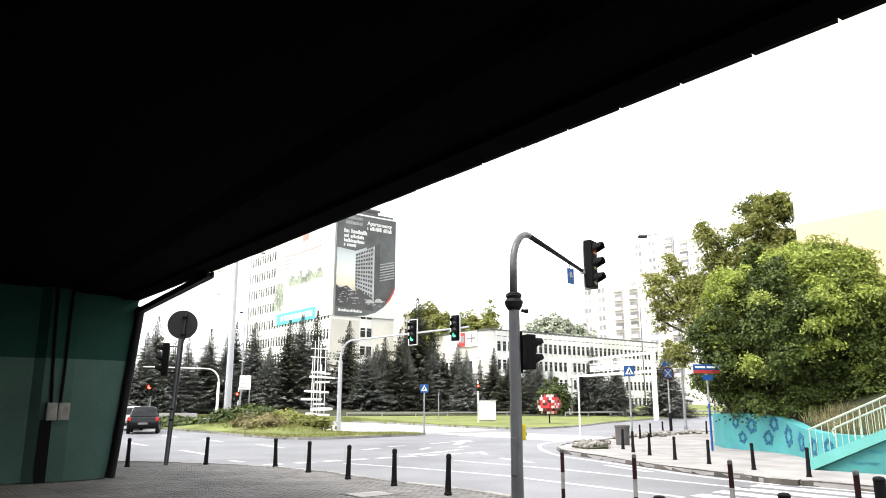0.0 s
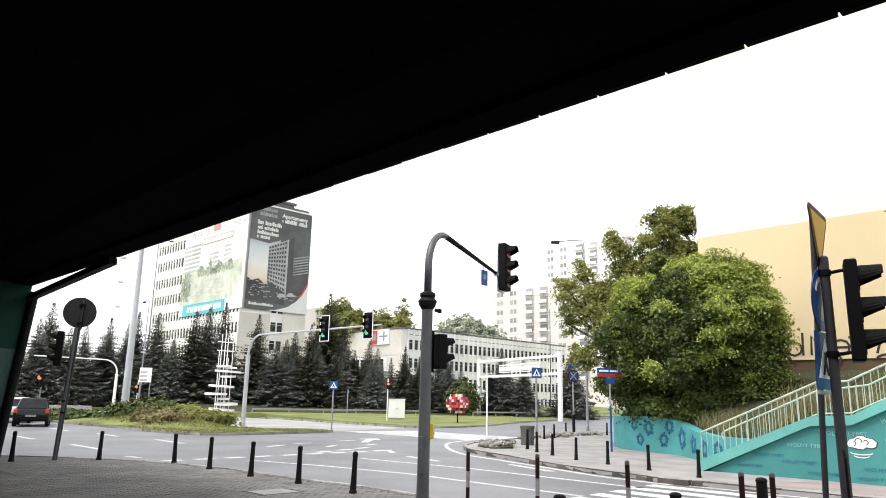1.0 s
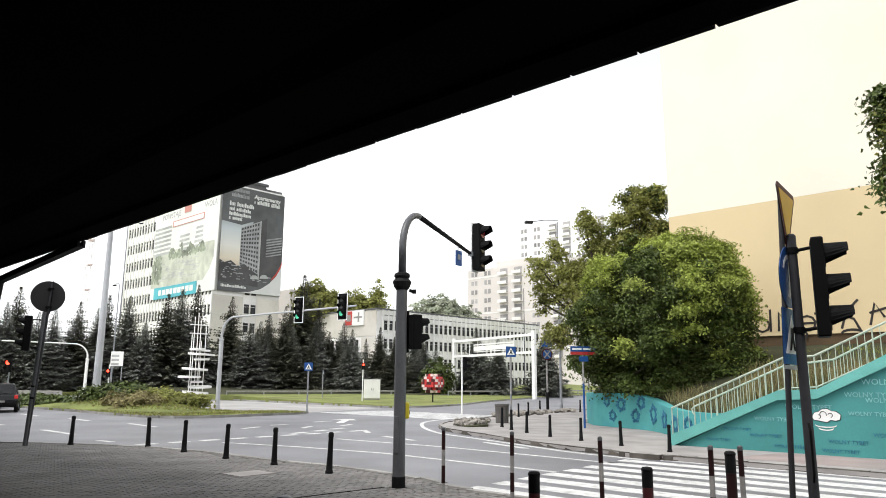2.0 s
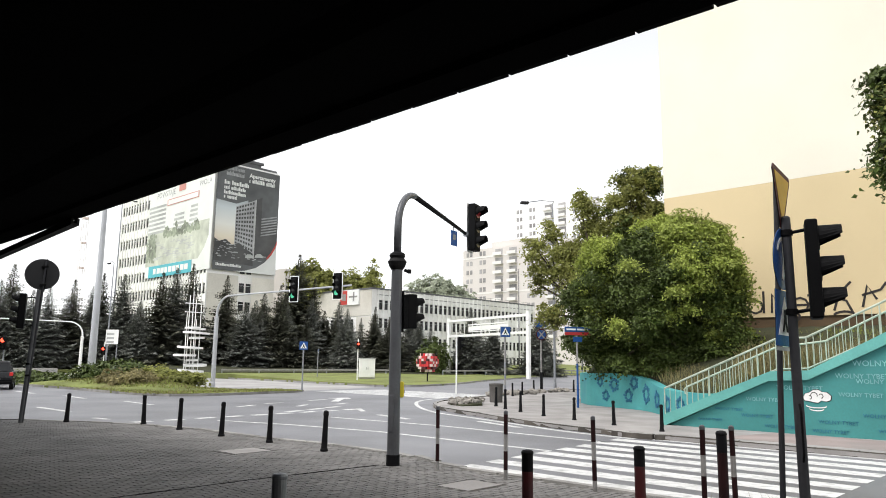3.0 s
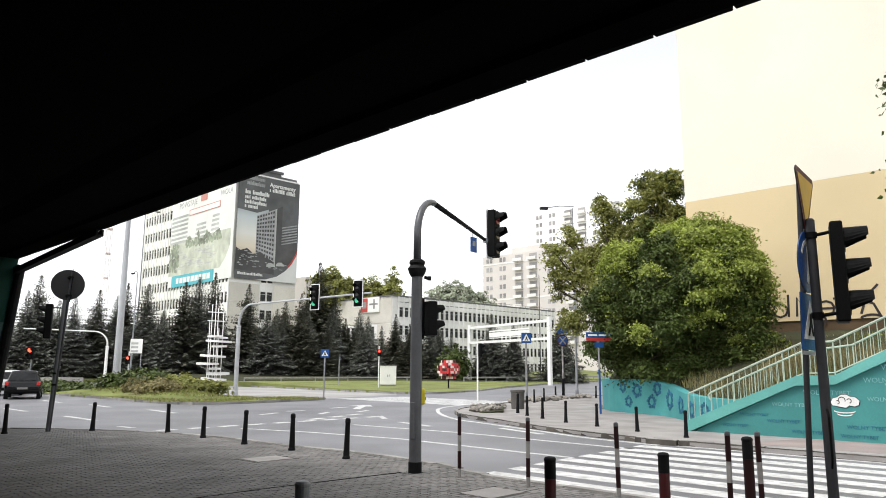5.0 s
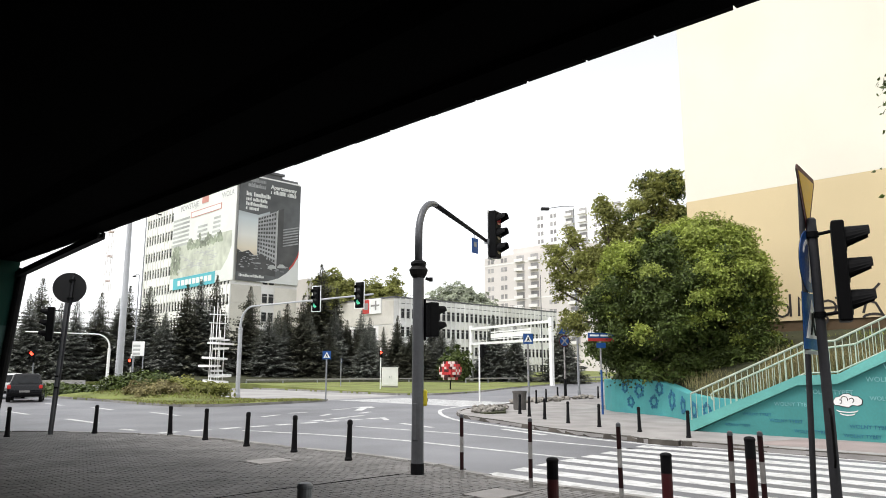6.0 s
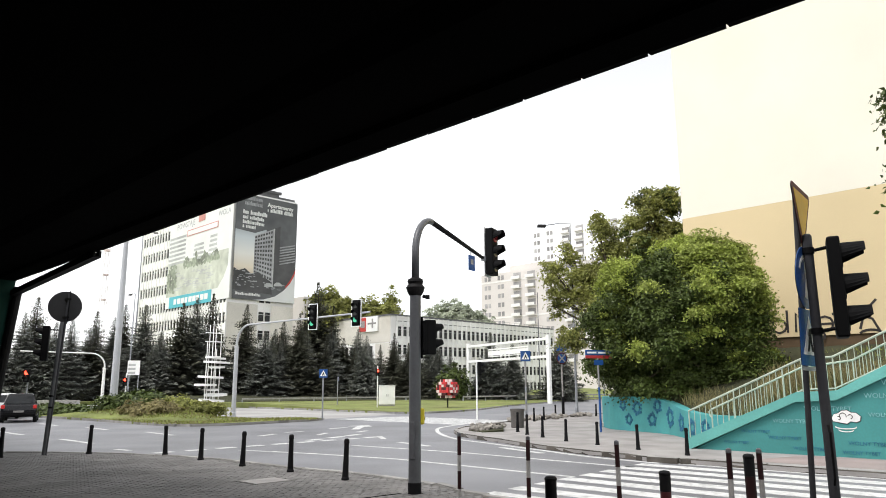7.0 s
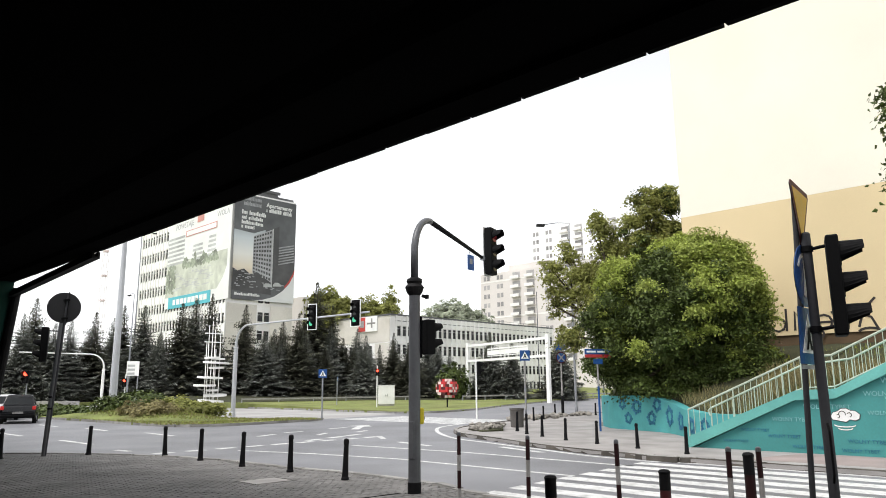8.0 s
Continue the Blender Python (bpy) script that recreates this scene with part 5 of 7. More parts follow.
# cars
CAR_BLACK = material("black_car_paint", (0.004, 0.0045, 0.006, 1), 0.22, grain=20, blotch=1, vary=0.1, bump=0, spec=0.4)
CAR_WHITE = material("white_car_paint", (0.6, 0.6, 0.6, 1), 0.25, grain=20, blotch=1, vary=0.05, bump=0, spec=0.5)
TYRE = material("tyre_rubber", (0.012, 0.012, 0.012, 1), 0.9, grain=40, blotch=3, vary=0.2)
TAIL = glowing("tail_lamp", (0.35, 0.015, 0.012, 1), 0.35)


def car(m, paint, label):
    """Five-door car heading +y, its tail at y = 0."""
    t = thing("car", m, label, "car")
    bm = B()
    half = [(0.0, 0.42), (-0.06, 0.62), (0.0, 0.92), (0.12, 1.0), (3.2, 0.98), (4.2, 0.8), (4.35, 0.6), (4.3, 0.32), (0.1, 0.3)]
    sections = ((-0.88, 0.04), (-0.8, 0.0), (0.8, 0.0), (0.88, 0.04))
    rings = [[bm.verts.new((x, y * (1 - ins) + ins * 2.1, z - ins * (0.6 if z > 0.9 else 0))) for y, z in half] for x, ins in sections]
    for a, b in zip(rings, rings[1:]):
        for i in range(len(half)):
            j = (i + 1) % len(half)
            bm.faces.new((a[i], b[i], b[j], a[j]))
    bm.faces.new(rings[0][::-1])
    bm.faces.new(rings[-1])
    bmesh.ops.recalc_face_normals(bm, faces=bm.faces[:])
    bmesh.ops.bevel(bm, geom=bm.edges[:], offset=0.05, segments=2, affect="EDGES", profile=0.5)
    part("body", bm, paint, t)
    bm = B()
    low, top = [(-0.78, 0.12), (0.78, 0.12), (0.78, 3.0), (-0.78, 3.0)], [(-0.6, 0.5), (0.6, 0.5), (0.6, 2.2), (-0.6, 2.2)]
    a = [bm.verts.new((x, y, 0.98)) for x, y in low]
    b = [bm.verts.new((x * 1.06, y, 1.5)) for x, y in top]
    c = [bm.verts.new((x * 0.9, y + (0.1 if y < 1 else -0.1), 1.57)) for x, y in top]
    for p, q in ((a, b), (b, c)):
        for i in range(4):
            bm.faces.new((p[i], p[(i + 1) % 4], q[(i + 1) % 4], q[i]))
    bm.faces.new(c)
    bm.faces.new(a[::-1])
    bmesh.ops.recalc_face_normals(bm, faces=bm.faces[:])
    bmesh.ops.bevel(bm, geom=bm.edges[:], offset=0.03, segments=2, affect="EDGES", profile=0.5)
    part("cabin", bm, paint, t)
    bm = B()
    vs = [bm.verts.new(q) for q in ((-0.68, 0.13, 1.03), (0.68, 0.13, 1.03), (0.57, 0.44, 1.46), (-0.57, 0.44, 1.46))]
    bm.faces.new(vs)
    bmesh.ops.solidify(bm, geom=bm.faces[:], thickness=0.02)
    part("rear_window", bm, SCREEN, t)
    for s in (-1, 1):
        bm = B()
        vs = [bm.verts.new(q) for q in ((0.785 * s, 0.5, 1.03), (0.785 * s, 2.7, 1.03), (0.625 * s, 2.05, 1.38), (0.625 * s, 0.7, 1.38))]
        bm.faces.new(vs)
        bmesh.ops.solidify(bm, geom=bm.faces[:], thickness=0.02)
        part("side_window", bm, GLASS, t)
        bm = B()
        box(bm, min(0.68 * s, 0.86 * s), max(0.68 * s, 0.86 * s), -0.075, 0.06, 0.76, 0.96, bevel=0.03)
        part("tail_lamp", bm, TAIL, t, "red tail lamp")
        for y in (0.75, 3.45):
            bm = B()
            disc(bm, (0.8 * s, y, 0.31), 0.31, (1, 0, 0), 0.2, 20)
            w = part("wheel", bm, TYRE, t)
            bm = B()
            disc(bm, (0.905 * s, y, 0.31), 0.19, (1, 0, 0), 0.012, 14)
            part("rim", bm, GREY_STEEL, w)
    bm = B()
    box(bm, -0.26, 0.26, -0.085, -0.066, 0.55, 0.66)
    part("plate", bm, OFF_WHITE, t, "plain pale plate")
    bm = B()
    box(bm, -0.84, 0.84, -0.1, 0.1, 0.34, 0.5, bevel=0.04)
    part("bumper", bm, BLACK, t)
    return t


car(placed(12.3, 45.2, -0.1, -18), CAR_BLACK, "black hatchback seen from behind, waiting at red")
car(placed(13.0, 51.2, -0.1, -18), CAR_WHITE, "white car queued ahead of the black one")

# ---- on the pier ----
bm = B()
tube(bm, [(4.72, 18.32, 4.0), (4.7, 18.34, 3.8), (4.4, 18.34, 0.3), (4.36, 18.28, 0.02)], 0.095, 12)
pipe = solid("downpipe", bm, BLACK_PAINT, GRID, "black drain pipe down the pier edge", "drain pipe")
bm = B()
extrude_v(bm, [(4.55, 4.03), (4.69, 4.03), (4.69, 4.15), (4.65, 4.15), (4.65, 4.06), (4.59, 4.06), (4.59, 4.15), (4.55, 4.15)], 13.3, 18.3)
for w in bm.verts:
    w.co.z -= 0.24 * (w.co.y - 13.3) / 5.0
gut = solid("gutter", bm, BLACK_PAINT, GRID, "black sloping rain gutter under the deck edge", "gutter")
jb = thing("junction_box", GRID, "pair of pale grey electrical boxes with cables on the pier", "electrical box")
for u0, u1 in ((2.86, 3.075), (3.085, 3.32)):
    bm = B()
    box(bm, u0, u1, 18.04, 18.198, 1.32, 1.7, bevel=0.015)
    body = part("body", bm, OFF_WHITE, jb)
    bm = B()
    box(bm, u0 + 0.03, u1 - 0.03, 18.028, 18.039, 1.36, 1.66, bevel=0.004)
    part("lid", bm, OFF_WHITE, body)
for u, du in ((2.96, -0.12), (3.14, 0.03)):
    bm = B()
    tube(bm, [(u, 18.17, 1.7), (u + du * 0.4, 18.17, 2.4), (u + du, 18.17, 4.27)], 0.03, 6)
    part("cable", bm, BLACK, jb)
bm = B()
box(bm, 2.78, 3.0, 18.15, 18.198, 0.0, 1.32)
part("cable_cover", bm, BLACK, jb, "black cable cover")

# drip strip under the deck edge, in short lengths
for k in range(60):
    v = -6 + 0.6 * k
    bm = B()
    dz = random.uniform(-0.004, 0.004)
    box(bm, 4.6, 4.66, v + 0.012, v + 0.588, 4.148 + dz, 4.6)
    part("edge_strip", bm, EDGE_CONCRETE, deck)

# ---- stairs: rails, lettering, drawings ----
def rail_run(u, tops, feet_z, label, start_loop):
    """Handrail, lower rail and balusters along (v, z) points."""
    t = thing("stair_railing", GRID, label, "railing", "pale green stair railings")
    bm = B()
    line = [Vector((u, v, z)) for v, z in tops]
    tube(bm, line, 0.028, 8)
    part("handrail", bm, RAIL_GREEN, t)
    bm = B()
    tube(bm, [Vector((u, v, z - feet_z)) for v, z in tops], 0.02, 8)
    part("lower_rail", bm, RAIL_GREEN, t)
    if start_loop:
        bm = B()
        v, z = tops[0]
        tube(bm, [(u, v, z), (u, v + 0.09, z - 0.08), (u, v + 0.06, z - 0.2), (u, v, z - 0.25)], 0.024, 8)
        part("end_loop", bm, RAIL_GREEN, t)
    for (v0, z0), (v1, z1) in zip(tops, tops[1:]):
        n = max(1, round(abs(v1 - v0) / 0.17))
        for k in range(n):
            f = k / n
            v, z = v0 + (v1 - v0) * f, z0 + (z1 - z0) * f
            thick = k % 8 == 0
            bm = B()
            tube(bm, [(u, v, z - feet_z - (0.2 if thick else 0.0)), (u, v, z)], 0.018 if thick else 0.009, 6)
            part("post" if thick else "baluster", bm, RAIL_GREEN, t)
    return t


rail_run(19.85, [(9.72, 1.02), (6.55, 2.4), (5.8, 2.43), (4.1, 3.22), (2.2, 4.2), (-6, 4.2)], 0.78, "pale green steel stair railing on the street side", False)
rail_run(21.9, [(9.97, 1.02), (7.24, 2.23), (5.9, 2.4), (4.55, 3.08), (2.2, 4.25), (-6, 4.25)], 0.78, "pale green steel stair railing on the slope side", True)

# steps between the side bands
for k in range(11):
    v1 = 9.55 - 0.29 * k
    bm = B()
    box(bm, 20.0, 21.7, v1 - 0.29, v1, 0.0 if k == 0 else 0.12 * k, 0.17 + 0.126 * k + 0.14)
    part("step", bm, KERB, stairs, "worn concrete step")

WALL_TEXT = "WOLNY TYBET"
for v, z, size, mt in ((5.15, 1.42, 0.17, LETTER_PALE), (4.75, 1.72, 0.2, LETTER_PALE), (6.55, 1.1, 0.16, LETTER_PALE), (7.35, 0.78, 0.14, LETTER_PALE), (5.1, 0.98, 0.14, LETTER_PALE),
                     (8.2, 0.5, 0.11, LETTER_BLUE), (7.5, 0.36, 0.12, LETTER_BLUE), (8.7, 0.2, 0.1, LETTER_BLUE), (6.9, 0.12, 0.12, LETTER_BLUE), (5.6, 0.3, 0.13, LETTER_BLUE), (4.6, 0.5, 0.13, LETTER_BLUE), (5.75, 0.08, 0.12, LETTER_BLUE), (4.7, 1.3, 0.16, LETTER_PALE), (4.3, 0.16, 0.12, LETTER_BLUE)):
    words(WALL_TEXT, size, mt, stair_wall, on_u(v, z, 19.712), thick=0.003)
# white cloud drawing
cl = [(5.92, 0.92), (5.86, 1.02), (5.76, 1.05), (5.68, 1.11), (5.56, 1.12), (5.47, 1.07), (5.36, 1.06), (5.27, 0.98), (5.29, 0.88), (5.38, 0.84), (5.5, 0.86), (5.58, 0.8), (5.7, 0.82), (5.8, 0.84), (5.88, 0.85)]
bm = B()
extrude_u(bm, [(5.59 + (v - 5.59) * 1.06, 0.97 + (z - 0.97) * 1.1) for v, z in cl], 19.708, 19.713)
part("cloud_outline", bm, GRAFFITI, stair_wall, "dark outline of the cloud drawing")
bm = B()
extrude_u(bm, cl, 19.702, 19.706)
part("cloud_drawing", bm, WHITE_PAINT, stair_wall, "white painted cloud")
for z0, w in ((0.74, 0.24), (0.67, 0.17)):
    bm = B()
    for k in range(12):
        a0, a1 = math.pi * k / 12, math.pi * (k + 1) / 12
        extrude_u(bm, [(5.62 + w * math.cos(a0), z0 - 0.05 * math.sin(a0)), (5.62 + w * math.cos(a1), z0 - 0.05 * math.sin(a1)), (5.62 + w * math.cos(a1), z0 - 0.025 - 0.05 * math.sin(a1)), (5.62 + w * math.cos(a0), z0 - 0.025 - 0.05 * math.sin(a0))], 19.708, 19.713)
    part("cloud_line", bm, WHITE_PAINT, stair_wall)

for v0, z0, r, a0, a1 in ((5.66, 0.98, 0.085, -30, 200), (5.5, 0.97, 0.06, 20, 260), (5.76, 0.93, 0.05, 60, 280)):
    bm = B()
    for k in range(10):
        b0, b1 = radians(a0 + (a1 - a0) * k / 10), radians(a0 + (a1 - a0) * (k + 1) / 10)
        extrude_u(bm, [(v0 + r * math.cos(b0), z0 + r * math.sin(b0)), (v0 + r * math.cos(b1), z0 + r * math.sin(b1)), (v0 + (r - 0.018) * math.cos(b1), z0 + (r - 0.018) * math.sin(b1)), (v0 + (r - 0.018) * math.cos(b0), z0 + (r - 0.018) * math.sin(b0))], 19.696, 19.699)
    tagged(part("cloud_curl", bm, GRAFFITI, stair_wall, "dark curl in the cloud drawing"), kind="stuff")

# blue flower drawings on the low wall
for idx, f, zc, rad in ((9, 0.2, 0.45, 0.2), (12, 0.3, 0.4, 0.24), (16, 0.4, 0.48, 0.28), (20, 0.5, 0.62, 0.32), (24, 0.3, 1.0, 0.24), (25, 0.6, 0.5, 0.24), (28, 0.5, 0.9, 0.26), (30, 0.5, 0.45, 0.2), (31, 0.8, 1.0, 0.2)):
    p0, p1 = low_line[idx], low_line[idx + 1]
    c = p0.lerp(p1, f)
    d = (p1 - p0)
    d.z = 0
    d.normalize()
    out = Vector((-d.y, d.x, 0))
    bm = B()
    for k in range(11):
        a = 2 * math.pi * k / 11 + 0.3 * idx
        rr = rad * (1.0 if k % 2 else 0.8)
        q = Vector((c.x, c.y, zc)) + d * (rr * math.cos(a)) + Vector((0, 0, rr * math.sin(a))) + out * (0.012 + 0.001 * k)
        disc(bm, q, 0.055 * rad / 0.25, out, 0.02, 7)
    for k in range(14):
        a = 2 * math.pi * k / 14
        q = Vector((c.x, c.y, zc)) + d * (rad * 0.62 * math.cos(a)) + Vector((0, 0, rad * 0.62 * math.sin(a))) + out * (0.012 + 0.001 * k)
        disc(bm, q, 0.03 * rad / 0.25, out, 0.02, 6)
    part("flower_drawing", bm, FLOWER_BLUE, low_wall, "blue painted flower ring")

# spray-painted strokes on the yellow wall
def stroke(pts, w=0.045):
    bm = B()
    pts = [(v, 3.78 + (z - 4.1) * 0.92) for v, z in pts]
    rings = []
    for i, q in enumerate(pts):
        a, b = Vector(pts[max(i - 1, 0)]), Vector(pts[min(i + 1, len(pts) - 1)])
        d = (b - a).normalized()
        nn = Vector((-d.y, d.x)) * w
        rings.append([bm.verts.new((u, q[0] + s * nn.x, q[1] + s * nn.y)) for u, s in ((30.985, -1), (30.985, 1), (30.994, 1), (30.994, -1))])
    for a, b in zip(rings, rings[1:]):
        for k in range(4):
            bm.faces.new((a[k], a[(k + 1) % 4], b[(k + 1) % 4], b[k]))
    bm.faces.new(rings[0][::-1])
    bm.faces.new(rings[-1])
    part("spray_stroke", bm, GRAFFITI, yellow_house, "black sprayed stroke")


def arc(v, z, r, a0, a1, n=8, sq=1.0):
    return [(v + r * math.cos(radians(a0 + (a1 - a0) * k / n)), z + sq * r * math.sin(radians(a0 + (a1 - a0) * k / n))) for k in range(n + 1)]


stroke(arc(10.95, 4.5, 0.3, 0, 360))
stroke([(10.62, 4.2), (10.6, 5.2)])
stroke([(10.3, 4.2), (10.26, 5.05), (9.98, 4.5), (9.7, 5.1), (9.62, 4.2)])
stroke(arc(9.2, 4.5, 0.32, -20, 290))
stroke([(8.9, 4.5), (9.5, 4.5)])
stroke([(8.75, 5.2), (8.7, 4.3), (8.4, 4.2)])
stroke([(8.9, 4.9), (8.3, 5.0)])
stroke([(7.95, 4.2), (7.75, 4.9), (7.3, 5.4)])
stroke([(7.95, 4.8), (7.5, 4.6), (7.3, 4.1)])
stroke([(6.95, 4.3), (6.75, 5.2), (6.45, 4.6)])
stroke([(6.95, 4.8), (6.3, 5.0), (6.1, 5.3)])
stroke(arc(5.8, 4.8, 0.3, 40, 330))
stroke([(5.5, 4.3), (5.3, 5.3), (5.0, 4.5)])
stroke(arc(9.45, 4.0, 0.22, 90, 400))
stroke(arc(7.6, 3.95, 0.4, 20, 160, 6, 0.5))

# ---- vegetation ----
SPRUCE_BLUE = material("blue_spruce_needles", (0.19, 0.2, 0.175, 1), 0.8, grain=6, blotch=0.5, vary=0.35, bump=0, island=0.75, through_light=0.15)
SPRUCE_DARK = material("dark_spruce_needles", (0.1, 0.102, 0.072, 1), 0.8, grain=6, blotch=0.5, vary=0.35, bump=0, island=0.75, through_light=0.15)
BARK = material("grey_brown_bark", (0.07, 0.055, 0.04, 1), 0.95, grain=20, blotch=2, vary=0.3, bump=0.6)
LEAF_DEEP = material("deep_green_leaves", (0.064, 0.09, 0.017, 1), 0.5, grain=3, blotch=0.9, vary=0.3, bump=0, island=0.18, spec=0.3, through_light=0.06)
LEAF_OLIVE = material("olive_green_leaves", (0.27, 0.28, 0.085, 1), 0.6, grain=3, blotch=0.6, vary=0.3, bump=0, island=0.4, spec=0.3, through_light=0.4)
# Paler than LEAF_DEEP: puts light from above into the bush's upper leaves.
LEAF_LIGHT = material("toplit_yellow_green_leaves", (0.3, 0.35, 0.08, 1), 0.6, grain=3, blotch=0.5, vary=0.25, bump=0, island=0.4, spec=0.3, through_light=0.35)
# Pale leaf colour with the distance haze put into it.
LEAF_FAR = material("haze_paled_green_leaves", (0.4, 0.43, 0.33, 1), 0.7, grain=2, blotch=0.3, vary=0.25, bump=0, island=0.35, through_light=0.3)
DRY_GRASS = material("dry_grass_blades", (0.24, 0.21, 0.1, 1), 0.85, grain=8, blotch=0.8, vary=0.3, bump=0, island=0.4, through_light=0.3)
GRASS = material("green_grass_blades", (0.22, 0.25, 0.065, 1), 0.8, grain=8, blotch=0.5, vary=0.3, bump=0, island=0.4, through_light=0.3)


def from_arrays(name, verts, faces, mat):
    me = bpy.data.meshes.new(name)
    me.from_pydata(verts, [], faces)
    me.materials.append(mat)
    return me


def spruce_mesh(seed, h, r, mat):
    """Needle crown: drooping branches in loose tiers, each with hanging sprays, and a bare leader on top."""
    rg = np.random.RandomState(seed)
    P, A, L, W, Z = [], [], [], [], []
    z = 0.03 * h
    while z < 0.985 * h:
        rel = 1 - z / h
        tier = r * (0.012 + rel ** 1.02) * rg.uniform(0.62, 1.15)
        n = int(7 + 9 * rel)
        a0 = rg.uniform(0, 6.28)
        for k in range(n):
            a = a0 + 6.283 * k / n + rg.uniform(-0.3, 0.3)
            ln = tier * rg.uniform(0.45, 1.3)
            droop = rg.uniform(0.12, 0.4) * min(1.0, rel * 2.5)
            segs = max(1, int(ln / 0.24))
            f = (np.arange(segs) + 0.75) / segs
            for side in (-1.0, -0.5, 0.0, 0.5, 1.0):
                ang = a + side * rg.uniform(0.6, 1.15, size=segs)
                P.append(np.stack([math.cos(a) * ln * f, math.sin(a) * ln * f, z - droop * ln * f * f + 0.22 * ln * f ** 3 + rg.normal(0, 0.05, segs)], 1))
                A.append(ang)
                L.append(rg.uniform(0.3, 0.66, segs) * (1.15 - 0.45 * f) * (0.16 + 1.0 * rel))
                W.append(rg.uniform(0.08, 0.15, segs) * (0.42 + 0.75 * rel))
                Z.append(rg.uniform(-0.75, 0.12, segs) + 0.5 * max(0.0, 0.3 - rel))
        z += rg.uniform(0.17, 0.34) * (0.45 + 0.65 * rel)
    P, A, L, W, Z = np.concatenate(P), np.concatenate(A), np.concatenate(L)[:, None], np.concatenate(W)[:, None], np.concatenate(Z)
    e = np.stack([np.cos(A), np.sin(A), Z], 1)
    s = np.stack([-np.sin(A), np.cos(A), np.zeros(len(A))], 1)
    drop = np.array((0, 0, 0.05))
    quad = np.stack([P + s * W, P - s * W - drop, P + e * L - s * W * 0.3, P + e * L * 0.92 + s * W * 0.4], 1)
    return from_arrays("crown", quad.reshape(-1, 3).tolist(), np.arange(4 * len(P)).reshape(-1, 4).tolist(), mat)


def trunk_mesh(h, r):
    bm = B()
    tube(bm, [(0, 0, -0.3), (0, 0, h * 0.3), (0.03, 0, h * 0.65), (0, 0.02, h)], r, 7, 0.02)
    me = bpy.data.meshes.new("trunk")
    bm.to_mesh(me)
    bm.free()
    me.materials.append(BARK)
    return me


SPRUCE_KINDS = []
for k, (seed, r, mt) in enumerate(((1, 3.8, SPRUCE_BLUE), (2, 3.4, SPRUCE_DARK), (3, 4.2, SPRUCE_BLUE), (4, 3.1, SPRUCE_DARK))):
    SPRUCE_KINDS.append((spruce_mesh(seed, 12.0, r, mt), trunk_mesh(11.8, 0.17)))
SPRUCES = [(26.0, 96.6, 11.0), (28.2, 100.1, 13.4), (28.7, 93.7, 9.8), (30.9, 95.1, 10.4), (34.1, 96.1, 11.7), (38.2, 101.0, 11.6), (40.1, 102.4, 13.6), (38.7, 92.2, 12.6),
           (39.0, 87.7, 8.9), (42.0, 88.5, 12.8), (44.4, 89.6, 13.8), (47.1, 90.5, 14.7), (52.0, 90.0, 13.5), (51.2, 83.5, 9.3), (54.0, 84.2, 8.3), (56.0, 82.8, 12.0), (62.6, 88.0, 17.6),
           (61.9, 83.6, 10.6), (58.3, 71.2, 8.4), (66.3, 74.9, 9.3), (65.0, 70.6, 7.7), (72.7, 74.4, 9.2), (69.2, 69.4, 7.6), (72.6, 62.8, 9.1), (72.9, 59.3, 7.8), (79.8, 56.8, 8.9)]
random.seed(21)
SPRUCE_LABELS = ("full blue-grey spruce on the bank", "dark green spruce on the bank", "broad blue-grey spruce on the bank", "slender dark spruce on the bank")


def spruce(u, v, top, kind):
    z = lawn_height(u, v) - 0.1 if u > 37 else 0.3
    h = top - z
    crown, stem = SPRUCE_KINDS[kind]
    s = h / 12.0
    wide = s * random.uniform(1.1, 1.4)
    t = thing("spruce", placed(u, v, z, random.uniform(0, 360)) @ Matrix.Diagonal((wide, wide, s, 1)), SPRUCE_LABELS[kind], "tree", "row of spruces")
    put(crown, t, (0, 0, 0), "crown")
    put(stem, t, (0, 0, 0), "trunk")


for k, (u, v, top) in enumerate(SPRUCES):
    spruce(u, v, top, (0, 1, 2, 0, 1, 0, 3, 0, 2, 1, 0, 3, 1, 2, 0, 1, 1, 0, 2, 3, 1, 0, 2, 2, 0, 3)[k])
# fill of the row, seen through the gaps between the front trees
for u, v, top in ((31, 104, 9.5), (35.5, 103, 9), (36.5, 96, 8.5), (43, 97, 9.5), (46, 96, 9), (49.5, 93, 9.5), (50, 97, 11), (58, 92, 10.5), (59.5, 86, 9.5), (64.5, 84, 9), (66, 80, 8), (69, 78, 8.5), (76.5, 74, 7), (74, 66, 5.5), (58.5, 80, 7.5), (55, 88, 9), (24, 99, 9.5), (22, 95, 8.5), (76, 61, 5.5), (57.2, 88.6, 11.5), (60.2, 87.6, 12.5), (64.4, 86.5, 14.0), (66.8, 83.5, 10.5), (64.5, 81.5, 7.5), (68.5, 80.5, 8.0), (71.8, 62.0, 8.2), (74.2, 60.4, 6.6), (78.2, 55.4, 8.6), (65.6, 70.0, 8.5), (67.8, 67.6, 6.8), (80.5, 58.0, 7.5)):
    spruce(u, v, top, random.choice((0, 1, 2, 3)))


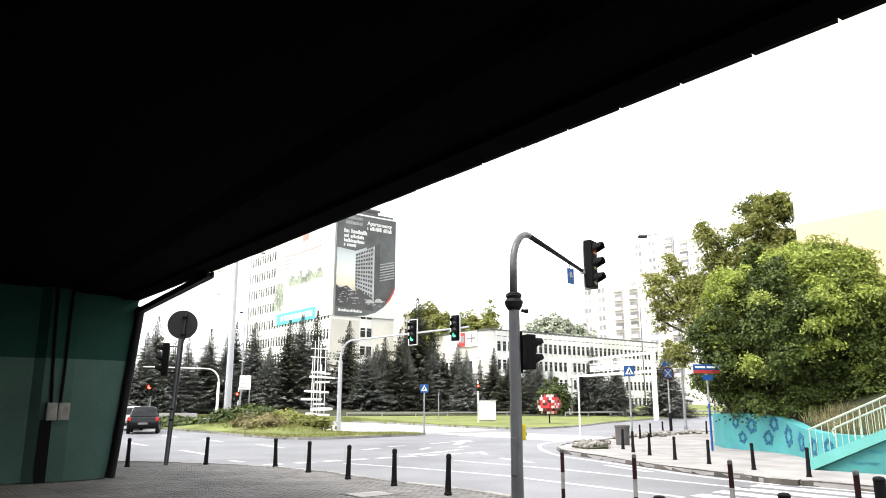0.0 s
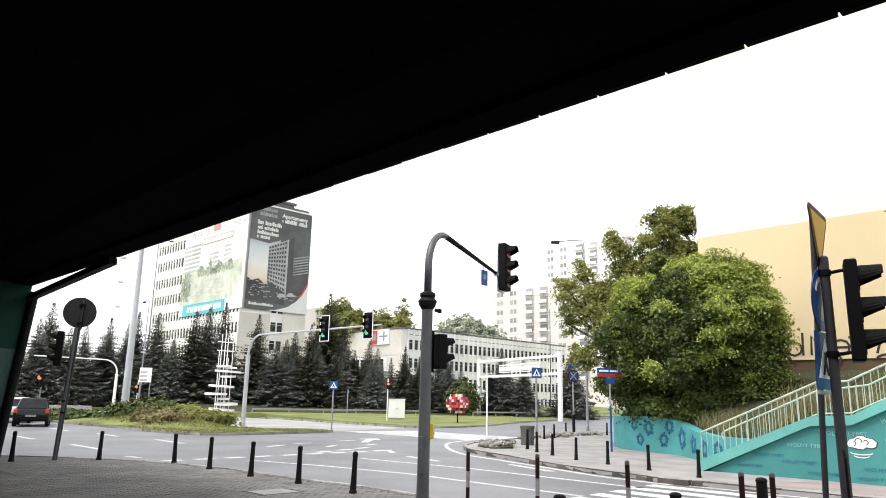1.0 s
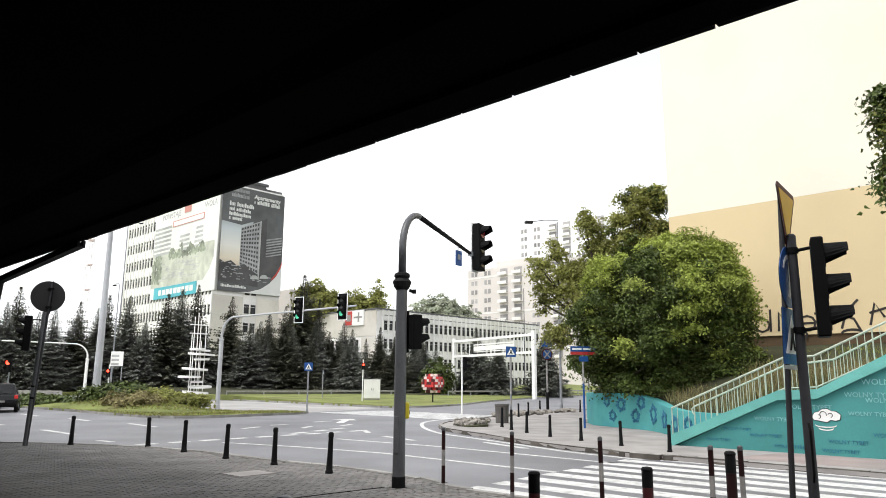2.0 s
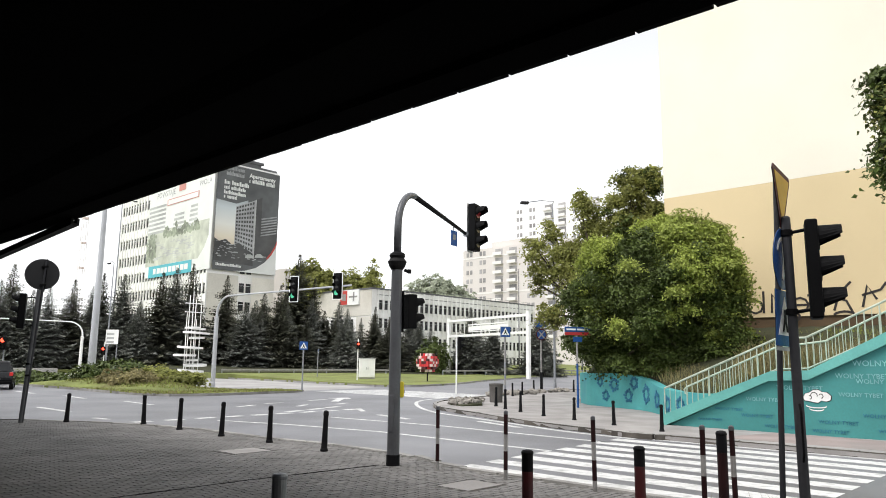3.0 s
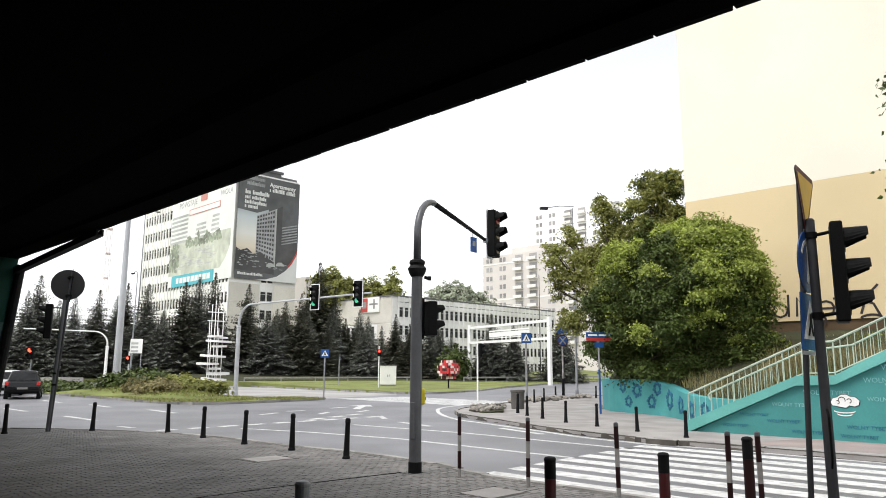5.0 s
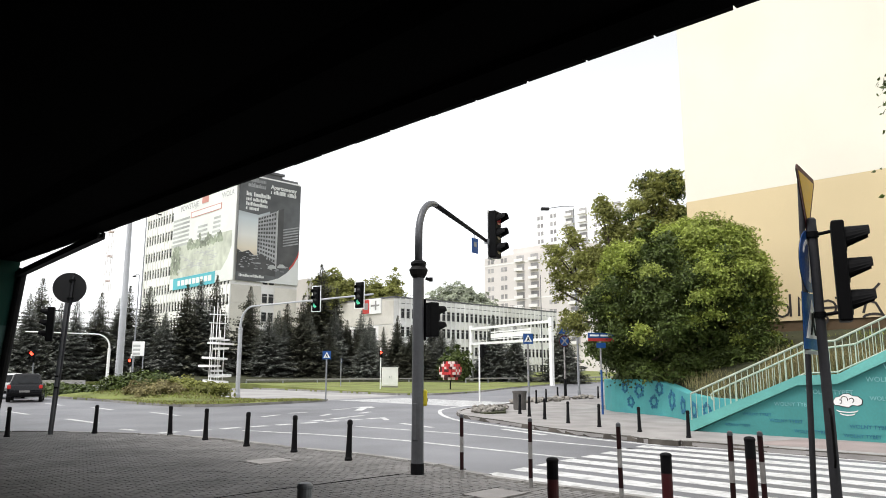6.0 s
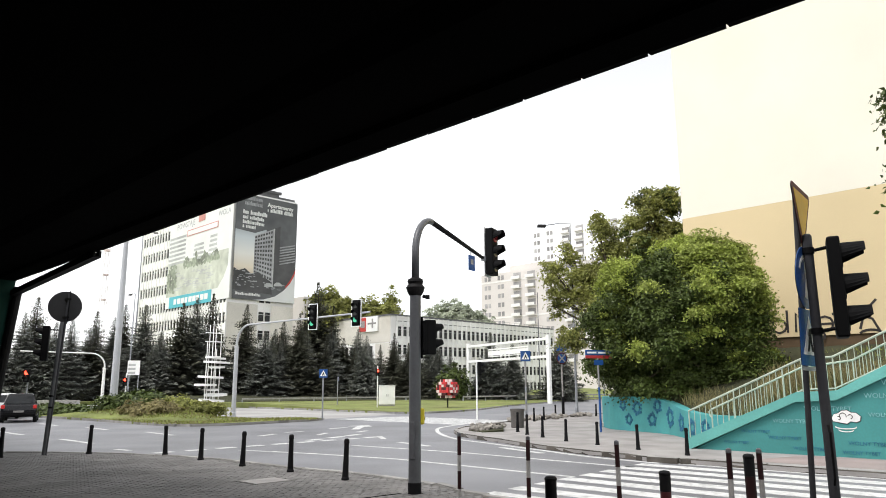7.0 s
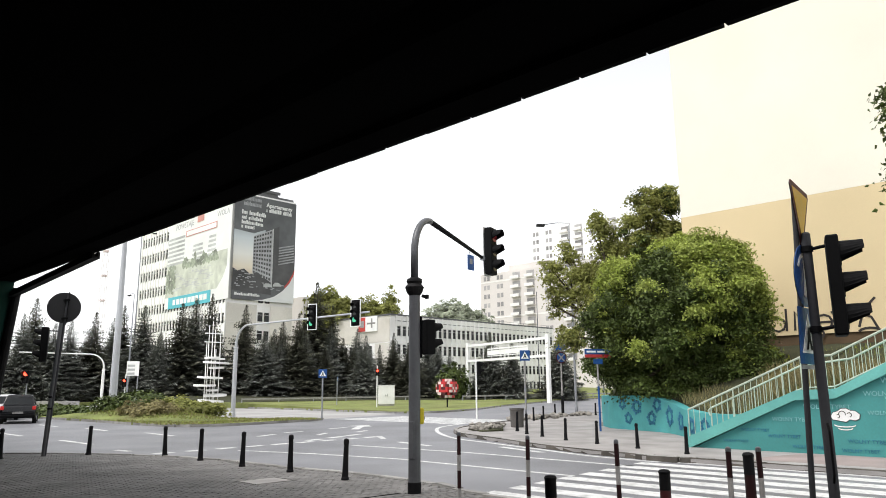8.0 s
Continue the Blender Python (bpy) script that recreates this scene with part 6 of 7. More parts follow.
def leaf_cloud(rg, lobes, count, size, shell=0.45, flat=0.45, per=30, clump=1.0, out=0.6):
    """Leaves as small folded quads in drooping clumps over a set of (centre, radii) lobes; returns verts, faces."""
    weights = np.array([a[1][0] * a[1][1] + a[1][1] * a[1][2] + a[1][0] * a[1][2] for a in lobes])
    weights /= weights.sum()
    n = count // per
    pick = rg.choice(len(lobes), size=n, p=weights)
    c0 = np.array([a[0] for a in lobes])[pick]
    r0 = np.array([a[1] for a in lobes])[pick]
    d = rg.normal(size=(n, 3))
    d /= np.linalg.norm(d, axis=1)[:, None]
    lump = np.array([1.0 + 0.36 * noise.noise((q[0] * 2.4 + c[0], q[1] * 2.4 + c[1], q[2] * 2.4)) + 0.26 * noise.noise((q[0] * 6 + c[1], q[1] * 6, q[2] * 6)) for q, c in zip(d, c0)])
    rad = (shell + (1 - shell) * rg.uniform(size=n) ** 0.45) * lump
    c = c0 + d * r0 * rad[:, None]
    cr = rg.uniform(0.22, 0.62, size=n) * (size / 0.12) ** 0.5 * clump
    o = rg.normal(size=(n, per, 3)) * (cr * 0.5)[:, None, None]
    o[:, :, 2] *= 0.4
    flatd = np.linalg.norm(o[:, :, :2], axis=2)
    o[:, :, 2] -= 0.45 * flatd ** 2 / cr[:, None]
    p = (c[:, None, :] + o).reshape(-1, 3)
    m = len(p)
    nrm = np.repeat(d * out, per, axis=0) + np.array((0, 0, flat)) + rg.normal(size=(m, 3)) * 0.38
    nrm /= np.linalg.norm(nrm, axis=1)[:, None]
    ax = np.cross(nrm, rg.normal(size=(m, 3)))
    ax /= np.linalg.norm(ax, axis=1)[:, None] + 1e-9
    bx = np.cross(nrm, ax)
    ln = (size * rg.uniform(0.7, 1.3, size=m))[:, None]
    w = ln * rg.uniform(0.35, 0.5, size=m)[:, None]
    quad = np.stack([p - ax * ln * 0.4, p + bx * w + nrm * 0.1 * ln, p + ax * ln - nrm * ln * 0.18, p - bx * w + nrm * 0.1 * ln], axis=1)
    return quad.reshape(-1, 3).tolist(), np.arange(4 * m).reshape(m, 4).tolist()


def limbs(bm, base, targets, r, rg):
    """Trunk that divides into limbs towards points."""
    fork = Vector(base) + Vector((0.1, 0.05, 0.3 * (max(t[2] for t in targets) - base[2])))
    tube(bm, [base, Vector(base).lerp(fork, 0.5) + Vector((rg.uniform(-0.1, 0.1), 0, 0)), fork], r, 9, r * 0.75)
    for tg in targets:
        tg = Vector(tg)
        mid = fork.lerp(tg, 0.5) + Vector((rg.uniform(-0.3, 0.3), rg.uniform(-0.3, 0.3), 0.25))
        tube(bm, [fork, mid, tg], r * 0.6, 7, 0.03)
        for _ in range(3):
            e = tg + Vector(rg.normal(size=3) * 0.3) - Vector((0, 0, 0.3))
            q = mid.lerp(tg, rg.uniform(0.2, 0.9))
            tube(bm, [q, q.lerp(e, 0.5) + Vector((0, 0, 0.1)), e], r * 0.2, 5, 0.012)


def bough_lobes(rg, lobes, n, lo, hi, lean=0.8):
    """Many small uneven lobes over the upper and outer sides of the main ones."""
    out = []
    w = np.array([a[1][0] * a[1][2] for a in lobes])
    for k in rg.choice(len(lobes), size=n, p=w / w.sum()):
        c, r = np.array(lobes[k][0]), np.array(lobes[k][1])
        d = rg.normal(size=3)
        d[2] = d[2] * 0.9 + 0.15
        d /= np.linalg.norm(d)
        s = rg.uniform(lo, hi)
        p = c + d * r * rg.uniform(lean, 1.18)
        out.append((tuple(p), (s * rg.uniform(0.8, 1.3), s * rg.uniform(0.8, 1.3), s * rg.uniform(0.55, 0.95))))
    return out


def tree(name, base, lobes, count, size, mat, label, category="tree", trunk_r=0.18, seed=1, shell=0.45, extra=None, targets=None, boughs=None):
    rg = np.random.RandomState(seed)
    targets = targets or [(c[0], c[1], c[2] - 0.1 * r[2]) for c, r in lobes]
    if boughs:
        inner = [(c, tuple(0.78 * x for x in r)) for c, r in lobes] * boughs[3]
        lobes = bough_lobes(rg, lobes, *boughs[:3], *boughs[4:]) + inner
    t = thing(name, placed(*base), label, category)
    V, Fc = leaf_cloud(rg, lobes, count, size, shell)
    put(from_arrays("crown", V, Fc, mat), t, (0, 0, 0), "crown")
    if extra:
        V, Fc = leaf_cloud(rg, extra[0], extra[1], size, shell)
        tagged(put(from_arrays("crown", V, Fc, extra[2]), t, (0, 0, 0), "crown"), extra[3])
    bm = B()
    limbs(bm, (0, 0, -0.2), targets, trunk_r, rg)
    part("trunk", bm, BARK, t)
    return t


# the dense bush tree over the low wall (places relative to its foot)
BUSH = [((0.0, 0.3, 3.1), (2.5, 2.5, 2.1)), ((0.8, -1.0, 4.1), (1.33, 1.33, 1.41)), ((0.9, -1.9, 2.8), (0.85, 0.85, 1.25)), ((0.7, -2.1, 1.4), (0.7, 0.7, 0.95)), ((0.6, 0.9, 4.6), (1.29, 1.29, 1.11)), ((0.1, 2.4, 3.5), (1.28, 1.28, 1.42)), ((-0.3, 3.4, 2.0), (0.8, 0.8, 1.1)), ((0.1, 3.6, 1.0), (0.5, 0.5, 0.6)), ((0.6, 2.3, 1.4), (1.40, 1.40, 1.35)), ((0.8, 0.0, 1.3), (1.8, 1.8, 1.5)), ((0.8, -1.6, 1.1), (0.95, 0.95, 0.95)), ((0.0, 2.4, 0.05), (0.9, 0.9, 0.55)), ((0.1, 0.8, 0.0), (1.3, 1.3, 0.55)), ((0.1, -0.8, 0.05), (1.2, 1.2, 0.55)), ((0.4, -1.9, 0.35), (0.8, 0.8, 0.55))]
# Upper lobes whose paler leaves stand in for the lit top.
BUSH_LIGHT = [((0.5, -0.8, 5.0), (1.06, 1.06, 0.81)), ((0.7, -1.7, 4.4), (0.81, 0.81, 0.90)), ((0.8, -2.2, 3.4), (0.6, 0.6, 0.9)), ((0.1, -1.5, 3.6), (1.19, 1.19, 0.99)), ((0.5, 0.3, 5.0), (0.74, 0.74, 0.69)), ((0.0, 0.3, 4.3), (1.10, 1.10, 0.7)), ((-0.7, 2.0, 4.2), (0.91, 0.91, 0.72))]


def top_shoots(seed, lobes, n, h0, h1):
    """Thin upright sprays standing on the upper sides of lobes."""
    rg = np.random.RandomState(seed)
    out = []
    for k in rg.randint(0, len(lobes), size=n):
        (x, y, z), (a, b, c) = lobes[k]
        t, f = rg.uniform(0, 6.283), rg.uniform(0, 0.95)
        h = rg.uniform(h0, h1)
        out.append(((x + a * f * math.cos(t), y + b * f * math.sin(t), z + c * math.sqrt(1 - f * f) + 0.3 * h), (0.15, 0.15, h)))
    return out


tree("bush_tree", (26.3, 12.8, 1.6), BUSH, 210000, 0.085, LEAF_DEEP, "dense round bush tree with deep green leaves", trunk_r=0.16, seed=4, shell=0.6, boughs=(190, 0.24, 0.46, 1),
     extra=(bough_lobes(np.random.RandomState(78), BUSH_LIGHT, 90, 0.2, 0.36) + bough_lobes(np.random.RandomState(80), BUSH[:6], 110, 0.1, 0.2, 0.95) + top_shoots(77, BUSH_LIGHT[:5], 46, 0.18, 0.4), 95000, LEAF_LIGHT, "yellow-green upper leaves with the light from above in their colour"))
# the taller, looser tree behind the house corner
TALL = [((1.2, -1.7, 10.2), (0.8, 0.8, 0.9)), ((0.2, -0.35, 10.4), (0.8, 0.8, 1.0)), ((-0.6, 1.1, 10.6), (0.45, 0.45, 0.7)), ((0.9, -1.6, 11.5), (0.94, 0.94, 1.11)), ((1.8, -2.2, 12.1), (0.62, 0.62, 0.87)), ((1.8, -2.2, 9.9), (0.62, 0.62, 1.40)), ((0.7, -1.1, 9.4), (1.24, 1.24, 1.29)), ((-0.3, 0.6, 9.8), (0.66, 0.66, 1.04)), ((0.0, 0.1, 8.5), (1.24, 1.24, 1.29)), ((-1.6, 2.5, 9.3), (0.39, 0.39, 0.68)), ((-2.0, 3.1, 8.1), (0.55, 0.55, 0.80)), ((-1.7, 2.7, 6.7), (0.77, 0.77, 1.04)), ((-2.1, 3.2, 6.2), (0.39, 0.39, 0.55)), ((-1.0, 1.6, 7.9), (0.72, 0.72, 0.92)), ((-1.3, 1.2, 6.0), (1.09, 1.09, 1.27)), ((-2.3, 1.8, 4.4), (0.65, 0.65, 0.78)), ((-0.7, -0.8, 6.2), (1.62, 1.62, 1.50))]
tree("tall_tree", (34.5, 20.2, 0.0), TALL, 38000, 0.12, LEAF_OLIVE, "tall loose-crowned tree with olive leaves and gaps", trunk_r=0.2, seed=9, shell=0.3, boughs=(330, 0.13, 0.3, 0, 0.35),
     extra=(bough_lobes(np.random.RandomState(79), TALL[3:7], 30, 0.16, 0.34, 0.4), 7000, LEAF_DEEP, "darker leaves at the crown's top"))
# the tree whose outer twigs hang beside the yellow wall
tree("leafy_tree", (24.6, 2.4, 2.6), [((-0.3, 1.75, 7.9), (0.60, 0.60, 0.28)), ((-0.3, 1.6, 7.2), (0.79, 0.79, 0.53)), ((-0.3, 1.5, 6.5), (0.63, 0.63, 0.49)), ((-0.3, 1.85, 5.8), (0.49, 0.49, 0.39)), ((-0.3, 1.4, 5.0), (0.88, 0.88, 0.53)), ((0.2, -0.5, 6.2), (1.6, 1.4, 2.2))],
     30000, 0.12, LEAF_DEEP, "tree with deep green leaves beside the stairs", trunk_r=0.14, seed=12, shell=0.3,
     extra=([((-0.3, 1.5, 6.9), (0.6, 0.6, 0.9)), ((-0.2, 1.4, 5.3), (0.6, 0.6, 0.5))], 6000, LEAF_OLIVE, "olive leaves among the deep green ones"))
# distant broadleaf trees
tree("far_tree", (83.6, 113.5, 1.5), [((0, 0, 15.2), (4.2, 4.4, 4.0)), ((1.5, -3.0, 13.6), (3.6, 3.6, 3.2)), ((0, 2.0, 11), (4, 4, 4))], 22000, 0.45, LEAF_OLIVE, "broad olive-green tree behind the offices", trunk_r=0.35, seed=31, shell=0.5)
tree("far_tree", (88.5, 107.5, 1.5), [((0, 0, 14.2), (2.6, 2.6, 3.4)), ((1.5, -3.2, 13.4), (2.2, 2.2, 3.2)), ((0, 0, 10), (3, 3, 3))], 13000, 0.42, LEAF_OLIVE, "olive green tree behind the offices", trunk_r=0.3, seed=32, shell=0.5)
tree("poplar", (98.6, 112.6, 1.5), [((0, 0, 15.5), (1.9, 1.9, 5.0)), ((0, 0, 10), (2.1, 2.1, 5))], 7000, 0.4, LEAF_OLIVE, "slim upright poplar behind the offices", trunk_r=0.3, seed=33, shell=0.5)
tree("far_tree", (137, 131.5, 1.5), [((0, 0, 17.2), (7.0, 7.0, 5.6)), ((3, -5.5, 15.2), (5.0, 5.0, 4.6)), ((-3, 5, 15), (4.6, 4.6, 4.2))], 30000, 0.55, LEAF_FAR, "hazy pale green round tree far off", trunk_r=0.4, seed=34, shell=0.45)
tree("round_bush", (66.3, 63.7, 0.3), [((0, 0, 2.0), (1.9, 1.9, 2.1))], 4000, 0.25, LEAF_DEEP, "dark green bush on the lawn", "bush", 0.1, 35, 0.6)


def shrub(name, u, v, lobes, count, size, mat, label, seed):
    rg = np.random.RandomState(seed)
    V, Fc = leaf_cloud(rg, lobes, count, size, 0.6, 0.8)
    me = from_arrays(name, V, Fc, mat)
    ob = new(name, me)
    ob.matrix_basis = placed(u, v, island_height(u, v) - 0.05)
    return tagged(ob, label, "shrub", "creeping shrubs on the traffic island")


shrub("creeping_shrub", 17.2, 53.5, [((0, 0, 0.3), (1.6, 3.6, 0.45)), ((1.2, -3.0, 0.25), (1.3, 2.4, 0.4))], 5200, 0.2, LEAF_DEEP, "low deep green creeping shrub", 41)
shrub("creeping_shrub", 19.6, 46.6, [((0, 0, 0.4), (1.4, 2.4, 0.6)), ((-0.9, 1.6, 0.3), (1.2, 1.6, 0.45))], 5200, 0.18, LEAF_DEEP, "low deep green creeping shrub", 42)
shrub("creeping_shrub", 20.8, 43.6, [((0, 0, 0.3), (1.7, 2.2, 0.5)), ((1.0, -1.4, 0.2), (1.0, 1.4, 0.35))], 3600, 0.17, LEAF_OLIVE, "low olive creeping shrub turning dry", 43)
shrub("creeping_shrub", 18.6, 42.6, [((0, 0, 0.2), (1.6, 2.0, 0.4))], 2400, 0.16, DRY_GRASS, "dry brown creeping shrub", 44)


def blades(name, spots, mat, label, h0, h1, w, seed):
    """Grass blades as slim bent triangles at (u, v, z) spots, one object of stuff."""
    rg = np.random.RandomState(seed)
    V, Fc = [], []
    for x, y, z in spots:
        a = rg.uniform(0, 6.283)
        h = rg.uniform(h0, h1)
        lean = rg.normal(size=2) * h * 0.3
        dx, dy = math.cos(a) * w, math.sin(a) * w
        i = len(V)
        V.extend([(x - dx, y - dy, z - 0.02), (x + dx, y + dy, z - 0.02), (x + dx * 0.5 + lean[0] * 0.5, y + dy * 0.5 + lean[1] * 0.5, z + h * 0.6), (x - dx * 0.5 + lean[0] * 0.5, y - dy * 0.5 + lean[1] * 0.5, z + h * 0.6), (x + lean[0], y + lean[1], z + h)])
        Fc.extend([(i, i + 1, i + 2, i + 3), (i + 3, i + 2, i + 4)])
    ob = new(name, from_arrays(name, V, Fc, mat))
    ob.matrix_basis = GRID
    return tagged(ob, label, "grass", kind="stuff")


rg = np.random.RandomState(50)
spots = []
while len(spots) < 9000:
    u, v = rg.uniform(15.8, 25), rg.uniform(33.4, 52)
    if u > 24.4 or (v > 37 and u > 22.2) or (u + v < 50.4):
        continue
    spots.append((u, v, island_height(u, v)))
blades("grass_island", spots[:5500], GRASS, "green grass blades on the traffic island", 0.03, 0.1, 0.03, 51)
blades("dry_grass_island", spots[5500:], DRY_GRASS, "dry yellow grass blades on the traffic island", 0.03, 0.1, 0.03, 52)
spots = []
for k in range(2600):
    i = rg.randint(2, len(low_line) - 12)
    p = low_line[i].lerp(low_line[i + 1], rg.uniform())
    f = rg.uniform(0.05, 1.0)
    spots.append((p.x + 0.3 + 1.6 * f, p.y - 0.2 - 0.4 * f, p.z - 0.12 + 0.4 * f))
for k in range(6500):
    v = rg.uniform(0.5, 9.2)
    z = np.interp(-v, [-9.75, -6.66, -5.7, -4.2, -2.3], [0.42, 1.5, 1.55, 2.35, 3.3])
    f = rg.uniform(0.0, 1.0)
    spots.append((22.15 + 2.6 * f, v, z + (max(z, 2.0) - z) * f))
blades("dry_grass_slope", spots, DRY_GRASS, "tall dry grass on the slope behind the low wall", 0.25, 0.7, 0.018, 53)
spots = [(rg.uniform(22.3, 30), rg.uniform(2.5, 9.5), 0) for _ in range(2500)]
spots = [(u, v, float(np.interp(-v, [-9.75, -6.66, -5.7, -4.2, -2.3], [0.42, 1.5, 1.55, 2.35, 3.3])) * max(0, 1 - (u - 22.1) / 9) + (2.0 + 1.3 * (u - 25) / 6.2 if u > 25 else 2.0) * min(1, (u - 22.1) / 9)) for u, v, _ in spots]
blades("green_grass_slope", spots, GRASS, "green weeds on the slope", 0.2, 0.6, 0.03, 54)
spots = [(rg.normal(8.2, 0.25), rg.normal(2.7, 0.35), 0.0) for _ in range(220)]
blades("weeds_kerb", spots, DRY_GRASS, "thin weeds at the foot of the sign post", 0.1, 0.35, 0.006, 55)

# ---- road markings ----
def mark(pts, label=""):
    bm = B()
    prism(bm, pts, -0.0995, -0.094)
    return part("road_marking", bm, MARKING, road, label)


road = bpy.data.objects["road"]
for k in range(10):
    u = 9.55 + 0.86 * k
    mark([(u, 3.05), (u + 0.46, 3.05), (u + 0.46, 8.62 + 0.07 * k), (u, 8.58 + 0.07 * k)])


def line_mark(a, b, w=0.12):
    a, b = Vector(a), Vector(b)
    d = (b - a).normalized()
    s = Vector((-d.y, d.x)) * w / 2
    mark([(a.x + s.x, a.y + s.y), (a.x - s.x, a.y - s.y), (b.x - s.x, b.y - s.y), (b.x + s.x, b.y + s.y)])


line_mark((12.7, 8.8), (12.75, 14.2), 0.13)
line_mark((12.75, 14.2), (12.2, 17.2), 0.13)
line_mark((12.2, 17.2), (11.4, 19.8), 0.13)
line_mark((15.1, 8.8), (15.25, 14.2), 0.13)
line_mark((15.25, 14.2), (14.8, 18.7), 0.13)
EDGE_LINE = [(16.3, 8.8), (16.6, 11.0), (17.3, 13.0), (18.4, 16.2), (19.0, 18.0), (20.4, 20.2), (22.3, 22.4), (24.2, 24.0), (27, 25.2)]
ep = [(p.x, p.y) for p in smooth_line(EDGE_LINE, 3)]
for a, b in zip(ep, ep[1:]):
    line_mark(a, b, 0.16)
for k in range(9):
    u = 9.2 + 1.02 * k
    line_mark((u, 20.7 + 0.06 * k), (u + 0.6, 20.75 + 0.06 * k), 0.3)
for u, v in ((15.1, 21.6), (16.4, 22.1), (17.6, 22.6)):
    line_mark((u, v), (u + 0.8, v + 0.25), 0.3)
for a, b in (((15.2, 25.0), (16.3, 25.6)), ((17.2, 26.2), (18.1, 26.3)), ((17.2, 23.9), (18.1, 24.6)), ((19.3, 24.1), (20.2, 24.6)), ((20.0, 27.0), (21.2, 27.3)), ((16.6, 12.5), (17.3, 14.6)), ((16.2, 16.6), (16.7, 18.6)), ((17.4, 20.2), (18.2, 21.4)), ((9.0, 22.9), (9.1, 22.1)), ((13.2, 28.0), (13.4, 31.0)), ((12.9, 34.0), (13.1, 37.0)), ((12.7, 40.0), (12.8, 43.0)), ((9.4, 26.0), (9.4, 29.0)), ((9.2, 33.0), (9.2, 36.0))):
    line_mark(a, b, 0.2)
mark([(20.6, 25.6), (22.2, 27.2), (22.5, 27.0), (23.2, 28.1), (22.0, 28.2), (22.2, 27.7), (20.4, 25.9)])
for k in range(12):
    v = 25.2 + 0.84 * k
    mark([(26.4, v), (31.6, v - 0.25), (31.6, v + 0.3), (26.4, v + 0.55)])
bm = B()
prism(bm, [(25.6, 35.6), (34.2, 38.2), (34.6, 42), (35.6, 56), (36.4, 88), (24.6, 88), (23.6, 60), (22.8, 43)], -0.0996, -0.096)
part("concrete_lane", bm, PALE_ROAD, road, "pale worn concrete lane")

# iron covers in the pavement
for u, v, s in ((7.6, 12.2, 0.38), (7.85, 6.8, 0.36)):
    bm = B()
    prism(bm, [(u - s, v - s * 0.8), (u + s, v - s * 0.8), (u + s, v + s * 0.8), (u - s, v + s * 0.8)], -0.01, 0.006)
    part("cover_plate", bm, SLAB, near_pavement, "square concrete access cover")

bm = B()
prism(bm, [(1.6, 9.2), (3.6, 9.19), (5.8, 9.24), (8.25, 9.12), (8.25, 9.155), (5.8, 9.275), (3.6, 9.225), (1.6, 9.235)], -0.01, 0.004)
part("seam", bm, NEAR_BLACK, near_pavement, "dark sunken seam across the paving")
RED_SLAB = material("faded_red_paving", (0.31, 0.25, 0.235, 1), 0.88, grain=50, blotch=0.7, vary=0.2, stain=(0.24, 0.22, 0.21, 1), stain_size=0.5, stain_amount=0.7)
bm = B()
prism(bm, [(17.3, -2.0), (19.5, -2.0), (19.5, 6.6), (17.3, 7.2)], -0.01, 0.005)
part("red_strip", bm, RED_SLAB, far_pavement, "faded reddish paving by the crossing")
# rubble at the dug-up corner
STONE = material("broken_stone", (0.2, 0.185, 0.165, 1), 0.95, grain=20, blotch=3, vary=0.3, spread=0.3, island=0.3, bump=0.7)
rg = np.random.RandomState(70)
bm = B()
prism(bm, [(21.3, 18.9), (21.9, 20.2), (23.3, 21.4), (25.0, 21.9), (24.6, 20.8), (23.4, 19.6), (22.2, 18.6)], 0.0, [0.03, 0.02, 0.02, 0.02, 0.1, 0.16, 0.08])
solid("earth_heap", bm, EARTH, GRID, "dug-up earth patch at the kerb corner", "earth")


def stone(r, seed):
    g = np.random.RandomState(seed)
    bm = B()
    bmesh.ops.create_icosphere(bm, subdivisions=1, radius=r)
    for w in bm.verts:
        w.co *= g.uniform(0.7, 1.2)
        w.co.z *= 0.6
    me = bpy.data.meshes.new("stone")
    bm.to_mesh(me)
    bm.free()
    me.materials.append(STONE)
    return me


stones = [stone(0.13, k) for k in range(6)]
heap = thing("rubble_heap", GRID, "heap of broken stones and earth at the kerb corner", "rubble")
for k in range(70):
    f = rg.uniform()
    u, v = (22.0 + 2.6 * f + rg.normal(0, 0.35), 19.4 + 1.9 * f + rg.normal(0, 0.3))
    ob = put(stones[k % 6], heap, (u, v, rg.uniform(0.02, 0.16)), "stone")
    ob.rotation_euler = (0, 0, rg.uniform(0, 6))
    s = rg.uniform(0.6, 1.5)
    ob.scale = (s, s, s)
row = thing("rubble_row", GRID, "low row of broken paving stones along the kerb", "rubble")
for k in range(64):
    f = rg.uniform()
    ob = put(stones[k % 6], row, (28.6 + 9.4 * f + rg.normal(0, 0.2), 23.5 + 1.6 * f + rg.normal(0, 0.25), rg.uniform(0.04, 0.16)), "stone")
    ob.rotation_euler = (0, 0, rg.uniform(0, 6))
    s = rg.uniform(0.8, 2.0)
    ob.scale = (s, s, s)

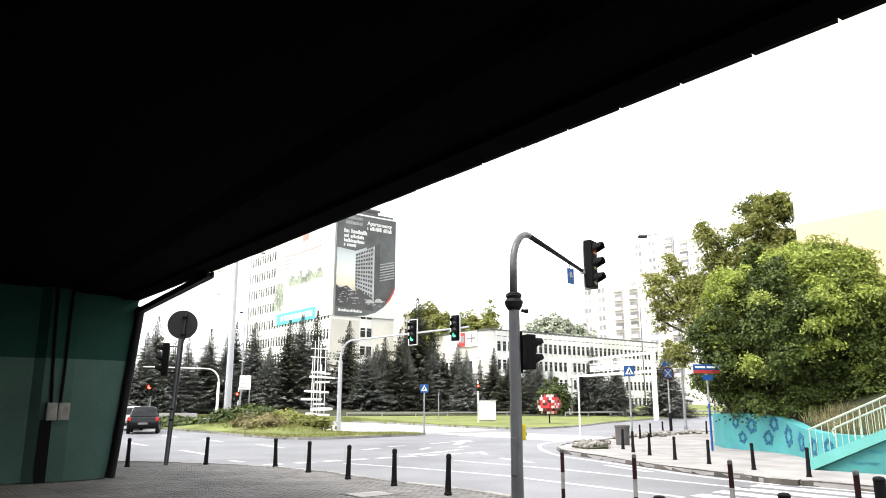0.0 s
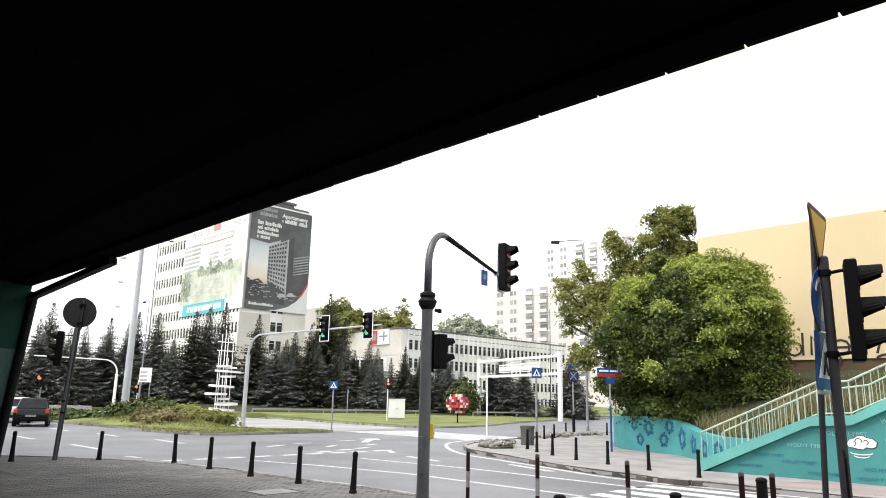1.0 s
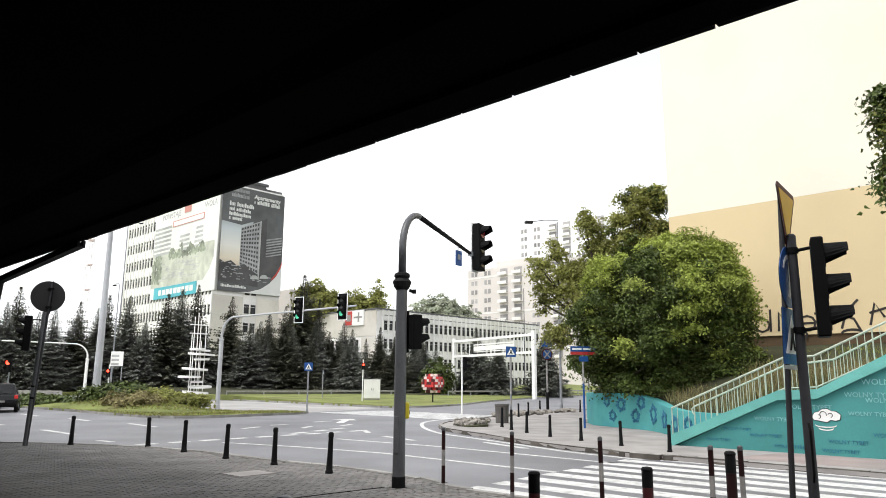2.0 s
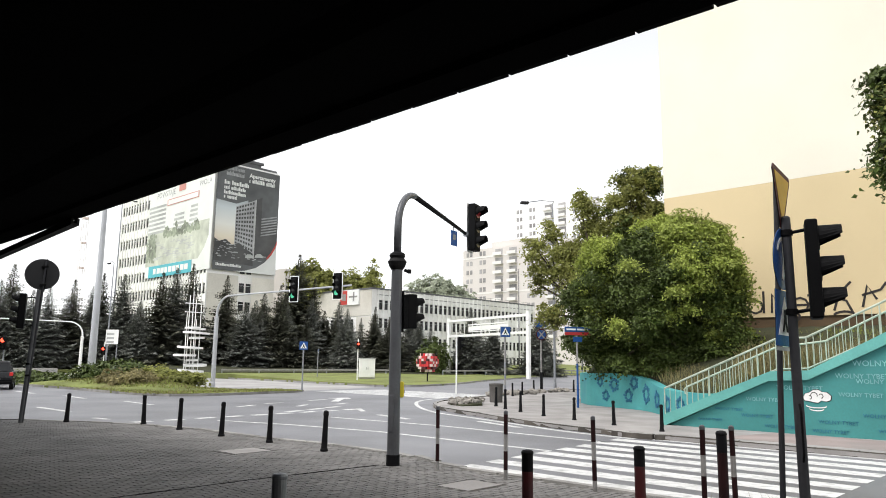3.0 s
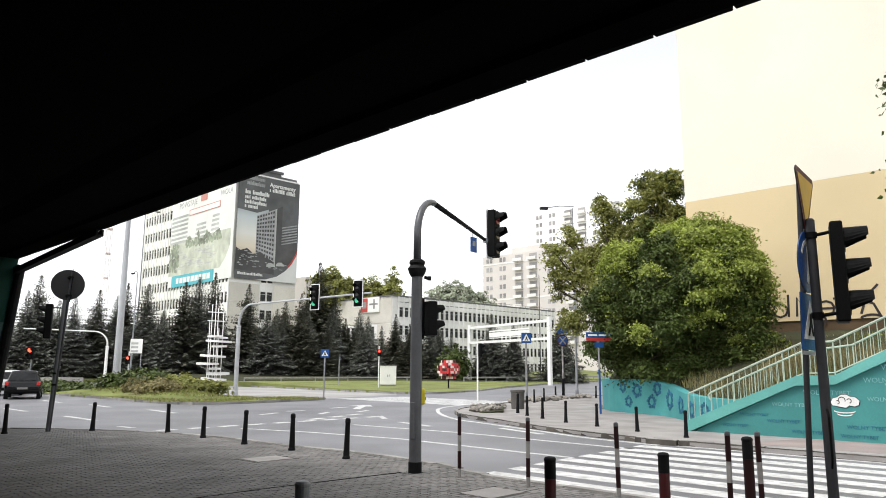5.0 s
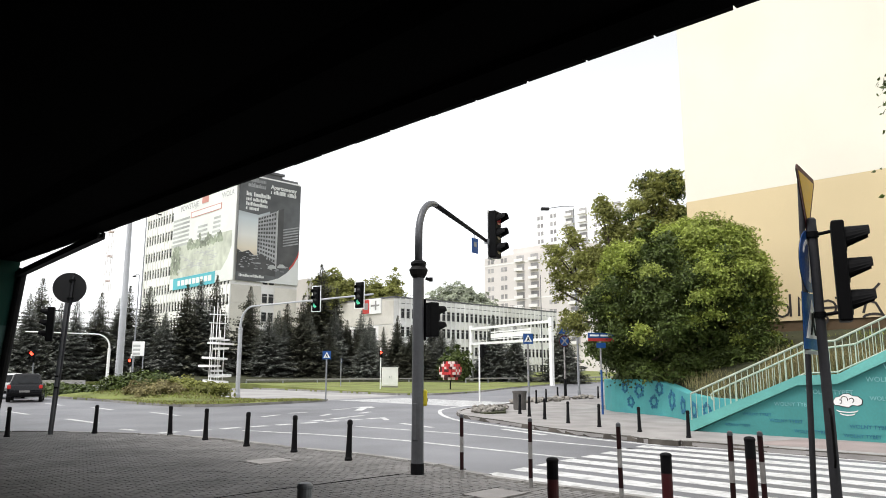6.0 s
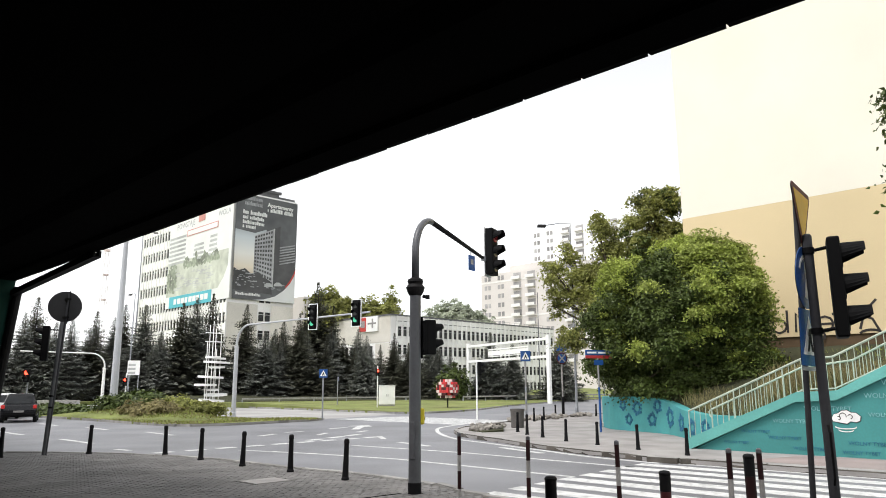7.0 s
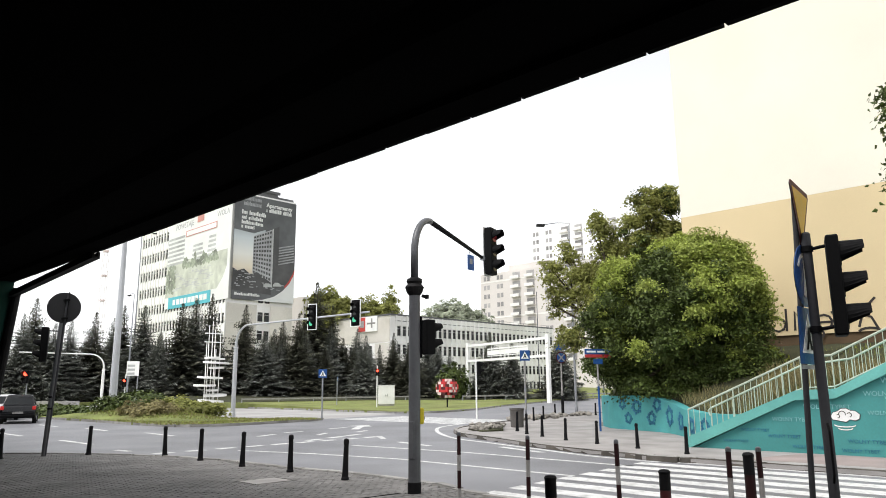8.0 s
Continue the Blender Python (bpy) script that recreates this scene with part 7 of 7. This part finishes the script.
# ---- kerb stones ----
def kerb_mesh(n, w, h, face):
    bm = B()
    box(bm, 0.006, n - 0.006, -w / 2, w / 2, -h, 0.0)
    for q in bm.verts:
        if q.co.z > -0.01 and q.co.y > 0:
            q.co.y -= 0.02
    bmesh.ops.recalc_face_normals(bm, faces=bm.faces[:])
    me = bpy.data.meshes.new("kerb_stone")
    bm.to_mesh(me)
    bm.free()
    me.materials.append(KERB)
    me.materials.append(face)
    # Upright faces take the second material, the top keeps the first.
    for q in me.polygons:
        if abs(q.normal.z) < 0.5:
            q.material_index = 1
    return me


kerb = kerb_mesh(0.8, 0.16, 0.14, KERB)
dark_faced_kerb = kerb_mesh(0.8, 0.16, 0.14, KERB_DARK_FACE)


def kerb_line(curve, parent, side, lo, hi, z=0.012, mesh=kerb):
    n = 0
    for p, d in resample(curve, 0.8):
        if not (lo(p) and hi(p)):
            continue
        ob = put(mesh, parent, (p.x - d.y * side * 0.075, p.y + d.x * side * 0.075, z + random.uniform(-0.006, 0.006)), "kerb_stone")
        ob.rotation_euler = (0, 0, math.atan2(d.y, d.x) + random.uniform(-0.012, 0.012))
        n += 1


kerb_line(near_curve, near_pavement, 1, lambda p: p.y > -3, lambda p: p.x > 0)
kerb_line(far_curve, far_pavement, -1, lambda p: p.y > -2, lambda p: p.x < 46, 0.03, dark_faced_kerb)
kerb_line(island_curve, bpy.data.objects["lawn_island"], 1, lambda p: p.y < 75, lambda p: p.x < 60, 0.03)
kerb_line(lawn_curve, bpy.data.objects["lawn_far"], 1, lambda p: 30 < p.y < 62, lambda p: p.x < 95, 0.03)

# ---- block paving ----
rg = np.random.RandomState(90)
paver = bpy.data.meshes.new("paving_block")
bm = B()
vs = [bm.verts.new(q) for q in ((-0.096, -0.046, -0.03), (0.096, -0.046, -0.03), (0.096, 0.046, -0.03), (-0.096, 0.046, -0.03), (-0.092, -0.042, 0), (0.092, -0.042, 0), (0.092, 0.042, 0), (-0.092, 0.042, 0))]
for q in ((4, 5, 6, 7), (0, 1, 5, 4), (1, 2, 6, 5), (2, 3, 7, 6), (3, 0, 4, 7)):
    bm.faces.new([vs[i] for i in q])
bm.to_mesh(paver)
bm.free()
paver.materials.append(PAVER)
block = np.array([v.co[:] for v in paver.vertices])
quads = np.array([p.vertices[:] for p in paver.polygons])
edge_u = np.array([p[0] for p in near_curve])
edge_v = np.array([p[1] for p in near_curve])
V, Fc, single = [], [], 0
for j in range(185):
    v = 3.9 + 0.1 * j
    if v > 22.3:
        break
    limit = float(np.interp(v, edge_v[:56], edge_u[:56])) - 0.26
    for i in range(95):
        u = -7.0 + 0.2 * i + (0.1 if j % 2 else 0.0)
        if u > limit or (u < -1.5 and v < 9) or (u < 3.5 and v < 4.6) or math.hypot(u - 8.37, v - 8.93) < 0.14:
            continue
        if any(abs(u - cu) < s + 0.08 and abs(v - cv) < s * 0.8 + 0.04 for cu, cv, s in ((7.6, 12.2, 0.38), (7.85, 6.8, 0.36))):
            continue
        if v > 18.0 and u < 4.7:
            continue
        z = rg.uniform(-0.004, 0.002)
        if 3.9 < u < 6.9 and 4.8 < v < 6.7 and single < 300:
            ob = put(paver, near_pavement, (u, v, z), "paving_block")
            ob.rotation_euler = (rg.normal(0, 0.008), rg.normal(0, 0.006), rg.normal(0, 0.01))
            single += 1
            continue
        q = block.copy()
        q[:, 2] += q[:, 0] * rg.normal(0, 0.006) + q[:, 1] * rg.normal(0, 0.01)
        base = len(V)
        V.extend((q + (u, v, z)).tolist())
        Fc.extend((quads + base).tolist())
rest = new("paving_blocks", from_arrays("paving_blocks", V, Fc, PAVER))
rest.parent = near_pavement
tagged(rest, "grey concrete paving blocks", kind="stuff")
